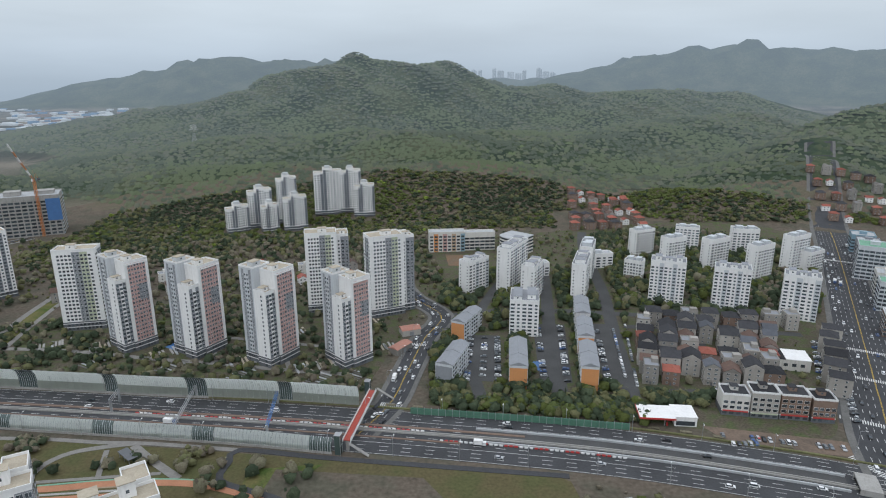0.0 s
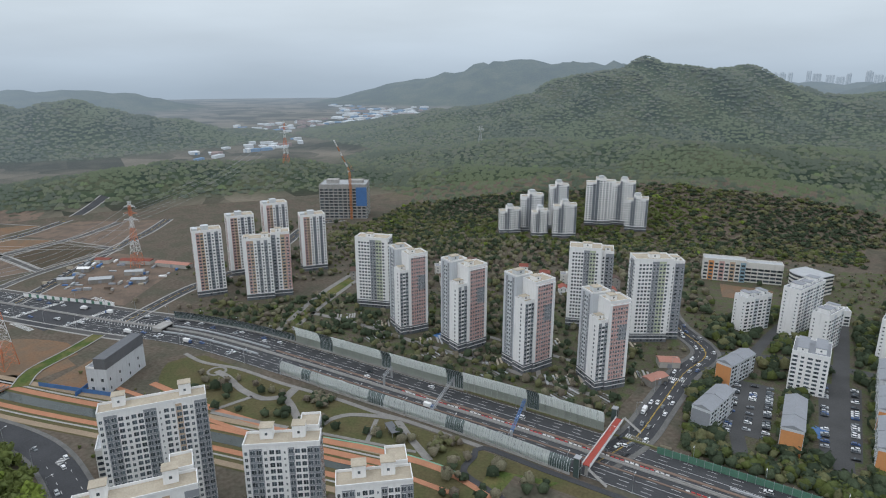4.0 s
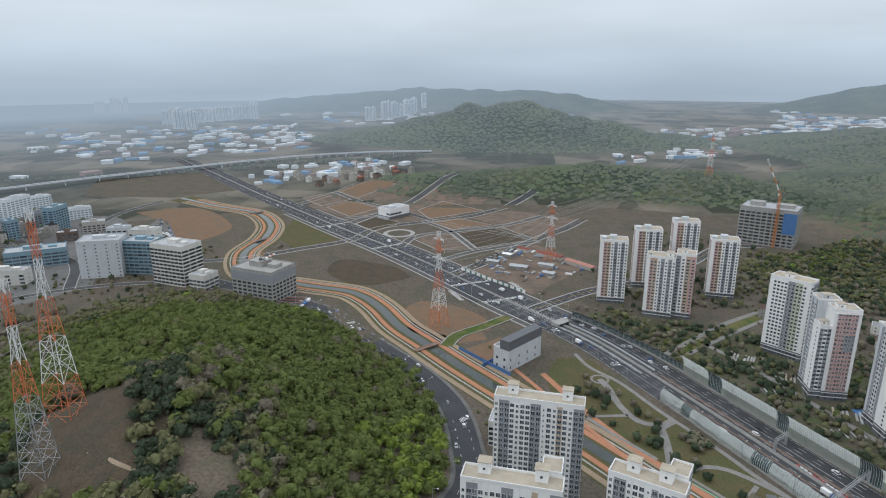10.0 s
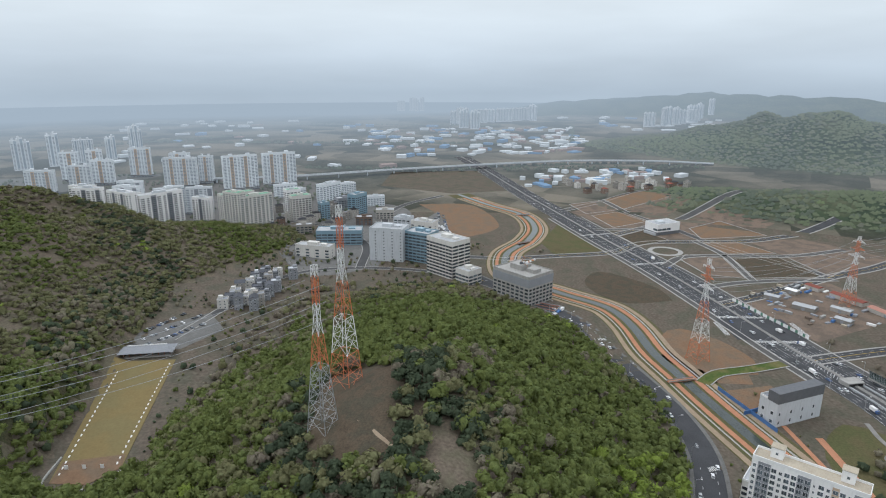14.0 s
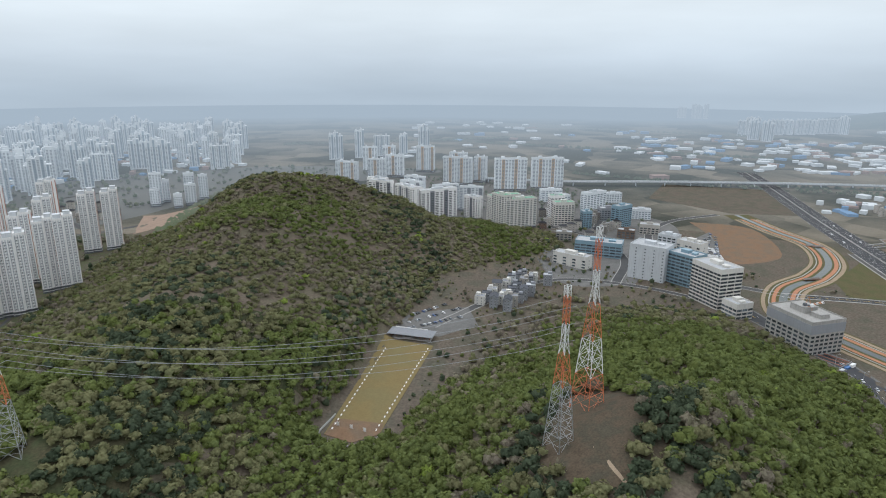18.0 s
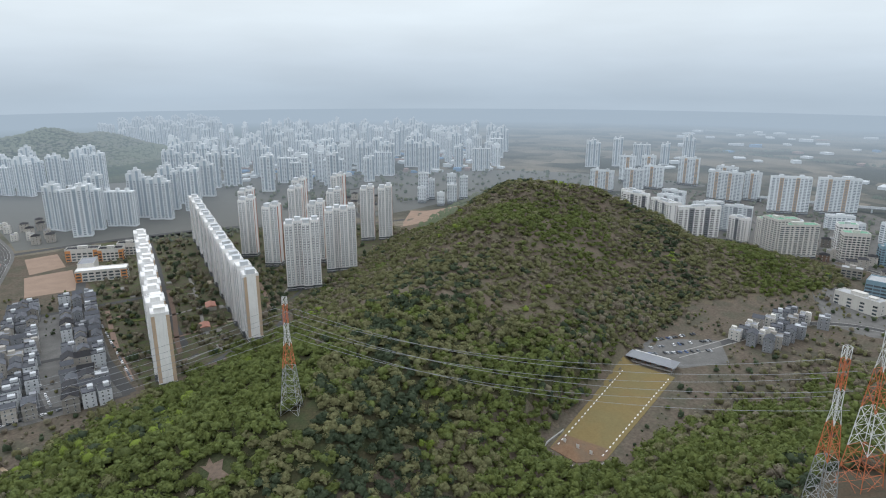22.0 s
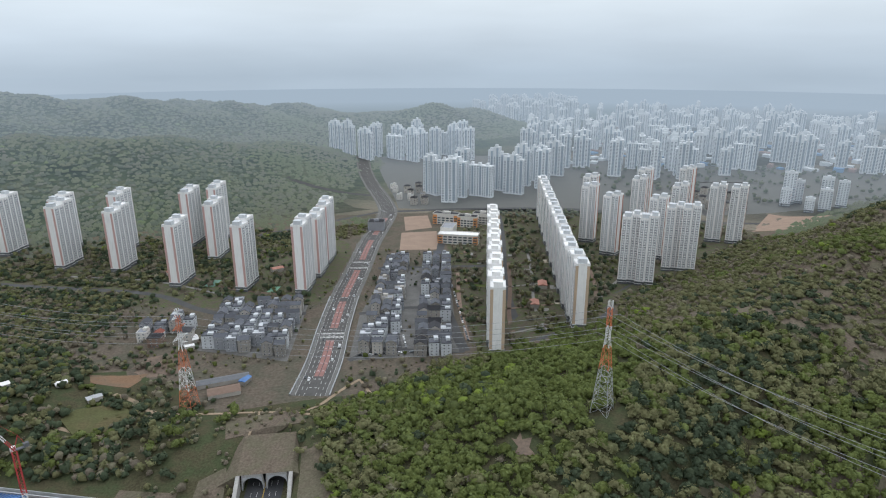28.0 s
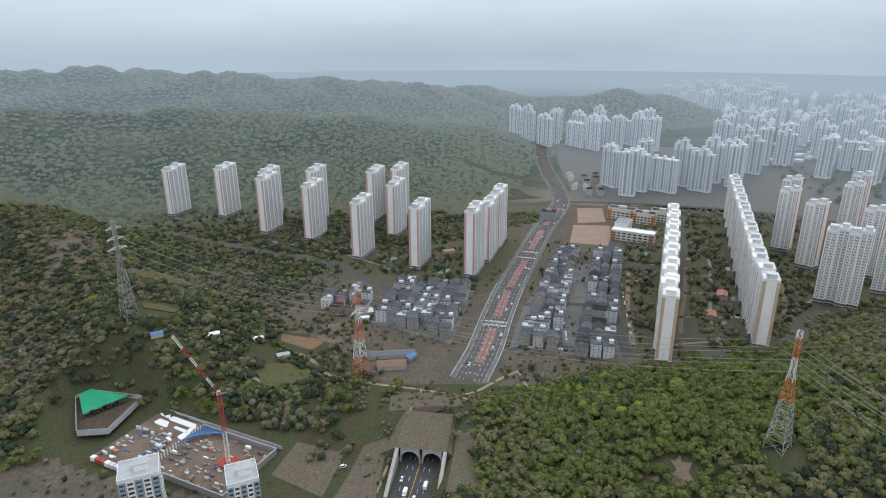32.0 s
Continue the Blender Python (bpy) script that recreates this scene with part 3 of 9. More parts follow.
def road(name, label, line, half, material="asphalt", z=0.12, kerb=0.0, lanes=0, kerb_mat="paving"):
    if material == "oldasphalt":
        z += 0.006 * (next(LAYER) % 9) - 0.045       # crossing lanes lie one over the other
    setting(name, label, "road", ribbon(Shape(), line, half, half, z), material)
    for x, y in line[:, :2]:
        occupy(x, y, half + 1.5)
    if kerb:
        s = ribbon(Shape(), line, half + kerb, -half, z + 0.13)
        ribbon(s, line, -half, half + kerb, z + 0.13)
        setting("pavement", "grey block pavement along the road", "pavement", s, kerb_mat)
    if lanes:
        p = Shape()
        for k in range(1, lanes):
            off = -half + 2 * half * k / lanes
            if k * 2 == lanes:
                continue
            dashes(p, line, off, 0.22, 4, 6, z + 0.02)
        y = Shape()
        if lanes % 2 == 0:
            dashes(y, line, 0.2, 0.18, 1, 0, z + 0.02)
            dashes(y, line, -0.2, 0.18, 1, 0, z + 0.02)
        if p.v:
            setting("lane_marks", "white dashed lane marks", "road marking", p, "paint")
        if y.v:
            setting("centre_line", "double yellow centre line", "road marking", y, "yellow")


def zebra(x, y, turn, length, width=4.0, z=0.16):
    s, n = Shape(), int(length / 1.2)
    m = pose(x, y, z + ground_z(x, y), 0, 0, turn)
    for i in range(n):
        a = -length / 2 + i * 1.2
        s.add([m @ Vector(p) for p in ((a, -width / 2, 0), (a + 0.6, -width / 2, 0), (a + 0.6, width / 2, 0), (a, width / 2, 0))], [(0, 1, 2, 3)])
    setting("crosswalk", "white striped pedestrian crossing", "crosswalk", s, "paint")


def patch(name, label, category, poly, material, z=0.06):
    """A lot or lawn laid on the ground, its rim running under it."""
    if len(poly) > 5:
        pts = curve(list(poly) + [poly[0]], 12.0)[:-1]
    else:
        ring = np.array(list(poly) + [poly[0]], float)
        pts = np.array([p + (q - p) * u for p, q in zip(ring, ring[1:]) for u in np.arange(0, 1, 1 / max(1, int(np.linalg.norm(q - p) / 9)))])
    c = pts.mean(0)
    if material in ("field", "reddirt", "oldasphalt"):
        rim = [pts[i] + (pts[(i + 1) % len(pts)] - pts[i]) * v for i in range(len(pts)) for v in np.linspace(0, 1, 24)]
        for u in np.linspace(0, 1.02, 22):
            for p in rim:
                occupy(*(c + (p - c) * u), 3)
    s, n, rings = Shape(), len(pts), 6
    v = []
    for k in range(rings + 1):
        q = c + (pts - c) * (1 - k / rings)
        v += [(*p, h + z) for p, h in zip(q, height(q[:, 0], q[:, 1]))]
    low = [(*p, h - 0.5) for p, h in zip(pts, height(pts[:, 0], pts[:, 1]))]
    f = [(k * n + i, k * n + (i + 1) % n, (k + 1) * n + (i + 1) % n, (k + 1) * n + i) for k in range(rings) for i in range(n)]
    m = len(v)
    f += [(m + i, m + (i + 1) % n, (i + 1) % n, i) for i in range(n)]
    return setting(name, label, category, s.add(v + low, f), material)


# motorway: one side each way and the dipping middle lanes between them
road("road", "wide dark asphalt motorway with many lanes", MOTORWAY, 21.0, lanes=0)
marks = Shape()
for off in (-17.5, -14, -7.5, -4, 4, 7.5, 14, 17.5):
    dashes(marks, MOTORWAY, off, 0.25, 5, 7, 0.14, start=70)
for off in (-20.5, -10.8, 10.8, 20.5):
    dashes(marks, MOTORWAY, off, 0.22, 1, 0, 0.14, start=90)
setting("lane_marks", "white motorway lane marks", "road marking", marks, "paint")
median = Shape()
for off in (-0.8, 0.8):
    ribbon(median, MOTORWAY[10:], off + 0.25, -off + 0.25, 1.0, 1.0)
setting("median_barrier", "low concrete median barrier", "barrier", median, "concrete")


def trough(a, b, off, half, floor_end):
    """Walls of a ramp that lead down to an underpass mouth."""
    line = MOTORWAY[(SPOTS >= a) & (SPOTS <= b)]
    walls = Shape()
    for side in (-half, half):
        ribbon(walls, line, off + side + 0.4, -(off + side) + 0.4, 1.3, 1.3)
    setting("ramp_wall", "pale concrete retaining walls of the underpass ramp", "wall", walls, "roofgrey")
    inner = ribbon(Shape(), line, off + half - 0.4, -off + half - 0.4, 0.2, 0.2)
    setting("ramp_floor", "dark asphalt ramp down to the underpass", "road", inner, "oldasphalt")


trough(145, 330, -2.0, 6.0, -5)
trough(640, 740, 0.5, 6.0, -5)
for s, turn in ((146, 0), (738, 180)):
    x, y, a = along(MOTORWAY, s, -2.0 if s < 200 else 0.5)
    portal = thing("underpass_portal", "concrete underpass mouth filled with black", "tunnel portal", at=pose(x, y, 0.2, 0, 0, a + turn))
    part("headwall", Shape().box(-9, 0, -7.0, 7.0, 2.2, 3.0).box(-9, 0, -7.0, -6.2, 0, 2.2).box(-9, 0, 6.2, 7.0, 0, 2.2), "concrete", portal)
    # a solid black block imitates the shade inside the underpass
    part("opening", Shape().box(-8.6, -0.5, -6.2, 6.2, 0.02, 2.2), "rubber_and_dark", portal, "black block standing in for the dark underpass")

# hatched area before the western underpass
hatch = Shape()
for i in range(34):
    x, y, a = along(MOTORWAY, 742 + i * 3.2)
    m = pose(x, y, 0.15, 0, 0, a + 38)
    hatch.add([m @ Vector(p) for p in ((-0.16, -7, 0), (0.16, -7, 0), (0.16, 7, 0), (-0.16, 7, 0))], [(0, 1, 2, 3)])
setting("hatching", "white diagonal hatching on the asphalt", "road marking", hatch, "paint")

CROSS = curve([(205, 195), (228, 270), (258, 330), (312, 432), (432, 660), (530, 860), (600, 1000)])
road("road", "broad asphalt avenue crossing the town", CROSS, 17.0, z=0.13, kerb=4.0, lanes=10)
STREET = curve([(-46, 292), (-31.5, 323.8), (-23.8, 362.4), (-14, 414.8), (-2, 457.6), (-26, 500), (-38, 540), (-40, 620)])
road("road", "town street with waiting cars", STREET, 7.5, z=0.14, kerb=3.0, lanes=4)
for pts, half in (([(22, 330), (16, 400), (30, 470), (45, 520), (60, 560)], 4), ([(70, 335), (78, 420), (88, 500), (95, 560)], 5), ([(112, 330), (125, 420), (140, 520), (150, 640), (165, 720)], 5),
                  ([(120, 338), (168, 336), (212, 332)], 3), ([(138, 436), (195, 432), (262, 420)], 3.5), ([(222, 300), (246, 350), (270, 410)], 5), ([(165, 336), (178, 385), (190, 434)], 2.5), ([(-2, 457), (60, 470), (150, 460), (270, 440)], 4)):
    road("road", "narrow asphalt lane between blocks", curve(pts), half, z=0.1, material="oldasphalt")
zebra(-30, 322, -12, 14)
zebra(-18, 405, -8, 14)
zebra(236, 300, -30, 34)
zebra(268, 350, -30, 34)
zebra(290, 392, -30, 34)
zebra(208, 262, -68, 20)
zebra(400, 600, -30, 34)

# hillside road, stream and cycle paths in the west
HILLROAD = curve([(-200, 100), (-233.9, 137.5), (-269.9, 156.2), (-317.5, 173), (-368.6, 175), (-426.6, 165.9), (-465, 159), (-508.6, 154), (-545.7, 141), (-605.7, 102.6), (-660, 70)])
road("road", "curving asphalt road at the foot of the wooded hill", HILLROAD, 8.5, lanes=4, z=0.14, kerb=2.5)
zebra(-300, 168, 105, 14)
zebra(-478, 158, 90, 14)
STREAM = curve([(-140, 235), (-230, 226), (-300, 217), (-347.1, 210), (-377.1, 206), (-414.3, 202), (-458.2, 197), (-505.3, 198.9), (-540.4, 196), (-566.3, 186), (-604.5, 153), (-661.6, 112), (-747.1, 120), (-813.8, 159.5), (-887, 183.4), (-973.9, 179.2), (-1049.9, 136.6), (-1150, 90)])
banks = Shape()
for off in range(-22, 22, 4):
    ribbon(banks, STREAM, off + 4, -off, 0.08)
setting("stream_bank", "dry grass banks of the stream", "bank", banks, "grass")
for x, y in STREAM:
    occupy(x, y, 20)
drain = curve([(-404, 214), (-418, 232), (-424, 262), (-432, 292)])
setting("drain", "grassy drain between concrete kerbs", "channel", ribbon(Shape(), drain, 5, 5, 0.3), "greengrass")
setting("drain_kerb", "pale concrete kerbs of the drain", "kerb", ribbon(ribbon(Shape(), drain, 5.8, -5, 0.7), drain, -5, 5.8, 0.7), "concrete")
setting("stream", "narrow dark stream", "water", ribbon(Shape(), STREAM, 4.0, 4.0, 0.16), "water")
for off, w, mt in ((9, 1.9, "path"), (-8.5, 2.2, "path"), (19, 2.0, "sandpath"), (-17, 2.2, "sandpath"), (-12.5, 0.7, "concrete"), (13.5, 0.6, "concrete")):
    line = np.array([along(STREAM, s, off)[:2] for s in np.arange(2, 1050, 6)])
    setting("cycle_path", "orange and sandy cycle paths along the stream", "path", ribbon(Shape(), line, w, w, 0.2), mt)
for pts, half, mt in (([(-727.4, 115.9), (-737.6, 181.2), (-749, 255.1), (-794.3, 320.1), (-793.1, 445.4), (-814.7, 519.4), (-850, 620)], 6, "asphalt"),
                      ([(-561.5, 306.8), (-591.2, 376.4), (-638.4, 468.3), (-666.3, 537.9), (-700, 600)], 6, "asphalt"),
                      ([(-436, 318), (-441.9, 345), (-451.8, 403.4), (-448.9, 456.2), (-470, 560), (-500, 650), (-480, 700)], 6, "asphalt"),
                      
                      ([(-837, 287), (-900, 380), (-960, 480), (-1010, 560)], 6, "oldasphalt"),
                      ([(-640, 470), (-720, 430), (-800, 400), (-900, 380)], 5, "oldasphalt"),
                      ([(-1000, 252), (-1060, 330), (-1110, 430), (-1140, 560)], 6, "oldasphalt"),
                      ([(-727, 116), (-760, 30), (-850, -20), (-960, -40), (-1060, -10), (-1140, 60)], 5, "oldasphalt"),
                      ([(-660, 70), (-690, 0), (-700, -60), (-690, -120), (-640, -165), (-560, -185), (-500, -205)], 4, "oldasphalt"),
                      ([(-700, -60), (-800, -60), (-900, -100), (-1000, -120), (-1120, -100)], 5, "oldasphalt"),
                      ([(-900, -100), (-940, -180), (-1000, -260), (-1120, -360)], 4, "oldasphalt")):
    road("road", "asphalt road through the building land", curve(pts), half, material=mt, z=0.11, kerb=1.6 if half > 5 else 0.9, lanes=4 if half > 5 else 0, kerb_mat="concrete")
wide = MOTORWAY[(SPOTS > 745) & (SPOTS < 1300)]
setting("road", "very broad avenue with faded markings", "road", ribbon(Shape(), wide, 28, 26, 0.1), "greyroad")
for x, y in wide:
    occupy(x, y, 34)
edge = ribbon(Shape(), wide, 29.5, -28, 0.26)
ribbon(edge, wide, -26, 27.5, 0.26)
ribbon(edge, wide, 22.2, -21, 0.22)
setting("pavement", "pale kerbs of the broad avenue", "pavement", edge, "concrete")
setting("junction", "dark asphalt junction box with pale edge", "road", Shape().box(-24, 24, -30, 30, 0.13, 0.17), "asphalt").matrix_basis = pose(-500, 311, 0, 0, 0, -5)
for x, y, r, w in ((-472, 313, 85, 44), (-528, 308, 85, 44), (-503, 277, -5, 30), (-497, 345, -5, 30), (-700, 286, 98, 46), (-840, 261, 100, 46)):
    zebra(x, y, r, w, 4.5, 0.2)
roundabout = Shape()
ring = curve([(-752 + 19 * math.cos(a), 326 + 19 * math.sin(a)) for a in np.linspace(0, 2 * math.pi, 17)])
setting("roundabout", "pale paved ring of a small plaza", "pavement", ribbon(roundabout, ring, 3, 3, 0.15), "concrete")

for corners, mt, nm in (([(-655, 335), (-715, 330), (-735, 345), (-716, 385), (-640, 372)], "dirt", "brown building plot by the junction"), ([(-640, 380), (-712, 394), (-722, 455), (-640, 462)], "pitch", "dark weedy building plot"), ([(-735, 400), (-790, 392), (-790, 440), (-735, 462)], "reddirt", "orange building plot"),
                        ([(-640, 470), (-720, 466), (-735, 510), (-690, 540)], "dirt", "brown building plot"), ([(-810, 400), (-870, 410), (-900, 470), (-822, 500)], "reddirt", "orange building plot"), ([(-780, 300), (-830, 292), (-860, 335), (-805, 352)], "pitch", "dark weedy building plot"),
                        ([(-880, 300), (-960, 290), (-985, 340), (-915, 362)], "reddirt", "orange building plot"), ([(-975, 285), (-1050, 276), (-1075, 335), (-1000, 345)], "dirt", "brown building plot"), ([(-1000, 355), (-1075, 345), (-1100, 420), (-1025, 440)], "reddirt", "orange building plot"),
                        ([(-575, 262), (-610, 262), (-650, 240), (-672, 215), (-640, 190), (-600, 192), (-570, 215)], "pitch", "dark turned earth beside the avenue"), ([(-415, 262), (-440, 272), (-480, 262), (-505, 240), (-490, 216), (-450, 212), (-420, 226)], "reddirt", "orange earth on the stream bank")):
    patch("bare_ground", nm, "ground", corners, mt, 0.14)
    if "beside the avenue" in nm or "bank" in nm:
        continue
    setting("plot_kerb", "pale kerb round a building plot", "kerb", ribbon(Shape(), np.array(corners + corners[:1], float), 0.7, 0.7, 0.22), "concrete")
for pts, half in (([(-690, 300), (-728, 350), (-722, 470), (-745, 560)], 4.5), ([(-612, 312), (-628, 375), (-630, 470)], 4), ([(-630, 376), (-728, 392), (-800, 386)], 3.5), ([(-868, 268), (-872, 340), (-905, 375)], 4), ([(-905, 375), (-990, 352), (-1080, 340)], 3.5)):
    road("road", "pale asphalt road between building plots", curve(pts), half, material="greyroad", z=0.17, kerb=1.4, kerb_mat="concrete")
deck_line = curve([(-1300, -420), (-1329, -240), (-1400, -60), (-1436, 41), (-1500, 250), (-1535, 415), (-1520, 600), (-1467, 734)], 20)
viaduct = thing("viaduct", "long pale concrete road viaduct across the plain", "bridge")
# deck, parapet and piers use the materials with painted haze
part("deck", ribbon(Shape(), deck_line, 8, 8, 9.0, 1.6, drape=False), "farroad", viaduct)
rail = ribbon(Shape(), deck_line, 8.3, -7.7, 10.2, 1.2, drape=False)
part("parapet", ribbon(rail, deck_line, -7.7, 8.3, 10.2, 1.2, drape=False), "farwall", viaduct)
for x, y in deck_line[1::3]:
    part("pier", Shape().box(x - 1.2, x + 1.2, y - 1.2, y + 1.2, 0, 7.5), "farwall", viaduct)

# south: tunnel road, red-lane street and estate lanes
SOUTH = curve([(60, -190), (38, -270), (28, -330), (26, -350)])
road("road", "asphalt road down to the twin tunnel", SOUTH, 11, z=0.14, lanes=6)
REDWAY = curve([(-4, -436), (-19, -490), (-32.6, -556.9), (-52, -640), (-74.8, -719.5), (-105, -830), (-140, -935), (-160, -1010), (-165, -1120), (-164, -1318), (-180, -1500)])
road("road", "pale worn asphalt street with red bus lanes", REDWAY, 12, material="greyroad", z=0.13, kerb=4)
red = Shape()
for a, b in ((25, 98), (122, 190), (200, 290), (330, 420), (440, 540)):
    for off in (-2, 2):
        line = REDWAY[(np.r_[0, np.cumsum(np.linalg.norm(np.diff(REDWAY, axis=0), axis=1))] > a)]
        k = np.r_[0, np.cumsum(np.linalg.norm(np.diff(line, axis=0), axis=1))] < b - a
        ribbon(red, line[k], off + 1.7, -off + 1.7, 0.15, 0.1)
setting("bus_lane", "red paved bus lanes", "road marking", red, "redpave")
white = Shape()
for off in (-8.2, -4.6, 4.6, 8.2):
    dashes(white, REDWAY, off, 0.25, 4, 5, 0.17)
for off in (-11.6, 11.6):
    dashes(white, REDWAY, off, 0.2, 1, 0, 0.17)
for off in (-2, 2):
    dashes(white, REDWAY, off, 2.0, 0.6, 13, 0.175, start=12)
setting("lane_marks", "white lane marks and arrows", "road marking", white, "paint")
for s in (104, 112, 300, 322):
    x, y, a = along(REDWAY, s)
    zebra(x, y, a + 90, 22, 3.5, 0.17)
for pts, half in (([(-39, -487), (-70, -500), (-124.9, -480), (-140, -476)], 3), ([(-60, -585), (-100, -590), (-150, -580)], 3), ([(-140, -476), (-150, -580), (-170, -700), (-200, -800), (-240, -930)], 5), ([(-85, -495), (-95, -590), (-115, -700)], 3),
                  ([(-100, -720), (-180, -705), (-260, -690)], 4), ([(-8, -600), (60, -612), (100, -640), (160, -700), (300, -760), (420, -820)], 4), ([(-160, -1010), (-60, -960), (100, -880)], 4), ([(-160, -1000), (-300, -985), (-480, -930), (-640, -800)], 6),
                  ([(-165, -1120), (-60, -1200), (0, -1260)], 6), ([(-200, -470), (-215, -560), (-250, -680), (-290, -800), (-330, -930)], 3.5), ([(-205, -470), (-290, -500), (-330, -560), (-460, -640), (-600, -700)], 4),
                  ([(-640, -800), (-760, -760), (-860, -740), (-930, -790)], 5), ([(-640, -800), (-700, -950), (-760, -1080), (-900, -1060)], 5)):
    road("road", "estate lane of worn asphalt", curve(pts), half, material="oldasphalt", z=0.1)
for pts, w in (([(140, -468), (123, -457), (106, -437), (70, -425), (32, -416), (5, -404), (-10, -385), (-18, -367)], 2.2), ([(5, -404), (-30, -440), (-45, -452)], 1.4), ([(32, -416), (34, -388), (46, -340), (52, -305)], 0.8), ([(240, -450), (170, -420), (130, -400)], 1.6), ([(-120, -380), (-60, -400), (-45, -450)], 1.2),
               ([(-255, -25), (-235, -10), (-215, 10)], 0.9)):
    setting("dirt_track", "sandy dirt track", "path", ribbon(Shape(), curve(pts), w, w, 0.18), "sandpath")

# lots, lawns and bare ground
for cx, cy, r in ((138, -428, 14), (150, -418, 8), (165, -450, 11), (260, -478, 14), (314, -582, 22), (143, -490, 18)):
    for a in np.linspace(0, 2 * math.pi, 14):
        for q in (0.2, 0.6, 0.95):
            occupy(cx + r * q * math.cos(a), cy + r * q * math.sin(a), 4)
for (ax, ay), (bx, by), r in (((130, -330), (222, -350), 24), ((236, -345), (268, -378), 20), ((-545, -205), (-480, -200), 22)):
    for t in np.linspace(0, 1, 12):
        for dx in np.linspace(-r, r, 6):
            for dy in np.linspace(-r, r, 6):
                occupy(ax + (bx - ax) * t + dx, ay + (by - ay) * t + dy, 4)
strip = ribbon(Shape(), MOTORWAY[(SPOTS > 300) & (SPOTS < 640)], -4.2, 5.8, 0.5, 0.4)
ribbon(strip, MOTORWAY[(SPOTS > 330) & (SPOTS < 600)], 6.6, -5.6, 0.5, 0.4)
setting("median_strip", "long brown planted strips between the carriageways", "verge", strip, "brick")
patch("lawn", "dry park lawn beside the motorway", "lawn", [(-330, 300), (-240, 290), (-150, 281), (-60, 270), (10, 262), (60, 252), (40, 205), (-60, 215), (-150, 226), (-240, 236), (-310, 245), (-345, 280)], "grass", 0.05)
patch("lawn", "fresh green verge by the park path", "lawn", [(-95, 262), (-60, 266), (-70, 252), (-95, 245)], "greengrass", 0.09)
patch("bare_ground", "brown fallow ground in the park", "ground", [(-82, 262), (-10, 255), (0, 240), (-50, 228), (-85, 240)], "waste", 0.1)
patch("town_ground", "grey paved ground between town blocks", "pavement", [(-10, 322), (110, 304), (200, 285), (240, 360), (300, 470), (390, 640), (420, 720), (280, 760), (120, 720), (10, 700), (-30, 620), (-20, 500), (0, 420)], "garden", 0.03)
patch("estate_ground", "grey and green estate ground under the towers", "pavement", [(-50, 335), (-150, 345), (-270, 352), (-390, 352), (-400, 380), (-330, 440), (-250, 480), (-120, 520), (-40, 540), (-20, 470), (-35, 400)], "garden", 0.04)
patch("car_park", "asphalt car park between the orange-ended slabs", "car park", [(12, 352), (36, 350), (40, 420), (18, 422)], "oldasphalt", 0.08)
patch("car_park", "asphalt car park", "car park", [(60, 350), (80, 348), (92, 440), (68, 442)], "oldasphalt", 0.08)
patch("car_park", "asphalt car park", "car park", [(100, 350), (118, 348), (130, 440), (112, 442)], "oldasphalt", 0.08)
patch("sports_field", "sandy school ground with red track", "sports field", [(5, 590), (45, 585), (48, 625), (2, 628)], "reddirt", 0.1)
patch("bare_ground", "bare yard at the junction", "ground", [(140, 300), (210, 284), (218, 268), (150, 282)], "dirt", 0.1)
patch("archery_range", "long dry turf archery range", "sports field", [(-459, -233), (-460, -187), (-319, -168), (-306, -201.5)], "field", 0.3)
patch("bare_ground", "sandy end of the archery range", "ground", [(-326, -204), (-332, -171), (-319, -168), (-304, -180), (-306, -201)], "reddirt", 0.36)
patch("car_park", "grey car park behind the archery pavilion", "car park", [(-482, -234), (-480, -190), (-520, -166), (-560, -190), (-522, -236)], "paving", 0.12)
patch("bare_ground", "brown construction field", "ground", [(-1064, 15), (-1050, 105), (-895, 131), (-832, 61), (-900, 40), (-990, 40)], "reddirt", 0.06)
patch("bare_ground", "car storage yard", "car park", [(-917, 10), (-1003, 45), (-900, 55), (-805, 54), (-815, 35)], "paving", 0.07)
patch("bare_ground", "dark fallow land", "ground", [(-702, 117), (-735, 215), (-712, 252), (-620, 266), (-520, 276), (-469, 240), (-520, 220), (-632, 152)], "waste", 0.04)
patch("bare_ground", "works yard with sheds", "ground", [(-570, 322), (-645, 454), (-519, 462), (-470, 345)], "dirt", 0.06)
patch("bare_ground", "orange earth round the pylon", "ground", [(-480, 225), (-440, 262), (-400, 250), (-405, 215), (-450, 200)], "reddirt", 0.08)
patch("bare_ground", "brown building plot", "ground", [(-640, 480), (-800, 455), (-800, 540), (-690, 600)], "dirt", 0.05)
patch("bare_ground", "brown building plot", "ground", [(-810, 330), (-900, 390), (-960, 480), (-870, 540), (-805, 440)], "dirt", 0.05)
patch("bare_ground", "brown building plot", "ground", [(-850, 300), (-990, 262), (-1090, 420), (-1000, 470), (-910, 370)], "dirt", 0.05)
patch("bare_ground", "flat olive field", "ground", [(-760, 260), (-840, 270), (-900, 220), (-800, 175), (-745, 180)], "grass", 0.05)
patch("bare_ground", "brown plain", "ground", [(-1190, 220), (-1440, 170), (-1430, -40), (-1250, -60), (-1160, 80)], "waste", 0.05)
patch("town_ground", "grey ground of the house quarter", "pavement", [(-39, -486), (-135, -476), (-185, -705), (-112, -722), (-60, -580)], "paving", 0.04)
patch("town_ground", "grey ground of the house quarter", "pavement", [(90, -540), (12, -498), (-12, -626), (76, -640)], "paving", 0.04)
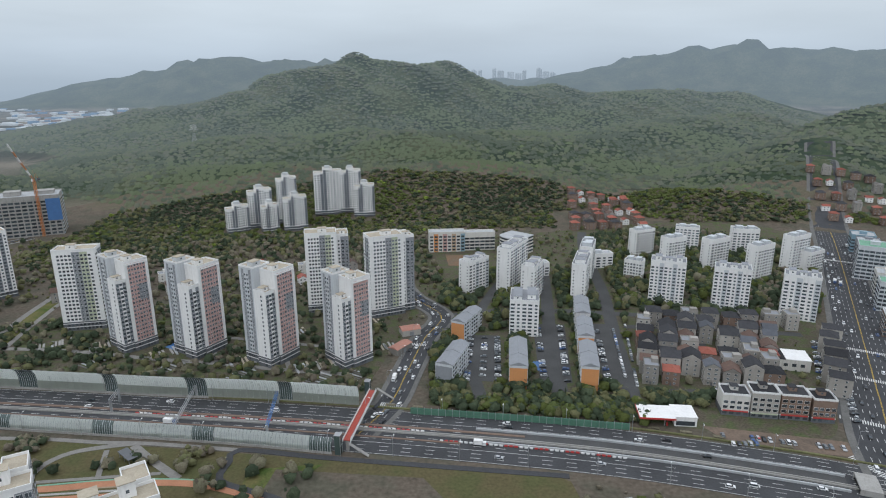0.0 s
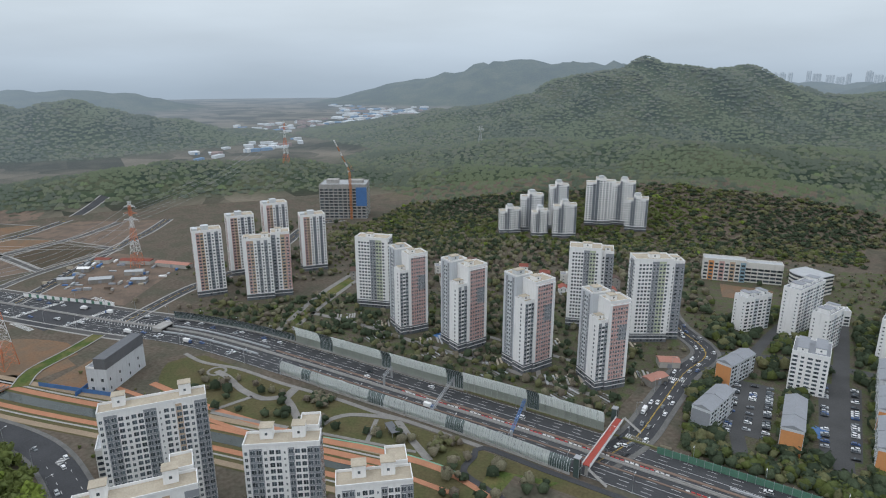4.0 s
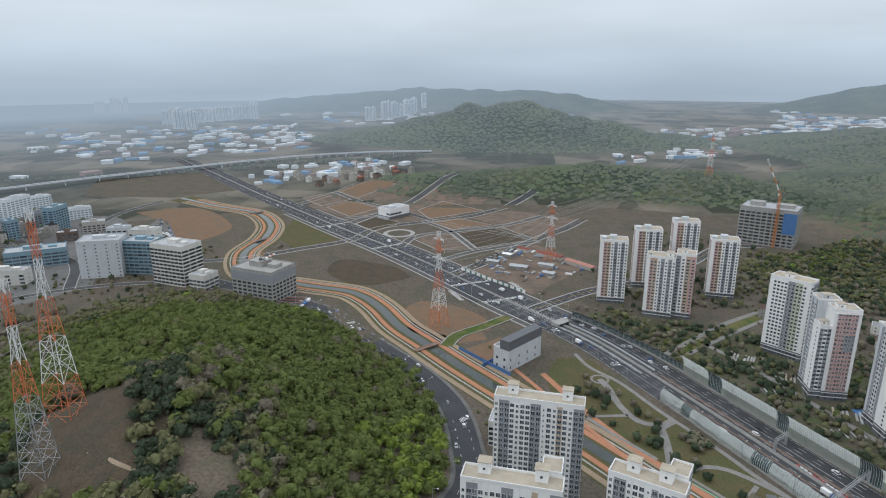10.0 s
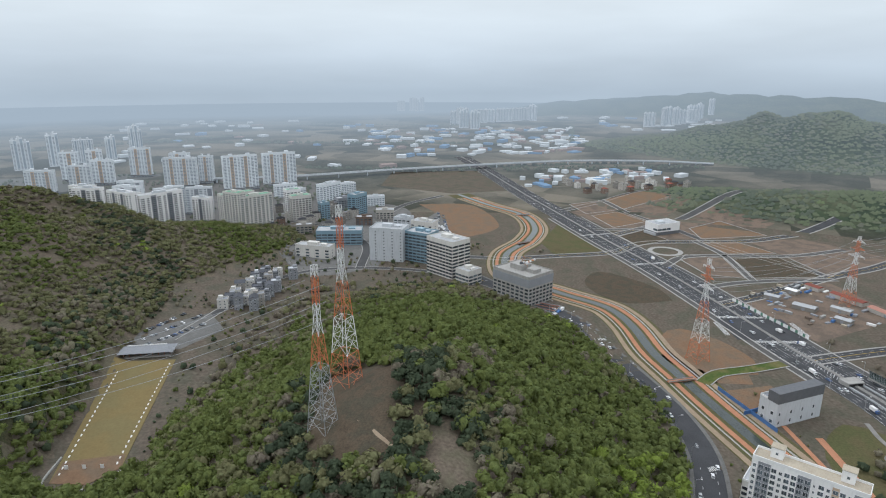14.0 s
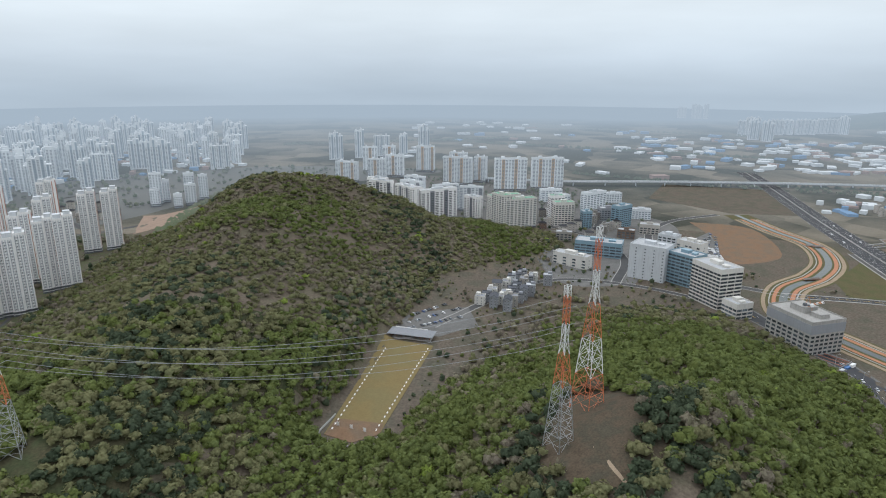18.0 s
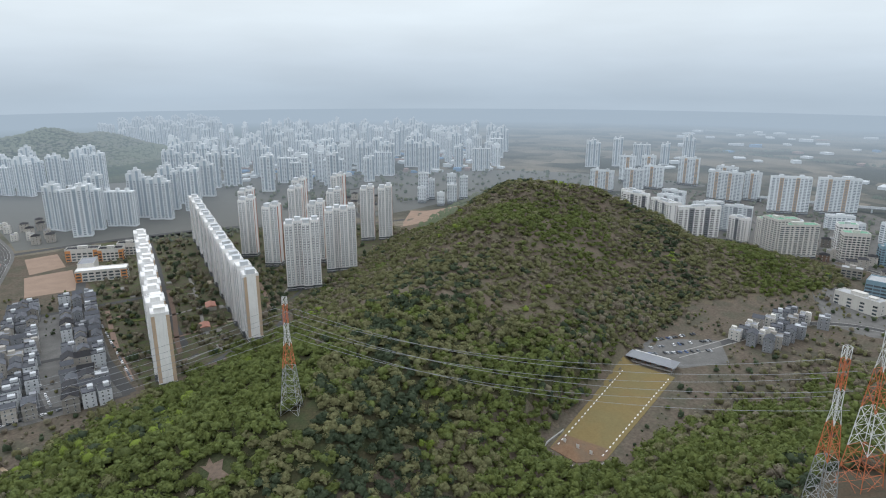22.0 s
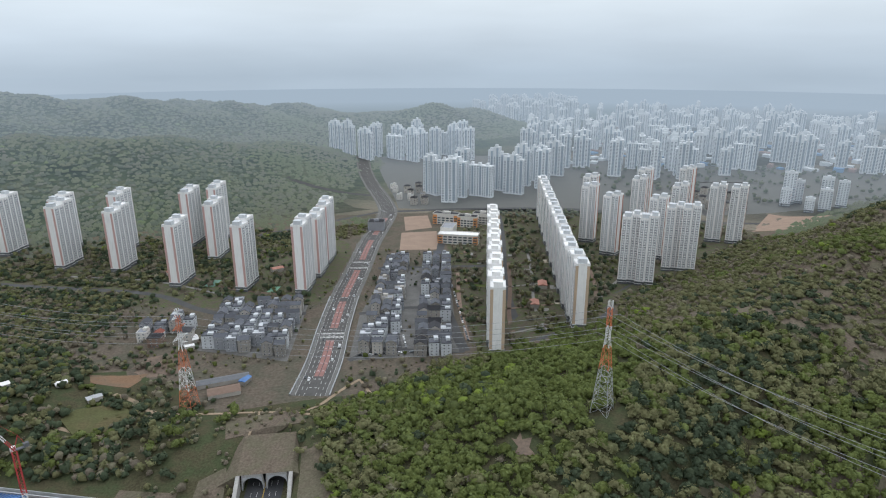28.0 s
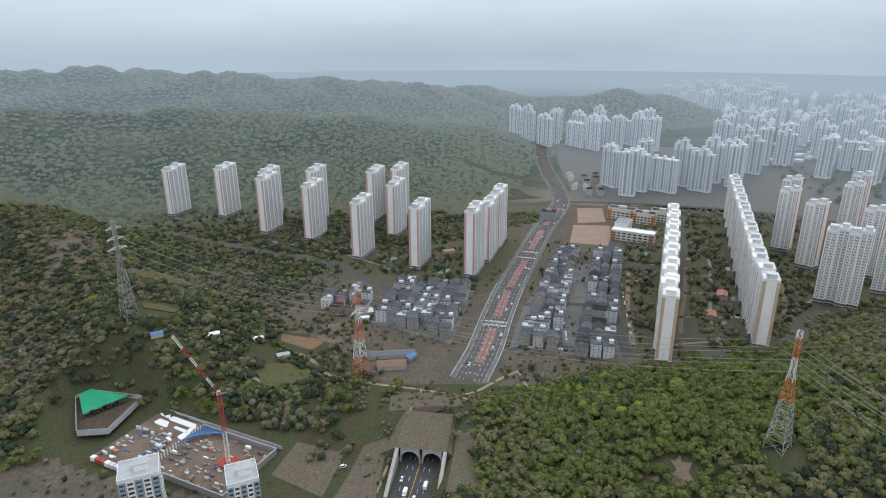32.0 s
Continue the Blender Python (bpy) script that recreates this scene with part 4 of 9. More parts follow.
patch("sports_field", "sandy school ground", "sports field", [(-138.9, -786.6), (-190, -776), (-209, -865), (-157, -869)], "sand", 0.1)
patch("sports_field", "sandy school ground", "sports field", [(-164.7, -878), (-207, -885), (-217, -960), (-178, -960)], "sand", 0.1)
patch("bare_ground", "levelled building site", "ground", [(-709, -696), (-812, -756), (-758, -826), (-656, -742)], "sand", 0.2)
patch("estate_ground", "brown estate gardens", "ground", [(-150, -460), (-330, -500), (-470, -610), (-620, -680), (-640, -800), (-400, -960), (-250, -960), (-200, -760), (-170, -600)], "garden", 0.03)
patch("estate_ground", "estate gardens under the white towers", "ground", [(-20, -620), (90, -640), (300, -720), (500, -860), (460, -960), (200, -920), (-60, -860), (-50, -700)], "garden", 0.04)
# this far ground has haze painted into its colour
patch("town_ground", "grey city ground", "pavement", [(-180, -1020), (-640, -850), (-900, -820), (-1150, -700), (-1420, -560), (-1330, -950), (-1000, -1270), (-600, -1480), (-250, -1560)], "farpaving", 0.03)
patch("town_ground", "grey ground of the western quarter", "pavement", [(-700, -40), (-1000, 0), (-1120, -100), (-1330, -240), (-1330, -560), (-1150, -640), (-960, -520), (-860, -420), (-830, -220), (-680, -120)], "paving", 0.03)
patch("bare_ground", "brown earth by the houses", "ground", [(108, -540), (90, -520), (98, -500), (125, -498), (140, -515), (128, -535)], "dirt", 0.1)
patch("bare_ground", "bare earth clearing", "ground", [(-115, -272), (-119, -277), (-123, -275), (-122, -283), (-126, -289), (-121, -291), (-122, -297), (-118, -293), (-116, -296), (-117, -287), (-113, -283), (-117, -279)], "dirt", 0.3)
patch("bare_ground", "bare earth below the pylons", "ground", [(-329, -65), (-362, -36), (-316, 1), (-245, 4), (-224, -29), (-257, -56)], "pitch", 0.35)


# ---------------------------------------------------------------- apartment towers
STRIPE = {"p": "pink", "g": "green", "d": "grey", "t": "tan", "w": "white", "o": "orange", "r": "rose", "k": "dark", "b": "blueglass", "e": "pale"}
WINDOW = {"W": (0.72, 0.58), "n": (0.5, 0.55), "s": (0.3, 0.4), "B": (0.92, 0.62), "L": (0.8, 0.68)}   # share of a bay's width, of a storey
PANES = {}


def window_mesh(w, h):
    """Two sliding panes in a thin frame; faces -y, centred on its foot."""
    key = (round(w, 2), round(h, 2))
    if key not in PANES:
        s = Shape()
        s.box(-w / 2, w / 2, -0.07, 0.02, 0, h, 0)
        t = 0.07
        s.box(-w / 2 + t, -t / 2, -0.10, -0.05, t, h - t, 1)
        s.box(t / 2, w / 2 - t, -0.10, -0.05, t, h - t, 1)
        PANES[key] = s.mesh("window", "frame", "glass")
    return PANES[key]


def face_pose(side, x0, x1, y0, y1):
    """Turn and origin of one side of a block: local x runs along the wall, -y points out of it."""
    if side == "f":
        return pose(x0, y0, 0), x1 - x0
    if side == "b":
        return pose(x1, y1, 0, 0, 0, 180), x1 - x0
    if side == "l":
        return pose(x0, y1, 0, 0, 0, -90), y1 - y0
    return pose(x1, y0, 0, 0, 0, 90), y1 - y0


def stamp(pool, m, x0, x1, y0, y1, z0, z1, slot=0, flat=False):
    """A box given along a wall, added to a shape in the building's own axes, without its hidden back."""
    q = [m @ Vector(p) for p in ((x0, y0, z0), (x1, y0, z0), (x1, y0, z1), (x0, y0, z1), (x0, y1, z0), (x1, y1, z0), (x1, y1, z1), (x0, y1, z1))]
    if flat:
        pool.add(q[:4], [(0, 1, 2, 3)], slot)
        return
    pool.add(q, [(0, 1, 2, 3), (1, 5, 6, 2), (4, 0, 3, 7), (3, 2, 6, 7), (4, 5, 1, 0)], slot)


STRIPES = {}


def facade(owner, pool, m, width, z0, z1, bays, tint, storey, single):
    """Windows in bays, storey by storey, over painted stripes."""
    n = len(bays)
    step = width / n
    floors = max(1, int((z1 - z0) / storey))
    i = 0
    while i < n:                                    # one panel for each run of one colour
        j = i
        while j < n and tint[j] == tint[i]:
            j += 1
        if tint[i] != " " and single is None:
            stamp(STRIPES.setdefault(tint[i], Shape()), m, i * step, j * step, -0.04, 0.05, z0, z1)
        elif tint[i] != " ":
            part("painted_stripe", Shape().box(i * step, j * step, -0.04, 0.05, z0, z1), STRIPE[tint[i]], owner).matrix_basis = m
        i = j
    for i, b in enumerate(bays):
        if b not in WINDOW:
            continue
        w, h = step * WINDOW[b][0], storey * WINDOW[b][1]
        for k in range(floors):
            x, z = (i + 0.5) * step, z0 + k * storey + storey * 0.3
            if single:
                part("window", window_mesh(w, h), None, owner).matrix_basis = m @ pose(x, -0.02, z)
            else:
                if single is False:
                    stamp(pool, m, x - w / 2, x + w / 2, -0.08, 0.02, z, z + h, 0)
                stamp(pool, m, x - w / 2 + 0.09, x + w / 2 - 0.09, -0.11, -0.06, z + 0.09, z + h - 0.09, 1, True)


def block(owner, pool, x0, x1, y0, y1, h, walls, wall="white", plinth=6.0, storey=2.9, single="", deck="roofdeck", plinth_mat="dark", huts=()):
    """One wing of a building. walls: side -> (bays, tints); single: the sides whose windows are parts of their own."""
    p = owner.matrix_basis.translation
    lean = math.hypot(p.x, p.y) > 560            # far blocks have fewer loose parts
    if math.hypot(p.x, p.y) > 1050:              # and those of the far city get walls with haze painted in
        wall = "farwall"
    body = Shape().box(x0, x1, y0, y1, plinth if plinth else 0, h)
    if plinth:
        part("plinth", Shape().box(x0 - 0.15, x1 + 0.15, y0 - 0.15, y1 + 0.15, 0, plinth), plinth_mat, owner, "dark grey clad lower storeys")
        for side, (bays, tint) in walls.items():
            m, width = face_pose(side, x0 - 0.15, x1 + 0.15, y0 - 0.15, y1 + 0.15)
            step = width / max(1, len(bays))
            for i, b in enumerate(bays):
                for k in range(int(plinth / storey)):
                    if b in WINDOW:
                        stamp(pool, m, (i + 0.2) * step, (i + 0.8) * step, -0.06, 0.02, k * storey + 0.9, k * storey + 2.4, 1)
            for k in range(1, int(plinth / storey) + 1):         # pale storey bands
                stamp(pool, m, 0, width, -0.05, 0.02, k * storey - 0.25, k * storey + 0.25, 0)
    part("roof_deck", Shape().box(x0 + 0.3, x1 - 0.3, y0 + 0.3, y1 - 0.3, h - 0.1, h + 0.05), deck, owner)
    rim = Shape()
    for a, b, c, d in ((x0, x1, y0, y0 + 0.3), (x0, x1, y1 - 0.3, y1), (x0, x0 + 0.3, y0 + 0.3, y1 - 0.3), (x1 - 0.3, x1, y0 + 0.3, y1 - 0.3)):
        rim.box(a, b, c, d, h - 0.2, h + 1.1)
    if lean:
        part("wall", body.add(rim.v, rim.f), wall, owner)
    else:
        part("wall", body, wall, owner)
        part("parapet", rim, "frame" if wall != "concrete" else "concrete", owner)
    for (a, b, c, d, e) in huts:
        if lean:
            part("lift_house", Shape().box(a, b, c, d, h + 0.05, h + e).box(a - 0.3, b + 0.3, c - 0.3, d + 0.3, h + e, h + e + 0.25), "pale" if wall == "white" else wall, owner)
            continue
        hut = part("lift_house", Shape().box(a, b, c, d, h + 0.05, h + e), wall, owner)
        part("hut_roof", Shape().box(a - 0.3, b + 0.3, c - 0.3, d + 0.3, h + e, h + e + 0.25), deck, hut)
        part("hut_window", Shape().box((a + b) / 2 - 0.5, (a + b) / 2 + 0.5, c - 0.06, c + 0.02, h + e * 0.35, h + e * 0.35 + 1.1), "glass", hut)
    for side, (bays, tint) in walls.items():
        m, width = face_pose(side, x0, x1, y0, y1)
        tint = (tint + " " * len(bays))[:len(bays)]
        facade(owner, pool, m, width, plinth + 0.2, h - 1.2, bays, tint, storey, (side in single) if not lean else None)


def tower(label, x, y, turn, wings, group="", sink=0.0, z=None):
    ob = thing("apartment_tower", label, "apartment building", at=pose(x, y, (ground_z(x, y) if z is None else z) - sink, 0, 0, turn), group=group)
    pool = Shape()
    STRIPES.clear()
    for wing in wings:
        block(ob, pool, **wing)
        for u in np.linspace(wing["x0"], wing["x1"], 6):
            for v in np.linspace(wing["y0"], wing["y1"], 4):
                p = ob.matrix_basis @ Vector((u, v, 0))
                occupy(p.x, p.y, 3)
    for c, s in STRIPES.items():
        tagged(part("painted_stripe", s, STRIPE[c], ob), kind="stuff")
    if pool.v:
        # windows beyond 1050 m also take colours with painted haze
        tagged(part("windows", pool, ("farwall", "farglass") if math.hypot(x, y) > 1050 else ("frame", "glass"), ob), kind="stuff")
    return ob


def salmon_tower(x, y, turn, w, h):
    a, g = w * 0.3, w / 2
    ob = tower("white tower with salmon window front and lower white wing", x, y, turn, [
        dict(x0=-g, x1=-g + a, y0=-6, y1=5, h=h - 12, plinth=7, walls={"f": ("BBB", "d d"), "l": ("..n.", "    "), "b": ("WW", "")}, huts=[(-g + 1, -g + a - 1, -2, 2, 2.5)]),
        dict(x0=-g + a, x1=g, y0=-7, y1=6, h=h, plinth=7, walls={"f": (".WnWWnW.", " pppppp "), "r": ("nWWn", " dd "), "b": ("WWW", "")}, single="f", huts=[(-2, 3, -3, 2, 3.2)]),
        dict(x0=-g + 2, x1=-g + a + 9, y0=6.05, y1=19, h=h + 2, plinth=7, walls={"l": (".sWWs.", " d  d "), "r": ("WnW", ""), "b": ("WWW", "")}, wall="pale", huts=[(-g + 5, -g + a + 4, 9, 14, 3.0)]),
    ], group="towers along the motorway")
    part("grey_panel", Shape().box(g - w * 0.36, g - w * 0.09, -7.055, -6.98, h * 0.56, h * 0.74), "grey", ob, "grey painted panel")
    part("window_frame", Shape().box(-g + a + 0.2, g - 0.2, -7.5, -7.0, h - 2.2, h - 1.4).box(-g + a + 0.2, -g + a + 1.0, -7.5, -7.0, 8, h - 2.2).box(g - 1.0, g - 0.2, -7.5, -7.0, 8, h - 2.2), "frame", ob, "raised white frame round the front")
    return ob


def lime_tower(x, y, turn, w, d, h, wing=True):
    g = w / 2
    wings = [dict(x0=-g, x1=g * (0.45 if wing else 1.0), y0=-d / 2, y1=d / 2, h=h, walls={"f": (".WWWWdWWWW.".replace("d", "n"), "     ddgg  "), "l": ("nWWn", " dd "), "b": ("WWWWWW", ""), "r": ("WnW", " dd")}, plinth=7, huts=[(-g * 0.4, 0, -3, 2, 3.2)])]
    if wing:
        wings.append(dict(x0=g * 0.45 + 0.05, x1=g, y0=-d / 2 + 5, y1=d / 2 + 7, h=h - 3, walls={"f": ("nWn", " dd"), "r": ("WWnW", "    "), "b": ("WW", "")}, huts=[(g * 0.6, g * 0.85, 1, 5, 2.5)]))
    return tower("white tower with lime green stripes and dark lower storeys", x, y, turn, wings, group="towers along the motorway")


PINK = [(-216.0, 403.3, 53, 23), (-164.6, 395.0, 60, 25), (-110.9, 382.0, 59, 25), (-60.2, 377.7, 45, 22)]
for i, (x, y, r, w) in enumerate(PINK):
    salmon_tower(x, y, r, w, (64, 63.5, 64, 60)[i])
for row in ((-270.4, 439.6, 12, 29, 14, 62, False), (-92.7, 475.6, 12, 34, 16, 65, True), (-41.9, 468, 25, 38, 16, 65, True)):
    lime_tower(*row)

# four grey and white towers close below the camera
NEAR = [(-221.5, 169.7, 47.5, 43.7, 58.0, 0.0), (-172.1, 120.5, 48, 39.2, 59.5, 1.2), (-150.6, 171.4, 30.5, 29.7, 57.4, 0.0), (-105.2, 165.8, 34, 27.5, 57.4, 0.0)]
for i, (x, y, r, w, h, base) in enumerate(NEAR):
    g = w / 2
    bays = ("nLLLnLLLLsLnLLnLL" if w > 35 else "nLLnLLsLLLLL")
    tint = (" dd    dd   t  dd" if w > 35 else " dd    d  dd")
    wings = [dict(x0=-g, x1=g, y0=-6.5, y1=2.8, h=h, walls={"f": (bays, tint), "r": ("nLn", "ddd"), "l": ("nsn", "   "), "b": ("LLLLLLLL", "")}, plinth=3.2, single="f",
                  huts=[(-g + 6, -g + 11, -1.8, 2.6, 5.0), (g - 11, g - 6, -1.8, 2.6, 5.4)])]
    if i:
        wings.append(dict(x0=g - 9, x1=g - 1, y0=2.85, y1=13, h=h + 1.5, walls={"r": ("nL", "dd"), "l": ("n.", ""), "b": ("LL", "dd")}, plinth=3.2))
    tower("white and grey striped tower with beige roof deck, close by", x, y, r, wings, group="towers below the camera", z=base)

# white towers with salmon edges beyond the motorway bend
for x, y, r, w, h in ((-423.1, 401.7, 50, 25, 61), (-369.3, 418.7, 40, 40, 56), (-382.6, 503.3, 46, 25, 58), (-440.1, 462.3, 52, 26, 60), (-432.6, 506.2, 52, 25, 65)):
    g = w / 2
    wings = [dict(x0=-g, x1=g if w < 30 else 4, y0=-8, y1=8, h=h, walls={"f": (".WWnWnWn", " pt d d "), "l": (".WnW.", " p p "), "r": (".WnW.", " d d "), "b": ("WWWW", "")}, huts=[(-4, 2, -3, 3, 3.5), (-g + 1, -g + 5, -4, 4, 1.8)])]
    if w >= 30:
        wings.append(dict(x0=4.05, x1=g, y0=-3, y1=13, h=h + 3, walls={"f": ("WnWn", "d tp"), "r": ("nWWn", "p d "), "b": ("WWW", "")}, huts=[(8, 13, 1, 6, 3.5)]))
    tower("white tower with salmon and grey stripes near the junction", x, y, r, wings, group="salmon striped towers")

# terraced cluster at the foot of the mountain
for x, y, r, w, h in ((-247, 728, 30, 26, 34), (-226, 752, 28, 28, 50), (-198, 775, 24, 24, 60), (-180, 738, 20, 28, 44), (-208, 728, 26, 20, 36), (-150, 800, 14, 36, 60), (-122, 806, 8, 28, 58), (-102, 790, 5, 26, 44)):
    g = w / 2
    tower("white stepped apartment block at the foot of the wooded mountain", x, y, r, [
        dict(x0=-g, x1=-g / 3, y0=-6, y1=7, h=h - 5, walls={"f": ("nWd".replace("d", "W"), "  d"), "l": ("WW", "")}),
        dict(x0=-g / 3 + 0.05, x1=g / 3, y0=-7, y1=7, h=h, walls={"f": ("WWn", "d  ")}, huts=[(-3, 3, -2, 3, 3)]),
        dict(x0=g / 3 + 0.05, x1=g, y0=-5, y1=8, h=h - 3, walls={"f": ("WnW", "  d"), "r": ("WWn", "ddd")}),
    ], group="stepped blocks at the mountain")


def slab_block(label, x, y, turn, w, d, h, front, sides_, wall="white", plinth=0.0, deck="roofgrey", storey=2.8, huts=None, group="", tints=("", ""), z=None):
    """A plain slab: long fronts on f and b, ends on l and r."""
    walls = {"f": (front, tints[0]), "b": (front[::-1], tints[0])}
    if sides_:
        walls.update({"l": (sides_, tints[1]), "r": (sides_, tints[1])})
    return tower(label, x, y, turn, [dict(x0=-w / 2, x1=w / 2, y0=-d / 2, y1=d / 2, h=h, walls=walls, wall=wall, plinth=plinth, deck=deck, storey=storey,
                                          huts=huts if huts is not None else [(-w * 0.15, w * 0.15, -2, 2, 3)])], group=group, z=z)


def gabled_slab(x, y, turn, length, depth, h, end, roof="grey", group="orange-ended slabs"):
    """Five-storey slab with painted ends and a hipped metal roof; its end faces -y."""
    ob = thing("apartment_slab", "low apartment slab with %s end wall and grey roof" % end, "apartment building", at=pose(x, y, 0, 0, 0, turn), group=group)
    pool, d = Shape(), depth / 2
    part("wall", Shape().box(-d, d, 0, length, 0, h), "pale", ob)
    for yy in (-0.06, length - 0.04):
        part("end_wall", Shape().box(-d + 0.15, d - 0.15, yy, yy + 0.1, 0.3, h - 1.6), end, ob)
    step = 13.0
    n = max(1, int(length / step))
    step = length / n
    for k in range(n):                                # roofs step from stair to stair
        a, b, e = k * step, (k + 1) * step, h + 0.25 * (k % 2)
        part("roof", Shape().add([(-d - 0.4, a, e), (d + 0.4, a, e), (d + 0.4, b, e), (-d - 0.4, b, e), (0, a + 0.05, e + 2.2), (0, b - 0.05, e + 2.2)],
                                 [(0, 1, 4), (2, 3, 5), (1, 2, 5, 4), (3, 0, 4, 5), (3, 2, 1, 0)]), roof, ob)
    for side in ("l", "r"):
        m, width = face_pose(side, -d, d, 0, length)
        bays = "".join("WWsW" for _ in range(n))
        facade(ob, pool, m, width, 0.4, h, bays, " " * len(bays), 2.75, False)
    tagged(part("windows", pool, ("frame", "glass"), ob), kind="stuff")
    return ob


for row in ((45, 340, -6, 40, 11, 16, "orange"), (88, 338.5, -9, 36, 10.5, 16, "orange"), (94.8, 381, -9, 32, 10.5, 17, "orange"), (101.2, 421, -9, 34, 10.5, 17, "pale"), (0, 344.5, -20, 34, 11, 15, "grey"), (10, 411, -28, 30, 10.5, 15, "orange")):
    gabled_slab(*row)

slab_block("white apartment block with stepped grey roofs", 60, 432, -8, 21, 26, 27, "WnWWn", "nWWnW", group="white estate blocks", deck="grey", huts=[(-8, -2, -10, 10, 2.6), (2, 8, -8, 9, 3.4)])

# white slabs of the older estate
OLD = [(26.8, 522, 45, 26, 12, 28), (62, 535, 62, 42, 13, 38), (76, 505, 62, 24, 12, 29), (118, 508, 72, 40, 12, 32), (134, 556, 72, 30, 12, 32),
       (187.3, 494, -20, 27.6, 16, 35), (233.7, 478, -22, 27, 16, 34), (277, 455, -27, 25, 16, 35)]
for i, (x, y, r, w, d, h) in enumerate(OLD):
    slab_block("white apartment block with grey roof huts and balcony rows", x, y, r, w, d, h, "WnWWnWnW" if w > 26 else "WnWWnW", "s.s" if i < 5 else "nWn", group="white estate blocks", tints=("  e  e  ", ""), deck="grey", huts=[(-w * 0.38, -w * 0.2, -4, 4, 3.4), (-w * 0.08, w * 0.1, -4, 2, 2.6), (w * 0.22, w * 0.38, -4, 4, 3.4)])
for x, y, r, w, d, h in ((176, 547, -31, 16, 12, 19), (207, 628, 25, 24, 12, 27), (226, 590, 25, 22, 12, 29), (263, 650, -20, 24, 12, 24), (266, 586, 28, 26, 12, 29), (317, 634, -10, 26, 13, 26), (293, 552, 30, 24, 12, 32), (340, 578, 30, 26, 12, 34), (355, 575, 30, 22, 12, 19)):
    slab_block("white apartment slab among trees", x, y, r, w, d, h, "WnWWnW", "s.s", group="white estate blocks", deck="grey", huts=[(-w * 0.35, -w * 0.1, -3, 3, 2.6), (w * 0.1, w * 0.35, -3, 3, 2.6)])
for x, y, r, w, d, h in ((150, 585, 10, 30, 11, 14), (86, 560, 12, 26, 10, 12)):
    slab_block("low white apartment row", x, y, r, w, d, h, "WnWnW", "s")

# school with coloured front and curved wing
school = tower("white school with coloured window panels", 3.3, 645, 6, [
    dict(x0=-19, x1=19, y0=-7, y1=7, h=21, walls={"f": ("WWWWWWWW", " o p t b"), "b": ("WWWWWW", "")}, plinth=0, storey=3.6, wall="offwhite", deck="roofgrey"),
    dict(x0=19.05, x1=52, y0=-4, y1=8, h=19, walls={"f": ("BBBBBB", ""), "b": ("WWWWWW", "")}, plinth=0, storey=3.6, wall="offwhite", deck="roofgrey")])
hall = thing("school_hall", "round-ended school wing with banded front", "school", at=pose(72, 632, 0, 0, 0, -40))
for k in range(5):
    pr = [(14 * math.cos(a), 9 * math.sin(a)) for a in np.linspace(math.pi, 2 * math.pi, 13)]
    q = [(x * 1.02, y * 1.02) for x, y in pr]
    part("storey_band", Shape().prism([(14, 20)] + [(-14, 20)] + q, k * 3.6, k * 3.6 + 1.7), "offwhite", hall)
    part("glazing_band", Shape().prism([(13.8, 19.8)] + [(-13.8, 19.8)] + pr, k * 3.6 + 1.7, k * 3.6 + 3.6), "glass", hall)
part("roof", Shape().prism([(14.3, 20.2), (-14.3, 20.2)] + [(x * 1.04, y * 1.04) for x, y in pr], 18, 18.7), "roofgrey", hall)

# shops facing the junction
for x, y, r, w, h, wall in ((164.3, 316, -10, 14.5, 12.5, "offwhite"), (179, 313, -9, 14.5, 15, "stucco"), (194.5, 311, -9, 15, 14.5, "brick"), (209, 308, -9, 12, 13.5, "brick")):
    s = tower("four-storey shop house with signs", x, y, r, [dict(x0=-w / 2, x1=w / 2, y0=-6, y1=6, h=h, walls={"f": ("WWWW", ""), "b": ("WWW", ""), "r": ("s.s", "")}, wall=wall, plinth=3.2, storey=3.1, deck="tile", huts=[(-2, 2, 0, 4, 2.4)])], group="shop houses")
    part("shop_sign", Shape().box(-w / 2 + 0.5, w / 2 - 0.5, -6.4, -6.15, 2.6, 3.4), random.Random(int(x)).choice(["red", "green", "blue", "yellow"]), s, "coloured shop sign")

# filling station
gas = thing("filling_station", "white-roofed filling station with red trim", "filling station", at=pose(122, 305, 0, 0, 0, -6))
part("canopy", Shape().box(-15, 4, -8, 6, 5.2, 6.1), "white", gas, "white canopy")
part("canopy_trim", Shape().box(-15.1, 4.1, -8.15, -8.0, 5.1, 6.2).box(-15.2, -15.0, -8, 6, 5.1, 6.2), "red", gas, "red canopy edge")
part("shop", Shape().box(4.2, 16, -5, 8, 0, 5.4), "white", gas)
part("shop_roof", Shape().box(4.0, 16.2, -5.2, 8.2, 5.4, 5.8), "white", gas)
part("shop_window", Shape().box(5, 15, -5.1, -4.95, 0.6, 3.2), "glass", gas)
for x in (-12, -1):
    for y in (-5, 3):
        part("column", Shape().box(x - 0.25, x + 0.25, y - 0.25, y + 0.25, 0, 5.2), "steel", gas)
        part("pump", Shape().box(x + 1, x + 1.8, y - 0.4, y + 0.4, 0.1, 2.0), "red", gas)

# white block with long shed roof in the house quarter
wb = thing("market_hall", "white-roofed hall among the houses", "hall", at=pose(224, 372, 0, 0, 0, -14))
part("wall", Shape().box(-16, 13, -8, 8, 0, 7.5), "offwhite", wb)
part("roof", Shape().box(-2, 13.3, -8.3, 8.3, 7.5, 8.0), "white", wb, "white sheet roof")
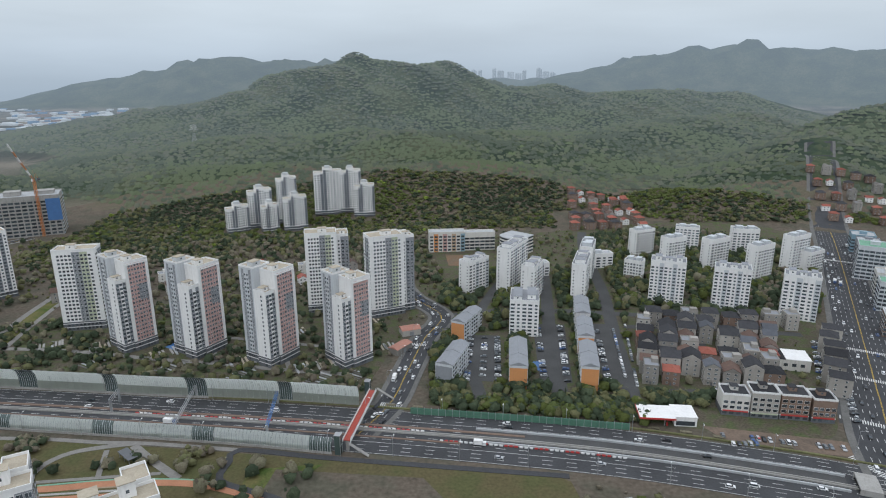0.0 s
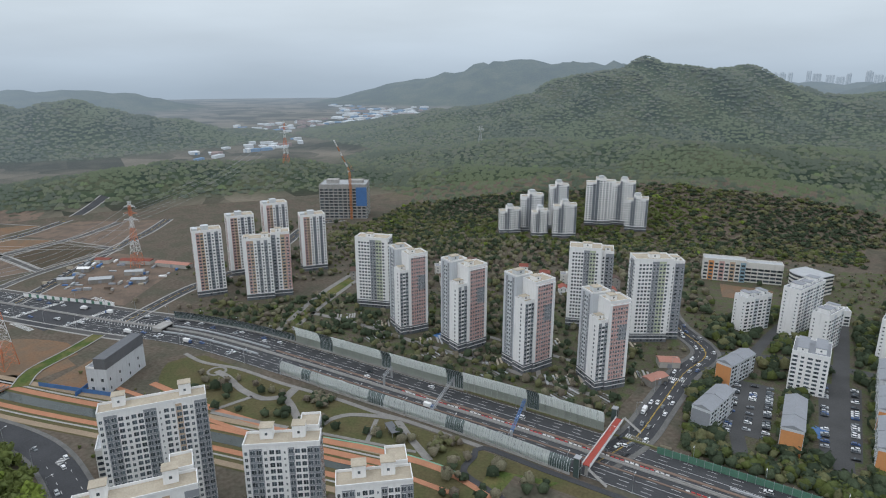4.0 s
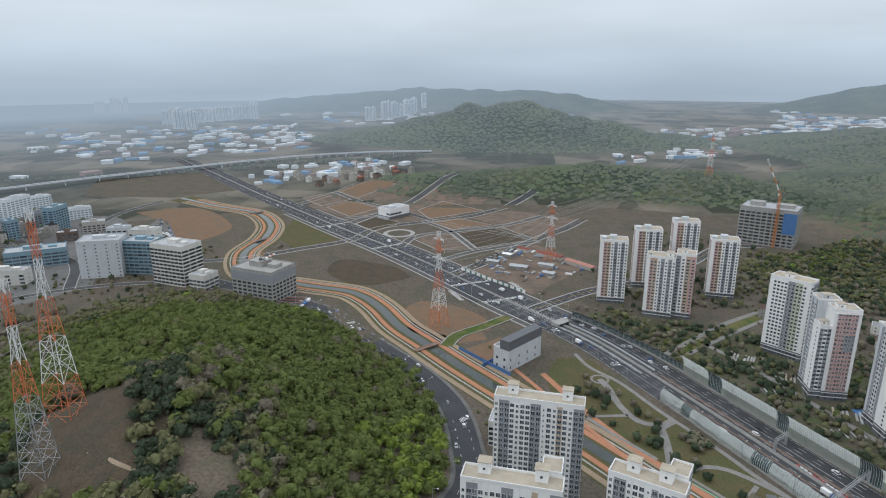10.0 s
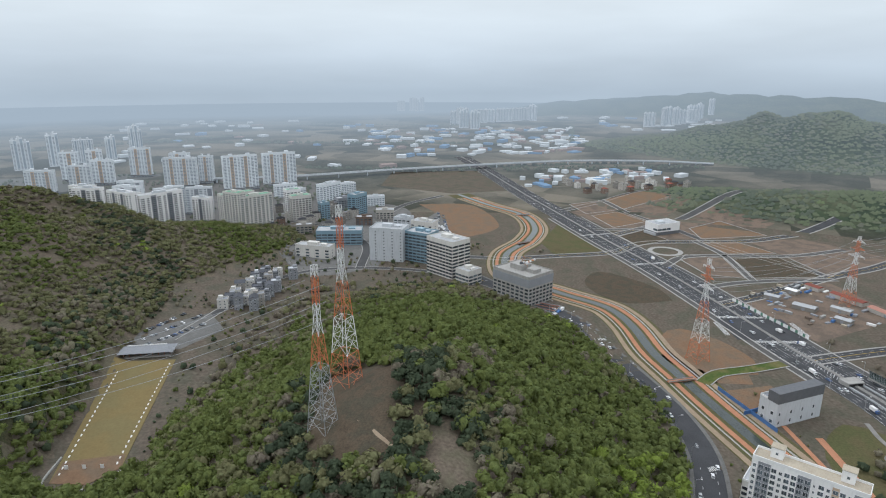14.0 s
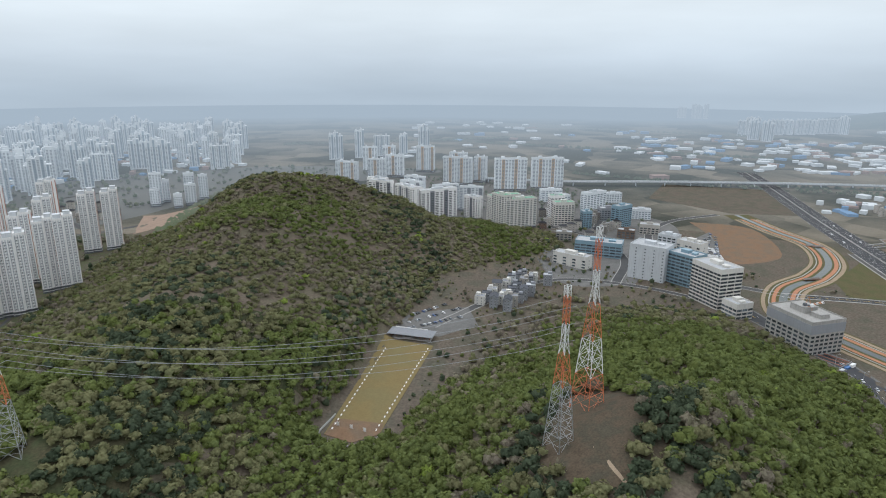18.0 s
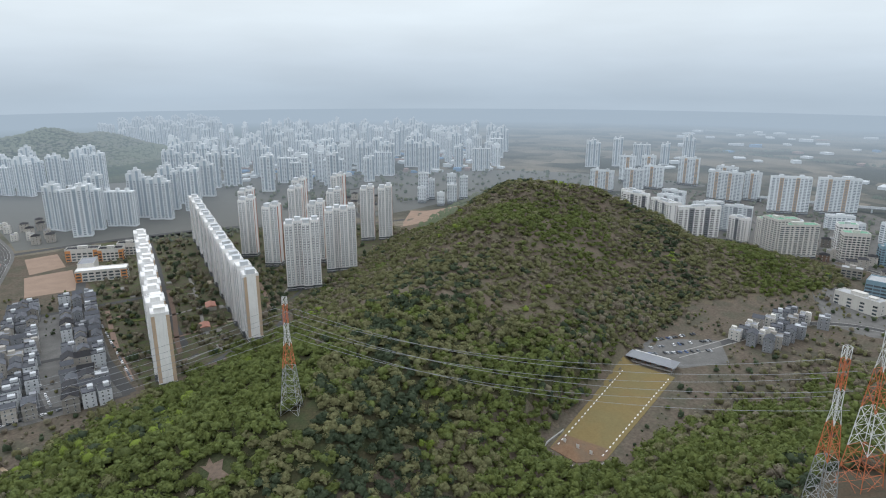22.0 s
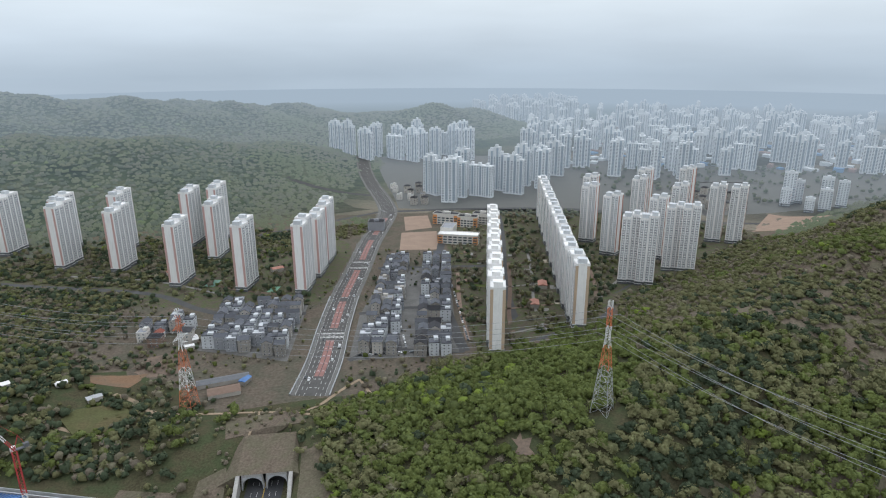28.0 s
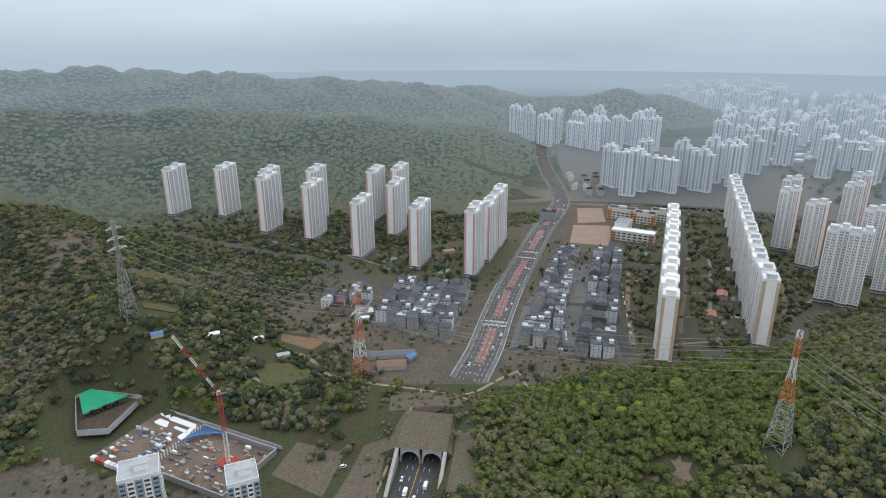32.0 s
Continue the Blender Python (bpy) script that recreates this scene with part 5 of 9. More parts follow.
part("dark_roof", Shape().box(-16.3, -2.05, -8.3, 8.3, 7.5, 7.9), "tile", wb)
for i in range(5):
    part("window", Shape().box(-13 + i * 5, -10.5 + i * 5, -8.12, -7.95, 3, 5), "glass", wb)

# avenue-side offices
for x, y, r, w, d, h, wall in ((398, 552, -30, 26, 26, 31, "pale"), (446, 640, -26, 22, 22, 18, "blueglass"), (330, 420, -28, 18, 18, 16, "brick"), (360, 470, -28, 20, 18, 24, "pale"), (380, 505, -28, 18, 18, 20, "offwhite"), (425, 600, -28, 20, 20, 22, "grey")):
    slab_block("office block beside the avenue", x, y, r, w, d, h, "BBBBBB", "BBBB", wall=wall, deck="roofgreen" if h > 23 else "roofgrey", storey=3.5, group="avenue offices")

# the frame of a large building under construction, with its crane
site = tower("concrete building shell with blue netting, under construction", -489.6, 724, 25, [
    dict(x0=-32, x1=32, y0=-20, y1=20, h=47, walls={"f": ("BBBBBBBBBB", ""), "r": ("BBBBBB", "b    b"), "l": ("BBBB", ""), "b": ("BBBBBB", "")}, wall="concrete", plinth=0, storey=4.2, deck="roofgrey", huts=[(-24, -8, -8, 6, 5), (6, 26, -6, 8, 4)])])
for k in range(10):
    part("floor_slab", Shape().box(-32.6, 32.6, -20.6, 20.6, k * 4.2 + 4.0, k * 4.2 + 4.6), "concrete", site)
for i in range(11):
    part("column", Shape().box(-32 + i * 6.3 - 0.5, -32 + i * 6.3 + 0.5, -20.8, -20.2, 0, 46), "concrete", site)
part("netting", Shape().box(18, 32.8, -21.0, -20.85, 18, 44), "blue", site, "blue safety netting")

# west: concrete shell, glazed offices, white plant
shell = tower("bare concrete building shell with netting, nearly complete", -590, 112, 38, [
    dict(x0=-24, x1=24, y0=-18, y1=18, h=30, walls={"f": ("WWWWWWWW", ""), "l": ("WWWWWW", ""), "r": ("WWWWWWW", ""), "b": ("WWWWWW", "")}, wall="concrete", plinth=0, storey=3.7, deck="concrete", huts=[(-12, 4, -6, 8, 5), (8, 18, -4, 6, 3.5)])])
part("netting", Shape().box(-24.4, 24.4, -18.4, -18.15, 20, 28).box(24.15, 24.4, -18.1, 18, 20, 28), "grey", shell, "grey safety netting")
for x, y, r, w, d, h, wall, bays in ((-676, 42, 40, 42, 28, 42, "offwhite", "BBBBBBBB"), (-731, 13, 56, 34, 24, 36, "blueglass", "BBBBBB"), (-740, -26, 74, 42, 30, 40, "pale", ".s.s.s.s"), (-815, -95, 90, 60, 26, 19, "blueglass", "BBBBBBBB"),
                                     (-752, -119, 71, 46, 16, 15, "offwhite", "W.W.W.W"), (-640, 62, 40, 20, 20, 16, "offwhite", "BBBB"), (-870, 20, 60, 34, 20, 16, "offwhite", "W.WW.W"), (-905, -10, 70, 26, 18, 14, "pale", "WWWW")):
    slab_block("pale office block with banded windows", x, y, r, w, d, h, bays, "BBB" if "B" in bays else ".s.", wall=wall, storey=3.8, group="western offices", huts=[(-w * 0.2, w * 0.1, -3, 4, 3.5), (w * 0.2, w * 0.35, -3, 3, 2)])
sub = tower("grey substation hall with dark roof screen", -356, 249.6, 108, [
    dict(x0=-20, x1=20, y0=-7, y1=7, h=17, walls={"f": ("s.s.s.s.", ""), "r": ("ss", ""), "l": ("ss", "")}, wall="pale", plinth=0, storey=6, deck="grey", huts=[])])
part("roof_screen", Shape().box(-20.1, 20.1, -7.2, 1, 16.8, 24), "dark", sub, "dark grey sloping roof screen")
part("yard_wall", Shape().box(-26, 26, 12, 12.4, 0, 3), "blue", sub, "blue site fence")
plant = tower("white boxy hall with dark ground floor", -849, 360, 110, [dict(x0=-20, x1=20, y0=-13, y1=13, h=15, walls={"f": ("BBB..", ""), "r": ("BB", ""), "l": ("..B", ""), "b": ("B..B", "")}, wall="white", plinth=4.5, storey=5, deck="roofgrey", huts=[(-10, 0, -5, 5, 2)])])
part("forecourt", Shape().box(-24, -20.3, -12, 10, 0.05, 3.5), "roofgrey", plant)
parking = tower("beige car park deck with open storeys", -262, 190, 47, [dict(x0=-20, x1=14, y0=-6, y1=8, h=16, walls={"f": ("BBBB", ""), "l": ("BBB", ""), "b": ("BBBB", "")}, wall="offwhite", plinth=0, storey=3.2, deck="roofgrey", huts=[])])

# ---------------------------------------------------------------- southern estates
def row_tower(label, x, y, turn, w, d, h, stripe, group, proto={}):
    """A slab tower with stepped roof huts; equal ones share their meshes."""
    key = (w, d, h, stripe)
    if key in proto:
        ob = again(proto[key], pose(x, y, ground_z(x, y) * 0.5, 0, 0, turn))
        occupy(x, y, 15)
        return tagged(ob, label)
    g = w / 2
    ob = tower(label, x, y, turn, [
        dict(x0=-g, x1=0, y0=-d / 2, y1=d / 2, h=h, walls={"f": (".nWn.nWn.", " e e e e "), "b": ("nW.nWn", " e   e"), "l": (".....", stripe + "   " + stripe)}, plinth=6, deck="white", huts=[(-g + 2, -g + 9, -d * 0.3, d * 0.3, 4.5)]),
        dict(x0=0.05, x1=g, y0=-d / 2 + 2, y1=d / 2 + 2, h=h + 3, walls={"f": (".nWn.nWn.", " e e e e "), "b": ("nW.nWn", "e   e "), "r": (".....", stripe + "   " + stripe)}, plinth=6, deck="white", huts=[(2, 8, -2, d * 0.3 + 1, 4.0)]),
    ], group=group)
    proto[key] = ob
    return ob


for i in range(7):
    t = (i * 44 + 15) / 281
    row_tower("white tower of the estate row, pale roof huts", -163.6 - 87 * t, -459.4 - 267 * t, 252, 36, 13, 62, "t", "first estate row")
for i in range(10):
    t = (i * 45 + 15) / 436
    row_tower("white tower with brown end stripe in the estate row", -252.4 - 138 * t, -484 - 414 * t, 251.6, 36, 13, 64, "r" if i > 4 else "t", "second estate row")
for x, y, r in ((-369, -599, 146), (-383, -586, 146), (-440, -622, 146), (-453, -610, 146), (-400, -698, 126), (-449.5, -671, 131), (-432.9, -822, 134), (-400, -760, 134), (-493, -788, 136), (-520, -730, 136), (-610, -843, 120), (-569, -715.5, 136), (-588, -697, 136), (-540, -850, 130)):
    row_tower("white tower with red-brown stripe among estate gardens", x, y, r, 20, 14, 78, "r", "third estate")
for i, (x, y, r, w, h) in enumerate(((439, -911.7, -163, 22, 68), (358.3, -906, -167, 17, 76), (270.6, -828.6, -178, 19, 64), (290, -900, -175, 19, 72), (201, -799, -171, 18, 75), (215, -880, -171, 18, 78), (125, -729.5, -178, 17, 70), (130, -890, -176, 22, 78), (95, -895, -176, 22, 74), (92.7, -820, -178, 18, 72),
                                     (51.5, -697, 175, 17, 72), (-12.1, -672, -173, 17, 70), (-30, -722, -173, 17, 73), (-44, -770, -170, 16, 74))):
    ob = row_tower("white slab tower with salmon end wall and grey balconies", x, y, 249, 38, 13, 72 + 3 * (i % 3), "p", "salmon-ended towers")

# white complex with orange corner panels
for x, y, r, w, h in ((-844, -882, 134, 20, 55), (-826, -868, 134, 16, 30), (-862, -880, 134, 16, 40), (-840, -800, 134, 18, 36), (-870, -830, 134, 18, 52), (-885, -812, 134, 16, 44), (-822, -812, 134, 14, 24)):
    slab_block("white block with salmon corner panels", x, y, r, w, 14, h, "WnnW", "n.n", tints=("", "p  "), group="white and orange blocks", plinth=6)

# school by the sandy grounds
tower("long white and orange school with grey roofs", -225, -800, 154, [
    dict(x0=-28, x1=28, y0=-9, y1=9, h=13, walls={"f": ("WWWWWWWW", "o      o"), "r": ("WW", ""), "b": ("WWWWWWWW", "")}, wall="offwhite", plinth=0, deck="white", storey=3.8),
    dict(x0=-28, x1=-10, y0=9.05, y1=40, h=17, walls={"l": ("WWWWW", "o   o"), "b": ("WWW", "")}, wall="offwhite", plinth=0, deck="grey", storey=3.8)])
for x, y, r, w in ((-235, -905, 150, 40), (-262, -880, 150, 30), (-290, -892, 150, 30)):
    slab_block("orange and white school wing", x, y, r, w, 16, 16, "WWWWWW", "WW", wall="offwhite", deck="tile", storey=3.8, tints=("o    o", "o "), group="school wings")
slab_block("dark windowless hall beside the red-lane street", -125, -900, 165, 24, 22, 12, "....", "..", wall="grey", deck="tile")

# ---------------------------------------------------------------- western estates
W_ROWS = [(-1256, -454, 92, 63, 58), (-1299, -417, 85, 27, 56), (-1221, -328.5, 118, 65, 66), (-1276, -265, 118, 66, 64), (-1330, -480, 92, 40, 58), (-1191, -689, 92, 50, 44), (-1335, -708, 118, 35, 60), (-1356, -667, 118, 32, 62), (-1390, -586, 94, 43, 62), (-1240, -640, 100, 40, 46), (-1290, -620, 100, 40, 50)]
for x, y, r, w, h in W_ROWS:
    slab_block("tall cream apartment slab with rose stripes", x, y, r, w, 14, h, "WnWWnWWnWW"[: max(5, int(w / 6))], "n.n", wall="offwhite", tints=("  t   t   ", ""), group="cream slabs", plinth=5, huts=[(-w * 0.3, -w * 0.2, -3, 3, 4), (w * 0.2, w * 0.3, -3, 3, 4)])
for x, y, r, w, h in ((-898, -457, 87, 40, 52), (-883, -404.5, 57, 50, 46), (-908, -363, 141, 66, 50), (-949, -316, 73, 28, 38), (-940, -420, 60, 40, 48), (-980, -440, 80, 40, 50), (-990, -380, 140, 46, 46), (-1010, -340, 100, 40, 42), (-930, -480, 80, 36, 50), (-1040, -460, 80, 40, 48)):
    slab_block("white apartment slab behind the ridge", x, y, r, w, 13, h, "WnWWnWWn"[: max(5, int(w / 6))], "n.n", tints=("  d  d  ", ""), group="white slabs behind the ridge", plinth=4)
for x, y, r, w, h in ((-893, -252, 55, 30, 48), (-905, -228, 133, 52, 45), (-940, -262, 133, 52, 46)):
    slab_block("grey apartment block with green roof terraces", x, y, r, w, 16, h, "WWnWWWnW"[: max(5, int(w / 6))], "nWn", wall="offwhite", deck="roofgreen", tints=("", ""), group="green-roofed blocks", plinth=4)
for x, y, r, w, d, h, wall in ((-965, -172, 118, 31, 18, 37, "offwhite"), (-1000, -190, 118, 24, 16, 40, "white"), (-1112, -146, 146, 48, 16, 30, "pale"), (-989, -85, 147, 30, 16, 34, "blueglass"), (-960, -135, 120, 14, 14, 26, "blueglass"), (-1030, -110, 120, 30, 18, 20, "grey"), (-1080, -200, 130, 34, 16, 26, "pale"),
                               (-1150, -230, 120, 40, 16, 22, "offwhite"), (-1060, -60, 100, 30, 16, 16, "stucco"), (-920, -70, 90, 24, 16, 12, "brick"), (-960, -40, 90, 28, 18, 14, "stucco"), (-860, -150, 100, 22, 14, 12, "stucco"), (-1180, -120, 120, 30, 16, 18, "pale"), (-1080, -280, 110, 30, 14, 18, "stucco")):
    slab_block("mixed town block with rows of windows", x, y, r, w, d, h, "WWWWWW"[: max(3, int(w / 5))], "WW", wall=wall, storey=3.3, deck="roofgreen" if h > 36 else "roofgrey", group="town blocks")


# ---------------------------------------------------------------- the far city
def far_proto(w, d, h, bays, step_up):
    """A distant tower of two or three joined stairs with roof huts, window columns and blue-grey bands."""
    shape = Shape()
    n = 3 if w > 30 else 2
    for i in range(n):
        x0, x1, up = -w / 2 + w * i / n, -w / 2 + w * (i + 1) / n - 0.05, step_up * (i % 2) * 3 + (n - i) * step_up
        shape.box(x0, x1, -d / 2 + (i % 2) * 1.6, d / 2 + (i % 2) * 1.6, 0, h + up)
        shape.box(x0 + 2.5, x0 + 7, -3, 3, h + up, h + up + 4.5)
        for side in "fblr":
            m, width = face_pose(side, x0, x1, -d / 2 + (i % 2) * 1.6, d / 2 + (i % 2) * 1.6)
            cols = max(2, bays // n) if side in "fb" else 2
            if side in "lr" and not (side == "l" and i == 0) and not (side == "r" and i == n - 1):
                continue
            step = width / cols
            for c in range(cols):
                if c % 2 == 1 and side in "fb":
                    stamp(shape, m, (c + 0.1) * step, (c + 0.9) * step, -0.06, 0, 5, h + up - 1.5, 2, True)
                for k in range(int(h / 3) - 1):
                    stamp(shape, m, (c + 0.22) * step, (c + 0.78) * step, -0.12, 0, 3 + k * 3, 4.7 + k * 3, 1, True)
    return thing("distant_tower", "distant pale apartment tower with painted haze", "apartment building", shape, ("farwall", "farglass", "farblue"), at=pose(0, 0, -500), group="distant city")


PROTOS = [far_proto(38, 13, 64, 6, 2), far_proto(26, 14, 72, 4, 1.5), far_proto(46, 13, 58, 9, 0), far_proto(24, 15, 52, 4, 2), far_proto(32, 14, 68, 6, 3)]


def in_poly(x, y, poly):
    hit = False
    for (ax, ay), (bx, by) in zip(poly, poly[1:] + poly[:1]):
        if (ay > y) != (by > y) and x < (bx - ax) * (y - ay) / (by - ay) + ax:
            hit = not hit
    return hit


rnd = random.Random(5)
far_spots = [(-276, -1045, 150, 1), (-345, -1075, 135, 2), (-410, -1080, 138, 0), (-262, -1115, 116, 0), (-330, -1150, 135, 1), (-420, -1160, 135, 2), (-480, -1110, 135, 1), (-127, -1586, 132, 0), (-185, -1467, 132, 0), (-263, -1509, 134, 2), (-330, -1530, 134, 0), (-400, -1570, 134, 2),
             (-230, -1600, 134, 1), (-440, -1480, 130, 1), (-747, -1165, 140, 2), (-802, -1125, 150, 1), (-996, -1185, 133, 2), (-850, -1230, 140, 0), (-680, -1190, 140, 1), (-560, -1230, 140, 0), (-300, -1082, 140, 0), (-390, -1120, 138, 4), (-455, -1150, 138, 4), (-505, -1180, 138, 0), (-150, -1510, 132, 4), (-215, -1530, 132, 1), (-300, -1480, 132, 4), (-360, -1500, 132, 1), (-420, -1540, 132, 4), (-290, -1620, 132, 0), (-350, -1660, 132, 4), (-470, -1640, 132, 1)]
QUARTER = [(-560, -1320), (-660, -1200), (-730, -1140), (-860, -1130), (-1000, -1090), (-1276, -1040), (-1700, -1350), (-1843, -1597), (-1398, -2200), (-900, -1952), (-620, -1650)]
for gx in range(-1850, -500, 78):
    for gy in range(-2250, -1000, 78):
        x, y = gx + rnd.uniform(-24, 24), gy + rnd.uniform(-24, 24)
        if in_poly(x, y, QUARTER):
            far_spots.append((x, y, rnd.choice((45, 130, 138, 150, 60)), rnd.randrange(5)))
UPPER = [(-778, -2700), (-1400, -2893), (-1158, -2243), (-743, -2080)]
for gx in range(-1400, -700, 80):
    for gy in range(-2900, -2050, 80):
        x, y = gx + rnd.uniform(-20, 20), gy + rnd.uniform(-20, 20)
        if in_poly(x, y, UPPER):
            far_spots.append((x, y, rnd.choice((110, 130, 150)), rnd.randrange(4)))
for n, x0, y0, x1, y1 in ((7, -2880, 347, -3039, 632), (10, -2600, 1030, -3100, 1520), (4, -3800, -43, -3780, 107), (5, -2772, 185, -2500, 260), (16, -150, 4720, 850, 4620)):
    for i in range(n):
        far_spots.append((x0 + (x1 - x0) * i / n + rnd.uniform(-25, 25), y0 + (y1 - y0) * i / n + rnd.uniform(-25, 25), rnd.uniform(60, 120) if y0 < 2000 else 5, rnd.randrange(3)))
for i, (x, y, r, k) in enumerate(far_spots):
    again(PROTOS[k], pose(x, y, ground_z(x, y) * 0.9, 0, 0, r))
for p in PROTOS:
    p.matrix_basis = pose(-1500 - 60 * PROTOS.index(p), -900 + 40 * PROTOS.index(p), 0, 0, 0, 120)

# ---------------------------------------------------------------- houses
def house_proto(w, d, floors, roof, wall, roofmat, seed, fine=True):
    r = random.Random(seed)
    ob = thing("house", "%s house with %s roof in a tight quarter" % ({"stucco": "grey rendered", "brick": "brown brick", "white": "white", "offwhite": "ivory", "pale": "pale grey", "grey": "dark grey"}[wall], {"tile": "dark tiled", "redtile": "red tiled", "browntile": "brown tiled", "grey": "flat grey", "roofgreen": "flat green", "slate": "slate-grey", "pale": "flat pale"}[roofmat]), "house", at=pose(0, 0, -300), group="houses")
    h = floors * 3.0 + 0.3
    body = Shape().box(-w / 2, w / 2, -d / 2, d / 2, 0, h)
    if roof == "gable":
        part("roof", Shape().add([(-w / 2 - .4, -d / 2 - .4, h), (w / 2 + .4, -d / 2 - .4, h), (w / 2 + .4, d / 2 + .4, h), (-w / 2 - .4, d / 2 + .4, h), (0, -d / 2 - .4, h + w * 0.3), (0, d / 2 + .4, h + w * 0.3)],
                                 [(0, 1, 4), (2, 3, 5), (1, 2, 5, 4), (3, 0, 4, 5), (3, 2, 1, 0)]), roofmat, ob)
        gable = Shape().add([(-w / 2 + .3, -d / 2 - .43, h), (w / 2 - .3, -d / 2 - .43, h), (0, -d / 2 - .43, h + w * 0.3 - .4), (-w / 2 + .3, -d / 2 - .3, h), (w / 2 - .3, -d / 2 - .3, h), (0, -d / 2 - .3, h + w * 0.3 - .4)], [(0, 1, 2), (5, 4, 3)])
        if fine:
            part("gable_wall", gable, wall, ob)
        else:
            body.add(gable.v, gable.f)
    elif roof == "hip":
        part("roof", Shape().add([(-w / 2 - .4, -d / 2 - .4, h), (w / 2 + .4, -d / 2 - .4, h), (w / 2 + .4, d / 2 + .4, h), (-w / 2 - .4, d / 2 + .4, h), (0, -d / 2 + w * .35, h + w * .22), (0, d / 2 - w * .35, h + w * .22)],
                                 [(0, 1, 4), (2, 3, 5), (1, 2, 5, 4), (3, 0, 4, 5), (3, 2, 1, 0)]), roofmat, ob)
    else:
        part("roof", Shape().box(-w / 2 + .25, w / 2 - .25, -d / 2 + .25, d / 2 - .25, h, h + 0.1), roofmat, ob)
        rim = Shape().box(-w / 2, w / 2, -d / 2, -d / 2 + .25, h, h + .8).box(-w / 2, w / 2, d / 2 - .25, d / 2, h, h + .8).box(-w / 2, -w / 2 + .25, -d / 2 + .25, d / 2 - .25, h, h + .8).box(w / 2 - .25, w / 2, -d / 2 + .25, d / 2 - .25, h, h + .8)
        hut = Shape().box(0, w / 2 - .6, 0, d / 2 - .6, h + 0.1, h + 2.6)
        if fine:
            part("parapet", rim, roofmat if roofmat == "slate" else wall, ob)
            part("stair_hut", hut, wall, ob)
        else:
            part("parapet", rim, roofmat if roofmat == "slate" else wall, ob)
            body.add(hut.v, hut.f)
    part("wall", body, wall, ob)
    pool = Shape()
    for k in range(floors):
        for side in "fblr":
            m, width = face_pose(side, -w / 2, w / 2, -d / 2, d / 2)
            for u in ((0.28, 0.72) if width > 7 else (0.5,)):
                if side == "f" and k > 0 and fine:
                    part("window", window_mesh(1.7, 1.3), None, ob).matrix_basis = m @ pose(width * u, -0.02, k * 3 + 1.1)
                else:
                    stamp(pool, m, width * u - 0.65, width * u + 0.65, -0.08, 0.02, k * 3 + 1.1, k * 3 + 2.4, 0)
                    stamp(pool, m, width * u - 0.57, width * u + 0.57, -0.11, -0.06, k * 3 + 1.18, k * 3 + 2.32, 1)
    tagged(part("windows", pool, ("frame", "glass"), ob), kind="stuff")
    if floors > 2 and fine:
        part("balcony", Shape().box(-w / 2 + 0.8, 0, -d / 2 - 1.1, -d / 2, 3.0, 3.2).box(-w / 2 + 0.8, 0, -d / 2 - 1.1, -d / 2 - 1.0, 3.2, 4.1), wall, ob)
    if fine:
        part("door", Shape().box(-0.5, 0.5, -d / 2 - 0.06, -d / 2 + 0.02, 0, 2.1), "dark", ob)
    return ob


SPECS = [(11, 12, 4, "hip", "stucco", "tile", 1), (10, 11, 3, "gable", "stucco", "browntile", 2), (12, 11, 3, "hip", "brick", "tile", 3), (9, 11, 4, "flat", "stucco", "grey", 4),
         (10, 10, 3, "hip", "brick", "redtile", 5), (11, 12, 4, "gable", "stucco", "tile", 6), (8, 9, 2, "gable", "white", "redtile", 7), (9, 10, 3, "flat", "offwhite", "grey", 8),
         (9, 11, 4, "flat", "pale", "slate", 9), (9, 10, 4, "gable", "stucco", "slate", 10), (10, 10, 3, "flat", "grey", "slate", 11), (8, 12, 4, "gable", "grey", "slate", 12), (9, 9, 4, "gable", "stucco", "slate", 13), (10, 9, 4, "flat", "grey", "pale", 14)]
HOUSES = [house_proto(*row) for row in SPECS]
N_FINE = len(HOUSES)
HOUSES += [house_proto(*row, False) for row in SPECS]
used = set()


def put_house(k, x, y, turn):
    z = ground_z(x, y)
    occupy(x, y, 6)
    if math.hypot(x, y) > 395:
        k += N_FINE
    if k not in used:
        used.add(k)
        HOUSES[k].matrix_basis = pose(x, y, z, 0, 0, turn)
        return HOUSES[k]
    return again(HOUSES[k], pose(x, y, z, 0, 0, turn))


def quarter(a, b, c, d, cols, rows, kinds, turn, seed, skip=0.08, group=""):
    """Houses on a jittered grid inside the four corners a b c d."""
    r = random.Random(seed)
    for i in range(cols):
        for j in range(rows):
            if r.random() < skip:
                continue
            u, v = (i + 0.5 + r.uniform(-.1, .1)) / cols, (j + 0.5 + r.uniform(-.1, .1)) / rows
            x = (a[0] * (1 - u) + b[0] * u) * (1 - v) + (d[0] * (1 - u) + c[0] * u) * v
            y = (a[1] * (1 - u) + b[1] * u) * (1 - v) + (d[1] * (1 - u) + c[1] * u) * v
            ob = put_house(r.choice(kinds), x, y, turn + r.choice((0, 0, 0, 90, -90)) + r.uniform(-4, 4))
            if group:
                tagged(ob, group=group)


quarter((120, 345), (205, 342), (246, 424), (142, 432), 7, 7, [0, 1, 0, 2, 3, 5, 5, 2, 1, 12, 4], -14, 1, 0.06, "houses by the junction")
quarter((150, 436), (262, 424), (268, 438), (152, 450), 8, 1, [0, 3, 2], -12, 2, 0.0, "houses by the junction")
quarter((225, 330), (240, 325), (285, 410), (268, 418), 1, 6, [2, 5, 0], -28, 3, 0.0, "houses by the avenue")
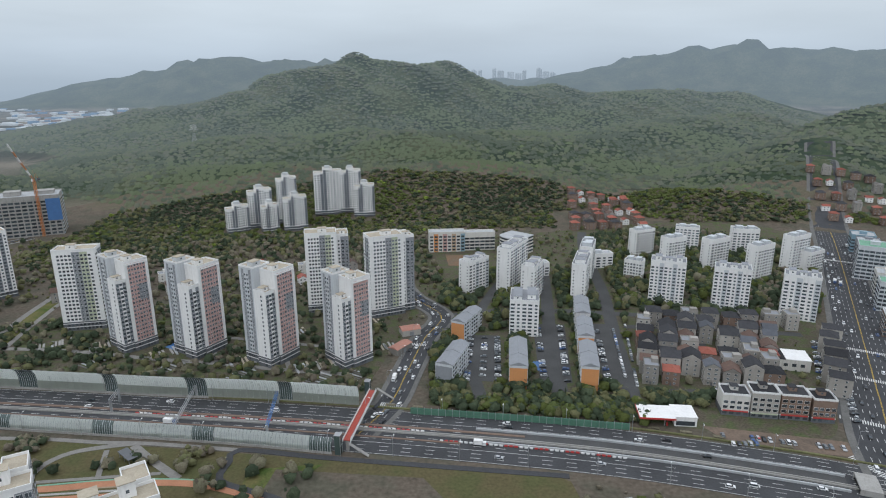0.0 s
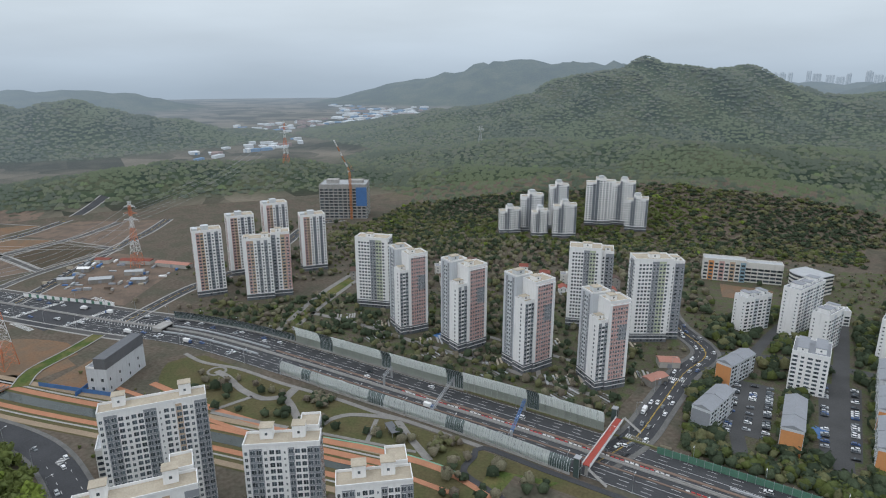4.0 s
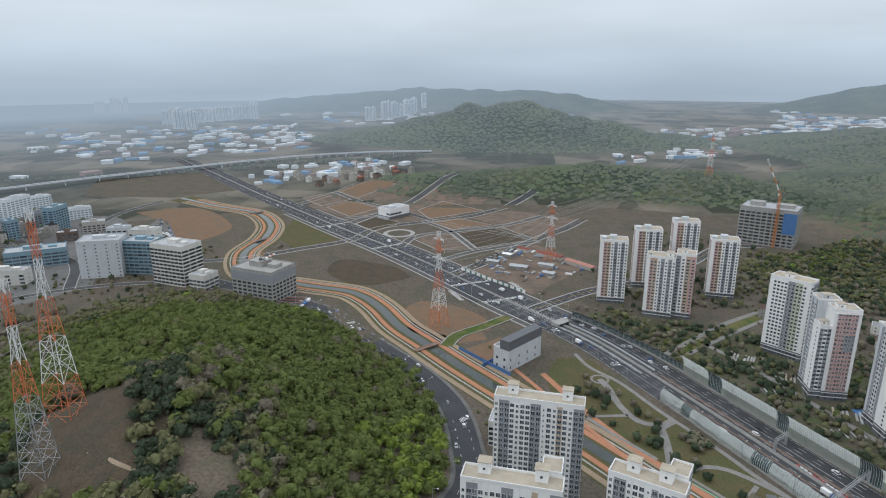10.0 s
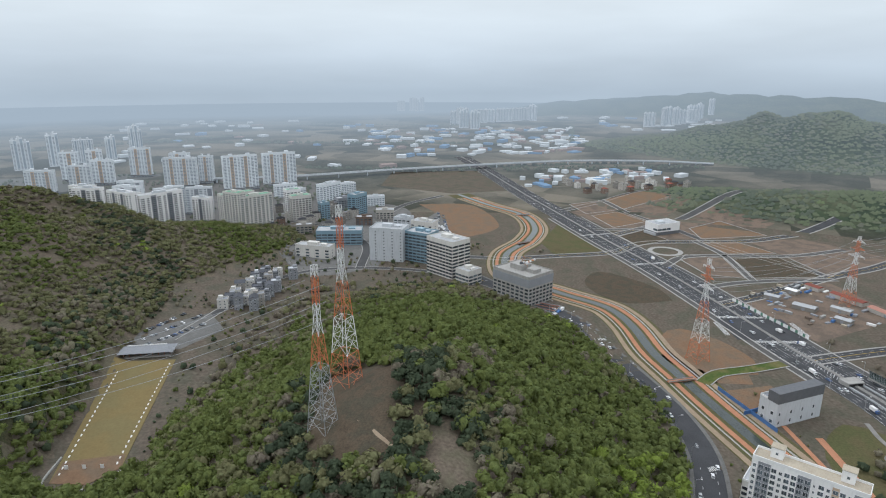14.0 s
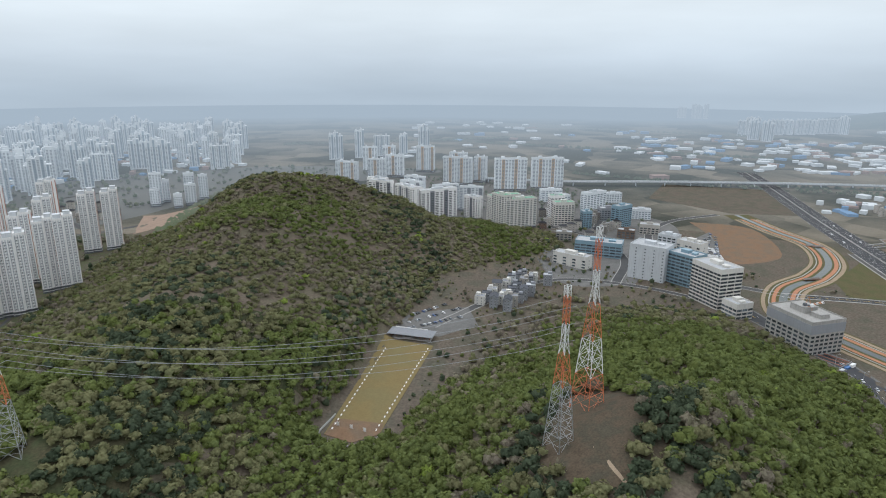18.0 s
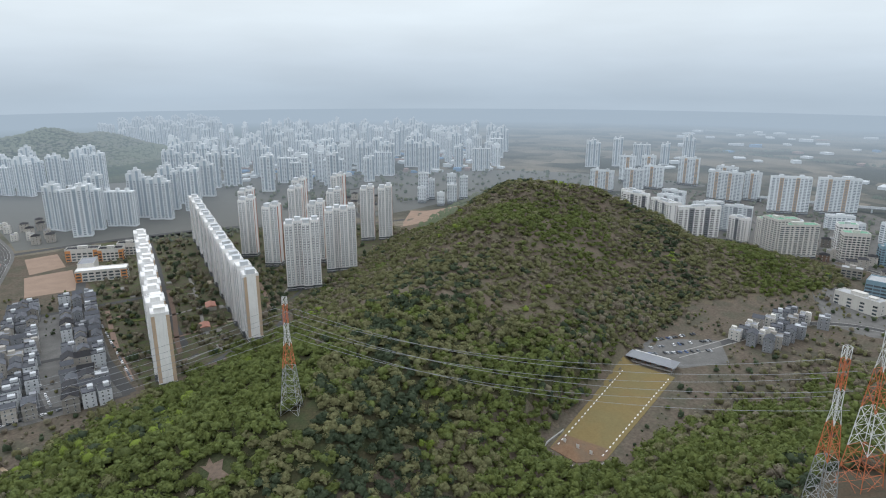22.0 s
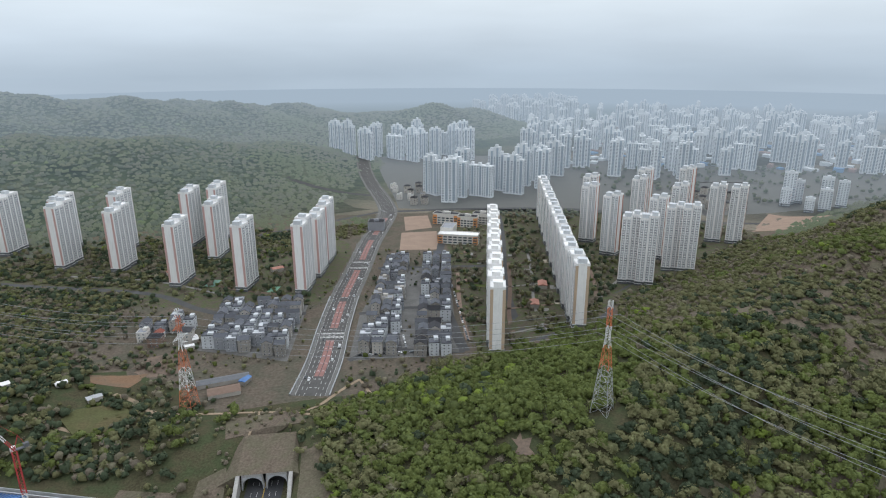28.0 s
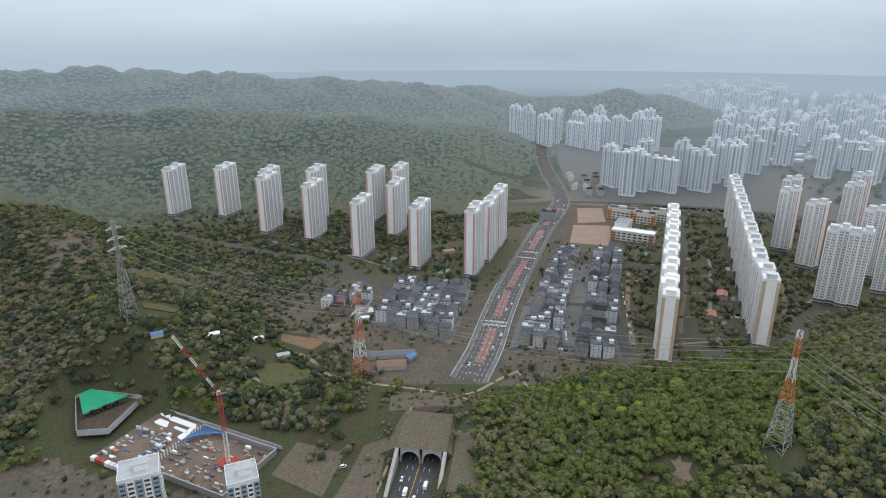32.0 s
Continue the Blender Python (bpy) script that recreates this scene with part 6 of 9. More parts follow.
quarter((150, 720), (250, 730), (255, 860), (180, 900), 6, 7, [4, 4, 2, 6, 1], 10, 4, 0.1, "village at the mountain")
quarter((470, 740), (560, 720), (600, 860), (520, 900), 5, 5, [4, 2, 6, 3], -20, 5, 0.15, "village by the avenue")
quarter((-46, -494), (-82, -484), (-142, -735), (-116, -742), 3, 18, [8, 9, 10, 11, 12, 13, 8, 11, 3], 166, 6, 0.1, "southern house quarter")
quarter((-96, -478), (-126, -470), (-196, -728), (-158, -735), 3, 18, [8, 9, 10, 11, 12, 13, 8, 11, 5], 166, 26, 0.12, "southern house quarter")
quarter((84, -540), (14, -502), (-8, -622), (72, -634), 7, 7, [8, 9, 10, 11, 12, 13], 172, 7, 0.1, "southern house quarter")
quarter((-565, -148), (-668, -122), (-690, -172), (-570, -192), 8, 3, [8, 10, 13, 3, 9, 11, 7], 100, 8, 0.12, "houses behind the range")
quarter((-1280, 300), (-1260, 560), (-1080, 520), (-1110, 320), 6, 6, [3, 7, 4, 2], 110, 9, 0.25, "western village")
quarter((-170, 480), (-50, 520), (-60, 620), (-200, 600), 6, 4, [1, 6, 7, 5, 4], 20, 10, 0.3, "old village houses")
quarter((-340, 470), (-230, 500), (-220, 590), (-320, 580), 5, 3, [6, 1, 7], 30, 11, 0.35, "old village houses")
quarter((-860, -100), (-1000, -60), (-1100, -260), (-960, -300), 6, 5, [3, 0, 2, 7], 110, 12, 0.2, "western town houses")
quarter((-640, -880), (-740, -840), (-800, -980), (-700, -1040), 4, 4, [3, 0, 7], 135, 13, 0.2, "southern town houses")
quarter((-180, -1040), (-240, -1020), (-260, -1180), (-190, -1200), 3, 5, [3, 7, 0], 160, 14, 0.2, "southern town houses")
for i, p in enumerate(HOUSES):
    if i not in used:
        p.matrix_basis = pose(100 + 13 * (i % 4), -560 - 14 * (i // 4), 0, 0, 0, 170)

# ---------------------------------------------------------------- woods
rng = np.random.default_rng(3)
ICO_V = np.array([(0, 0, 1), (0.894, 0, 0.447), (0.276, 0.851, 0.447), (-0.724, 0.526, 0.447), (-0.724, -0.526, 0.447), (0.276, -0.851, 0.447), (0.724, 0.526, -0.447), (-0.276, 0.851, -0.447), (-0.894, 0, -0.447), (-0.276, -0.851, -0.447), (0.724, -0.526, -0.447), (0, 0, -1)])
ICO_F = np.array([(0, 1, 2), (0, 2, 3), (0, 3, 4), (0, 4, 5), (0, 5, 1), (1, 6, 2), (2, 7, 3), (3, 8, 4), (4, 9, 5), (5, 10, 1), (6, 7, 2), (7, 8, 3), (8, 9, 4), (9, 10, 5), (10, 6, 1), (11, 7, 6), (11, 8, 7), (11, 9, 8), (11, 10, 9), (11, 6, 10)])


def split(v, f):
    """Each triangle into four, the new corners pushed out to the unit ball."""
    v, seen, out = [tuple(p) for p in v], {}, []

    def middle(i, j):
        key = (min(i, j), max(i, j))
        if key not in seen:
            m = (np.array(v[i]) + np.array(v[j])) / 2
            seen[key] = len(v)
            v.append(tuple(m / np.linalg.norm(m)))
        return seen[key]

    for a, b, c in f:
        d, e, g = middle(a, b), middle(b, c), middle(c, a)
        out += [(a, d, g), (d, b, e), (g, e, c), (d, e, g)]
    return np.array(v), np.array(out)


BALL_V, BALL_F = split(ICO_V, ICO_F)


def lump(v, f, rough, floor=-0.45):
    """A knobbly dome of foliage, open below."""
    knob = rng.normal(0, 1, (7, 3))
    knob /= np.linalg.norm(knob, axis=1)[:, None]
    swell = np.clip(v @ knob.T - 0.72, 0, 1).max(1) * 3.0
    w = v * (1 - rough + rough * 1.6 * swell[:, None] + rng.uniform(-0.4, 0.4, (len(v), 1)) * rough)
    return w, f[(v[f][:, :, 2].max(1) > floor)]


def crown(leaves, size, clumps, fine=True, rough=0.24):
    """A crown of about unit radius: knobbly domes of foliage with sprays of leaves round them."""
    V, F = [], []
    centres = rng.normal(0, 0.4, (clumps, 3))
    centres[:, 2] = centres[:, 2] * 0.6
    radii = rng.uniform(0.5, 0.7, clumps)
    if clumps == 1:
        centres[0], radii[0] = 0, 0.98
    for c, r in zip(centres, radii):
        k = sum(len(v) for v in V)
        v, f = lump(BALL_V if fine else ICO_V, BALL_F if fine else ICO_F, rough, -0.3)
        V.append(v * r + c)
        F.append(f + k)
    if leaves:
        pick = rng.integers(0, clumps, leaves)
        d = rng.normal(0, 1, (leaves, 3))
        d[:, 2] = np.abs(d[:, 2]) * 0.9 - 0.2
        d /= np.linalg.norm(d, axis=1)[:, None]
        p = centres[pick] + d * radii[pick][:, None] * rng.uniform(0.86, 1.12, (leaves, 1))
        nrm = d + rng.normal(0, 0.45, (leaves, 3))
        nrm /= np.linalg.norm(nrm, axis=1)[:, None]
        u = np.cross(nrm, rng.normal(0, 1, (leaves, 3)))
        u /= np.linalg.norm(u, axis=1)[:, None]
        w = np.cross(nrm, u)
        s = size * rng.uniform(0.6, 1.3, (leaves, 1))
        quad = np.stack([p - u * s, p + w * s * 0.7, p + u * s, p - w * s * 0.7], 1)
        k = sum(len(v) for v in V)
        V.append(quad.reshape(-1, 3))
        q = np.arange(leaves)[:, None] * 4 + k
        F.append(np.concatenate([q + (0, 1, 2), q + (0, 2, 3)]))
    return np.concatenate(V), np.concatenate(F)


NEAR_CROWNS = [crown(62, 0.19, 3, False, 0.42) for _ in range(9)]
MID_CROWNS = [crown(20, 0.24, 2, False, 0.42) for _ in range(12)]
SMALL_CROWNS = [crown(4, 0.3, 1, False, 0.3) for _ in range(6)]


def tufts(n):
    """Far canopy: a few small pointed domes side by side."""
    V, F = [], []
    for i in range(n):
        a, d, r = rng.uniform(0, 6.3), rng.uniform(0.1, 0.75), rng.uniform(0.42, 0.68)
        c = np.array([d * math.cos(a), d * math.sin(a), rng.uniform(-0.15, 0.15)])
        turn = rng.uniform(0, 1.5)
        V.append(np.array([(r * math.cos(turn + q * 1.571), r * math.sin(turn + q * 1.571), -0.45) for q in range(4)] + [(0, 0, r * 0.75)]) + c)
        F.append(np.array([(0, 1, 4), (1, 2, 4), (2, 3, 4), (3, 0, 4)]) + 5 * i)
    return np.concatenate(V), np.concatenate(F)


FAR_CROWNS = [tufts(5) for _ in range(8)]


def wood(name, label, spots, radii, crowns, material, lift=0.75, squash=0.9):
    """Many crowns joined into one mesh."""
    V, F, k = [], [], 0
    for i, (v, f) in enumerate(crowns):
        sel = np.arange(i, len(spots), len(crowns))
        if not len(sel):
            continue
        a = rng.uniform(0, 2 * math.pi, len(sel))
        c, s = np.cos(a)[:, None], np.sin(a)[:, None]
        r = radii[sel][:, None]
        tall = rng.uniform(0.85, 1.25, (len(sel), 1)) * squash
        x = (v[:, 0] * c - v[:, 1] * s) * r + spots[sel, 0:1]
        y = (v[:, 0] * s + v[:, 1] * c) * r + spots[sel, 1:2]
        z = (v[:, 2] + lift) * r * tall + spots[sel, 2:3]
        V.append(np.stack([x, y, z], -1).reshape(-1, 3))
        F.append((f[None] + (np.arange(len(sel)) * len(v))[:, None, None] + k).reshape(-1, 3))
        k += len(sel) * len(v)
    if not V:
        return None
    return tagged(new(name, soup(name, np.concatenate(V), np.concatenate(F), material, True)), label, "woodland", kind="stuff")


CLEARINGS = [(-290, -32, 46, 24), (-250, -25, 22, 22), (-119, -285, 7, 13), (-168, -279, 12, 9), (-225, 15, 20, 12), (-40, 1330, 30, 20), (-330, 1330, 30, 16), (-200, 560, 60, 40), (-190, 640, 40, 30), (200, -350, 30, 30), (180, -330, 60, 40), (60, -340, 30, 40)]


GROVES = [[(-450, 940), (200, 940), (420, 1000), (900, 1100), (900, 2000), (-800, 2000), (-700, 1300)], [(347, -468), (571, -827), (398, -971), (86, -973), (-139, -961), (-128, -890), (34, -800), (164, -720), (185, -577), (232, -527), (288, -485)], [(-433, 719), (-241, 738), (-191, 662), (-232, 592), (-299, 606), (-364, 645)],
          [(-440, 600), (-330, 560), (-215, 620), (-60, 690), (20, 740), (140, 740), (150, 960), (-440, 980)], [(-60, -960), (520, -900), (900, -600), (1800, -700), (1800, -2500), (-100, -2500), (-150, -1330)],
          [(-12, -350), (-60, -372), (-105, -362), (-125, -300), (-105, -240), (-20, -240), (0, -300)], [(215, -505), (245, -512), (262, -545), (225, -560), (195, -530)], [(300, -430), (320, -440), (350, -560), (330, -590), (300, -470)]]


SCRUB = [(-75, -300), (-75, -420), (-10, -432), (60, -425), (120, -500), (330, -560), (345, -440), (290, -330), (120, -290), (75, -250), (-20, -250)]


def inside(x, y, poly):
    hit = np.zeros(len(x), bool)
    for (ax, ay), (bx, by) in zip(poly, poly[1:] + poly[:1]):
        hit ^= ((ay > y) != (by > y)) & (x < (bx - ax) * (y - ay) / ((by - ay) or 1e-9) + ax)
    return hit


land = bpy.data.objects["ground"].data            # litter under the trees, dark scrub on the slope over the tunnel
land.materials.append(M["litter"])
land.materials.append(M["scrub"])
mid_face = np.empty(len(land.polygons) * 3, np.float32)
land.polygons.foreach_get("center", mid_face)
mid_face = mid_face.reshape(-1, 3)
slot = np.where(mid_face[:, 2] > 3.5, 1, 0)
for poly in GROVES:
    slot[inside(mid_face[:, 0], mid_face[:, 1], poly)] = 1
slot[inside(mid_face[:, 0], mid_face[:, 1], SCRUB)] = 2
slot[(np.hypot(mid_face[:, 0], mid_face[:, 1]) < 470) & (mid_face[:, 1] < -230) & (slot == 1)] = 2
land.polygons.foreach_set("material_index", slot.astype(np.int32))


def scatter(r0, r1, gap, low=4.0):
    """Places for trees on the slopes between two distances from the middle."""
    g = np.arange(-r1, r1, gap)
    x, y = [a.ravel() + rng.uniform(-gap * 0.42, gap * 0.42, a.size) for a in np.meshgrid(g, g)]
    d = np.hypot(x, y)
    x, y = x[(d >= r0) & (d < r1)], y[(d >= r0) & (d < r1)]
    z = height(x, y)
    keep = z > low
    for poly in GROVES:
        keep |= inside(x, y, poly)
    keep &= is_free(x, y)
    for cx, cy, a, b in CLEARINGS:
        keep &= ((x - cx) / a) ** 2 + ((y - cy) / b) ** 2 > rng.uniform(0.7, 1.15, len(x))
    scrub = (x > -8) & (x < 300) & (y > -520) & (y < -290)       # open scrub over the tunnel and the graves
    keep &= ~scrub | (rng.random(len(x)) < np.where(x > 180, 0.5, np.where(x > 80, 0.3, 0.06)))
    return np.stack([x, y, z], -1)[keep]


def kinds(p, mixed=0.5):
    """0 oak green, 1 dull olive, 2 budding brown, 3 pine, 4 fresh green - in drifts."""
    n = np.sin(p[:, 0] * 0.017 + 2 * np.sin(p[:, 1] * 0.011)) + np.cos(p[:, 1] * 0.021 + 1.5 * np.sin(p[:, 0] * 0.013)) + rng.normal(0, mixed, len(p))
    k = np.where(n > 1.5, 3, np.where(n > 0.4, 1, np.where(n > -0.1, 2, np.where(n > -0.9, 1, 0))))
    k = np.where((p[:, 1] > 500) & (k == 2) & (rng.random(len(p)) < 0.6), 0, k)
    oak = (p[:, 0] < -120) & (p[:, 0] > -560) & (np.abs(p[:, 1] - 20) < 150)
    k = np.where(oak, np.where(n > 1.35, 3, np.where(n > 1.05, 1, np.where(n > 0.92, 2, np.where(n < -1.45, 4, 0)))), k)
    k = np.where((p[:, 1] > 450) & (k == 1) & (rng.random(len(p)) < 0.55), 3, k)
    k = np.where((p[:, 0] > 60) & (p[:, 1] < -300) & (k != 2) & (rng.random(len(p)) < 0.75), 3, k)
    k = np.where(oak & (p[:, 1] < -75) & (n > 0.6), 1, k)
    k = np.where((np.hypot(p[:, 0], p[:, 1]) < 430) & (p[:, 1] < -150) & (n < 0.3), 0, k)
    bare = ~oak & (p[:, 1] < -130) & (np.hypot(p[:, 0], p[:, 1]) > 330)                  # the long ridge is still half bare
    k = np.where(bare & (k == 3) & (rng.random(len(p)) < 0.4), 1, k)
    k = np.where(~oak & (rng.random(len(p)) < 0.008), 4, k)
    return k


for key in ("leaf", "leafdull", "leafbrown", "leafdark", "leaffresh"):      # daylight shines through thin leaves
    tree = M[key].node_tree
    b = tree.nodes["Principled BSDF"]
    lit = tree.nodes.new("ShaderNodeBsdfTranslucent")
    tree.links.new(b.inputs["Base Color"].links[0].from_socket, lit.inputs["Color"])
    both = tree.nodes.new("ShaderNodeMixShader")
    both.inputs[0].default_value = 0.3
    tree.links.new(b.outputs[0], both.inputs[1])
    tree.links.new(lit.outputs[0], both.inputs[2])
    tree.links.new(both.outputs[0], tree.nodes["Material Output"].inputs["Surface"])
LEAVES = ("leaf", "leafdull", "leafbrown", "leafdark", "leaffresh")
everywhere = scatter(0, 470, 6.0, 3.5)
on_hill = everywhere[:, 1] > -130                                  # the near hill; the long ridge behind has thinner, smaller trees
near, ridge = everywhere[on_hill], everywhere[~on_hill]
order = np.argsort(np.hypot(near[:, 0] + 90, near[:, 1] * 0.8))
singles, rest = near[order[:110]], near[order[110:]][::1]
SINGLE = {}
for (x, y, z), k in zip(singles, kinds(singles)):
    v = int(rng.integers(0, 3))
    r, h = float(rng.uniform(3.4, 5.4)), float(rng.uniform(0.85, 1.2))
    if (k, v) not in SINGLE:
        cv, cf = NEAR_CROWNS[v]
        stem = Shape().beam((0, 0, -0.15), (0.02, 0.01, 0.5), 0.05, sides=6)
        for q in range(4):
            a = q * 1.57 + v
            stem.beam((0.02, 0.01, 0.35 + 0.04 * q), (0.4 * math.cos(a), 0.4 * math.sin(a), 0.8), 0.025, sides=4)
        SINGLE[(k, v)] = (stem.mesh("trunk", "bark"), soup("crown", cv + (0, 0, 0.85), cf, LEAVES[k], True))
    tree = tagged(new("tree"), ("broad green oak on the hillside", "olive tree crown on the slope", "budding brown tree on the slope", "dark pine on the slope", "bright fresh green tree on the slope")[k], "tree", "hillside trees")
    tree.matrix_basis = pose(x, y, z, 0, 0, float(rng.uniform(0, 360))) @ Matrix.Diagonal((r, r, r * h, 1))
    part("trunk", SINGLE[(k, v)][0], None, tree)
    part("crown", SINGLE[(k, v)][1], None, tree)
kk = kinds(rest)
for k in range(5):
    p = rest[kk == k]
    wood("woodland", "spring oak wood on the near hill", p, rng.uniform(3.3, 6.3, len(p)), NEAR_CROWNS, LEAVES[k], squash=0.8)
kk = kinds(ridge)
kk = np.where((kk == 1) & (rng.random(len(kk)) < 0.3), 0, np.where((kk == 2) & (rng.random(len(kk)) < 0.15), 3, kk))
for k in range(5):
    p = ridge[kk == k]
    wood("woodland", "mixed spring wood on the near slopes of the ridge", p, rng.uniform(3.4, 6.0, len(p)) * (0.8 if k == 2 else 1.0), NEAR_CROWNS, LEAVES[k], squash=0.75)
mid = scatter(470, 930, 6.5)
open_slope = np.sin(mid[:, 0] * 0.023 + 1.7 * np.sin(mid[:, 1] * 0.019)) + np.cos(mid[:, 1] * 0.027 + np.sin(mid[:, 0] * 0.017)) + rng.normal(0, 0.35, len(mid))
south = mid[:, 1] < -130
mid = mid[~south | (open_slope > -1.35) | (rng.random(len(mid)) < 0.5)]
kk = kinds(mid)
for k in range(5):
    p = mid[kk == k]
    wood("woodland", "mixed budding wood on the ridges", p, rng.uniform(3.6, 6.6, len(p)) * (0.85 if k == 2 else 1.0), MID_CROWNS, LEAVES[k], lift=0.4, squash=0.6)
# far leaf copies: tones drawn together, haze mixed in as emission
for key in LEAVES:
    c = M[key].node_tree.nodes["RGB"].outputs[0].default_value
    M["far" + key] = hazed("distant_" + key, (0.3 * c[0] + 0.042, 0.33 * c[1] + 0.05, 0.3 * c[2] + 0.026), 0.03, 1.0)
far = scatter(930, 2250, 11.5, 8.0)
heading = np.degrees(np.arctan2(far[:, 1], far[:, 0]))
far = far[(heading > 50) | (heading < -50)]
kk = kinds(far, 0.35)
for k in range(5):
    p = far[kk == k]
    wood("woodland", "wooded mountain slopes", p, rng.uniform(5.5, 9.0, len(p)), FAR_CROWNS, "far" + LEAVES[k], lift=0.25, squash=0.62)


def planting(poly, n, seed, kinds_, rmin=2.3, rmax=4.3):
    """Town trees inside an area, off roads and buildings, as joined groups."""
    r = np.random.default_rng(seed)
    lo, hi = np.min(poly, axis=0), np.max(poly, axis=0)
    q = r.uniform(lo, hi, (n * 3, 2))
    ok = is_free(q[:, 0], q[:, 1]) & np.array([in_poly(a, b, list(poly)) for a, b in q])
    q = q[ok][:n]
    PLANTED.append((np.c_[q, height(q[:, 0], q[:, 1])], r.uniform(rmin, rmax, len(q)), r.choice(kinds_, len(q))))


PLANTED = []
planting([(-8, 325), (115, 308), (130, 430), (150, 560), (60, 580), (0, 520), (-8, 420)], 900, 1, [0, 1, 3, 3, 3, 3], 2.4, 4.8)
planting([(-6, 318), (112, 300), (114, 318), (0, 334)], 260, 2, [3, 1, 0, 3])
planting([(-45, 338), (-160, 350), (-280, 358), (-390, 362), (-330, 440), (-250, 480), (-120, 520), (-40, 500)], 850, 3, [3, 1, 3, 2, 3], 1.4, 3.8)
planting([(100, 305), (112, 304), (150, 640), (134, 640)], 320, 4, [3, 1, 3])
planting([(150, 450), (290, 435), (400, 640), (300, 720), (160, 700)], 1500, 5, [1, 3, 3, 3, 2, 0], 2.4, 5.2)
planting([(116, 322), (165, 318), (168, 333), (120, 338)], 70, 6, [3, 3, 1])
planting([(-320, 285), (-60, 262), (-60, 225), (-300, 250)], 60, 7, [2, 3])
planting([(-200, 480), (0, 540), (-20, 720), (-330, 700), (-380, 560)], 1000, 8, [2, 1, 3, 2, 3])
planting([(-150, -462), (-340, -505), (-480, -615), (-640, -690), (-640, -800), (-400, -960), (-250, -950), (-200, -760)], 1100, 9, [2, 2, 3, 1])
planting([(-10, -625), (90, -650), (300, -720), (500, -870), (440, -960), (200, -940), (-60, -880)], 700, 10, [2, 3, 3, 1])
planting([(-700, -130), (-860, -200), (-960, -520), (-1150, -640), (-1330, -560), (-1330, -240), (-1000, -20)], 500, 11, [3, 2, 1])
planting([(-600, -1000), (-900, -830), (-1150, -700), (-1420, -560), (-1330, -950), (-1000, -1270), (-600, -1290)], 420, 12, [3, 2, 3, 1], 3, 6)
planting([(-1480, -80), (-1480, 700), (-1430, 700), (-1420, -80)], 260, 13, [3, 2], 3, 5)
planting([(-640, 620), (-450, 560), (-440, 380), (-380, 380), (-330, 560), (-420, 700)], 260, 14, [2, 1, 3])
planting([(40, -440), (-60, -455), (-160, -440), (-140, -380), (0, -360), (60, -390)], 80, 15, [2, 1, 3, 2], 1.2, 2.6)
planting([(100, -470), (60, -430), (160, -400), (330, -480), (300, -640), (110, -640)], 420, 16, [2, 3, 2, 1], 1.8, 3.6)
planting([(-360, -150), (-500, -150), (-640, -100), (-640, -60), (-480, -60), (-350, -100)], 260, 17, [2, 1, 2])
planting([(-330, -210), (-470, -245), (-560, -240), (-640, -300), (-480, -290), (-340, -240)], 320, 18, [2, 2, 1, 3])
planting([(104, 340), (118, 341), (177, 589), (160, 587)], 260, 19, [3, 3, 1, 0], 2.6, 4.6)
planting([(60, -380), (130, -360), (260, -440), (300, -560), (180, -560), (80, -440)], 350, 20, [2, 3, 1, 2, 1], 0.9, 2.6)
planting([(-60, -330), (60, -330), (60, -420), (-60, -430)], 120, 21, [2, 2, 1], 0.8, 1.9)
planting([(124, -403), (128, -403), (117, -455), (111, -455)], 60, 22, [3, 3], 2.2, 3.4)
planting([(120, -350), (170, -375), (175, -395), (125, -400), (105, -370)], 130, 23, [3, 1, 3, 2], 2.0, 4.2)
planting([(-225, 276), (-208, 276), (-208, 290), (-225, 290)], 40, 24, [2, 3, 2], 1.6, 2.8)
planting([(-132, 264), (-118, 264), (-118, 278), (-132, 278)], 36, 25, [2, 2, 1], 1.6, 2.8)
planting([(150, -380), (230, -400), (300, -430), (330, -560), (230, -560), (150, -480), (120, -400)], 200, 26, [3, 3, 1, 3, 0], 2.4, 5.0)
planting([(-40, -420), (-60, -360), (-120, -330), (-160, -400), (-110, -440)], 160, 27, [0, 3, 0, 4], 2.6, 5.0)
OPEN = [[(-330, 300), (60, 262), (60, 205), (-345, 245)], [(-720, 100), (-740, 300), (-420, 312), (-380, 215), (-640, 110)], [(-1700, -100), (-1700, 800), (-560, 700), (-480, 330), (-700, 320), (-830, 0)], [(-20, 290), (230, 240), (200, 330), (0, 345)]]
g = np.arange(-960, 960, 8.6)
sx, sy = [a.ravel() + rng.uniform(-3.4, 3.4, a.size) for a in np.meshgrid(g, g)]
drift = np.sin(sx * 0.031 + 2 * np.sin(sy * 0.017)) + np.cos(sy * 0.037 + np.sin(sx * 0.023)) + rng.normal(0, 0.6, len(sx))
ok = (np.hypot(sx, sy) < 800) & (np.hypot(sx, sy) > 150) & is_free(sx, sy) & (height(sx, sy) < 4) & (drift > -0.2)
for poly in OPEN:
    lo, hi = np.min(poly, axis=0), np.max(poly, axis=0)
    box = np.nonzero((sx > lo[0]) & (sx < hi[0]) & (sy > lo[1]) & (sy < hi[1]) & ok)[0]
    ok[box] &= np.array([not in_poly(sx[i], sy[i], poly) for i in box], bool)
sx, sy = sx[ok], sy[ok]
PLANTED.append((np.stack([sx, sy, height(sx, sy)], -1), 0.8 + 2.6 * rng.random(len(sx)) ** 1.8, rng.choice([2, 3, 1, 3, 2, 1, 0], len(sx))))
P = np.concatenate([a for a, b, c in PLANTED])
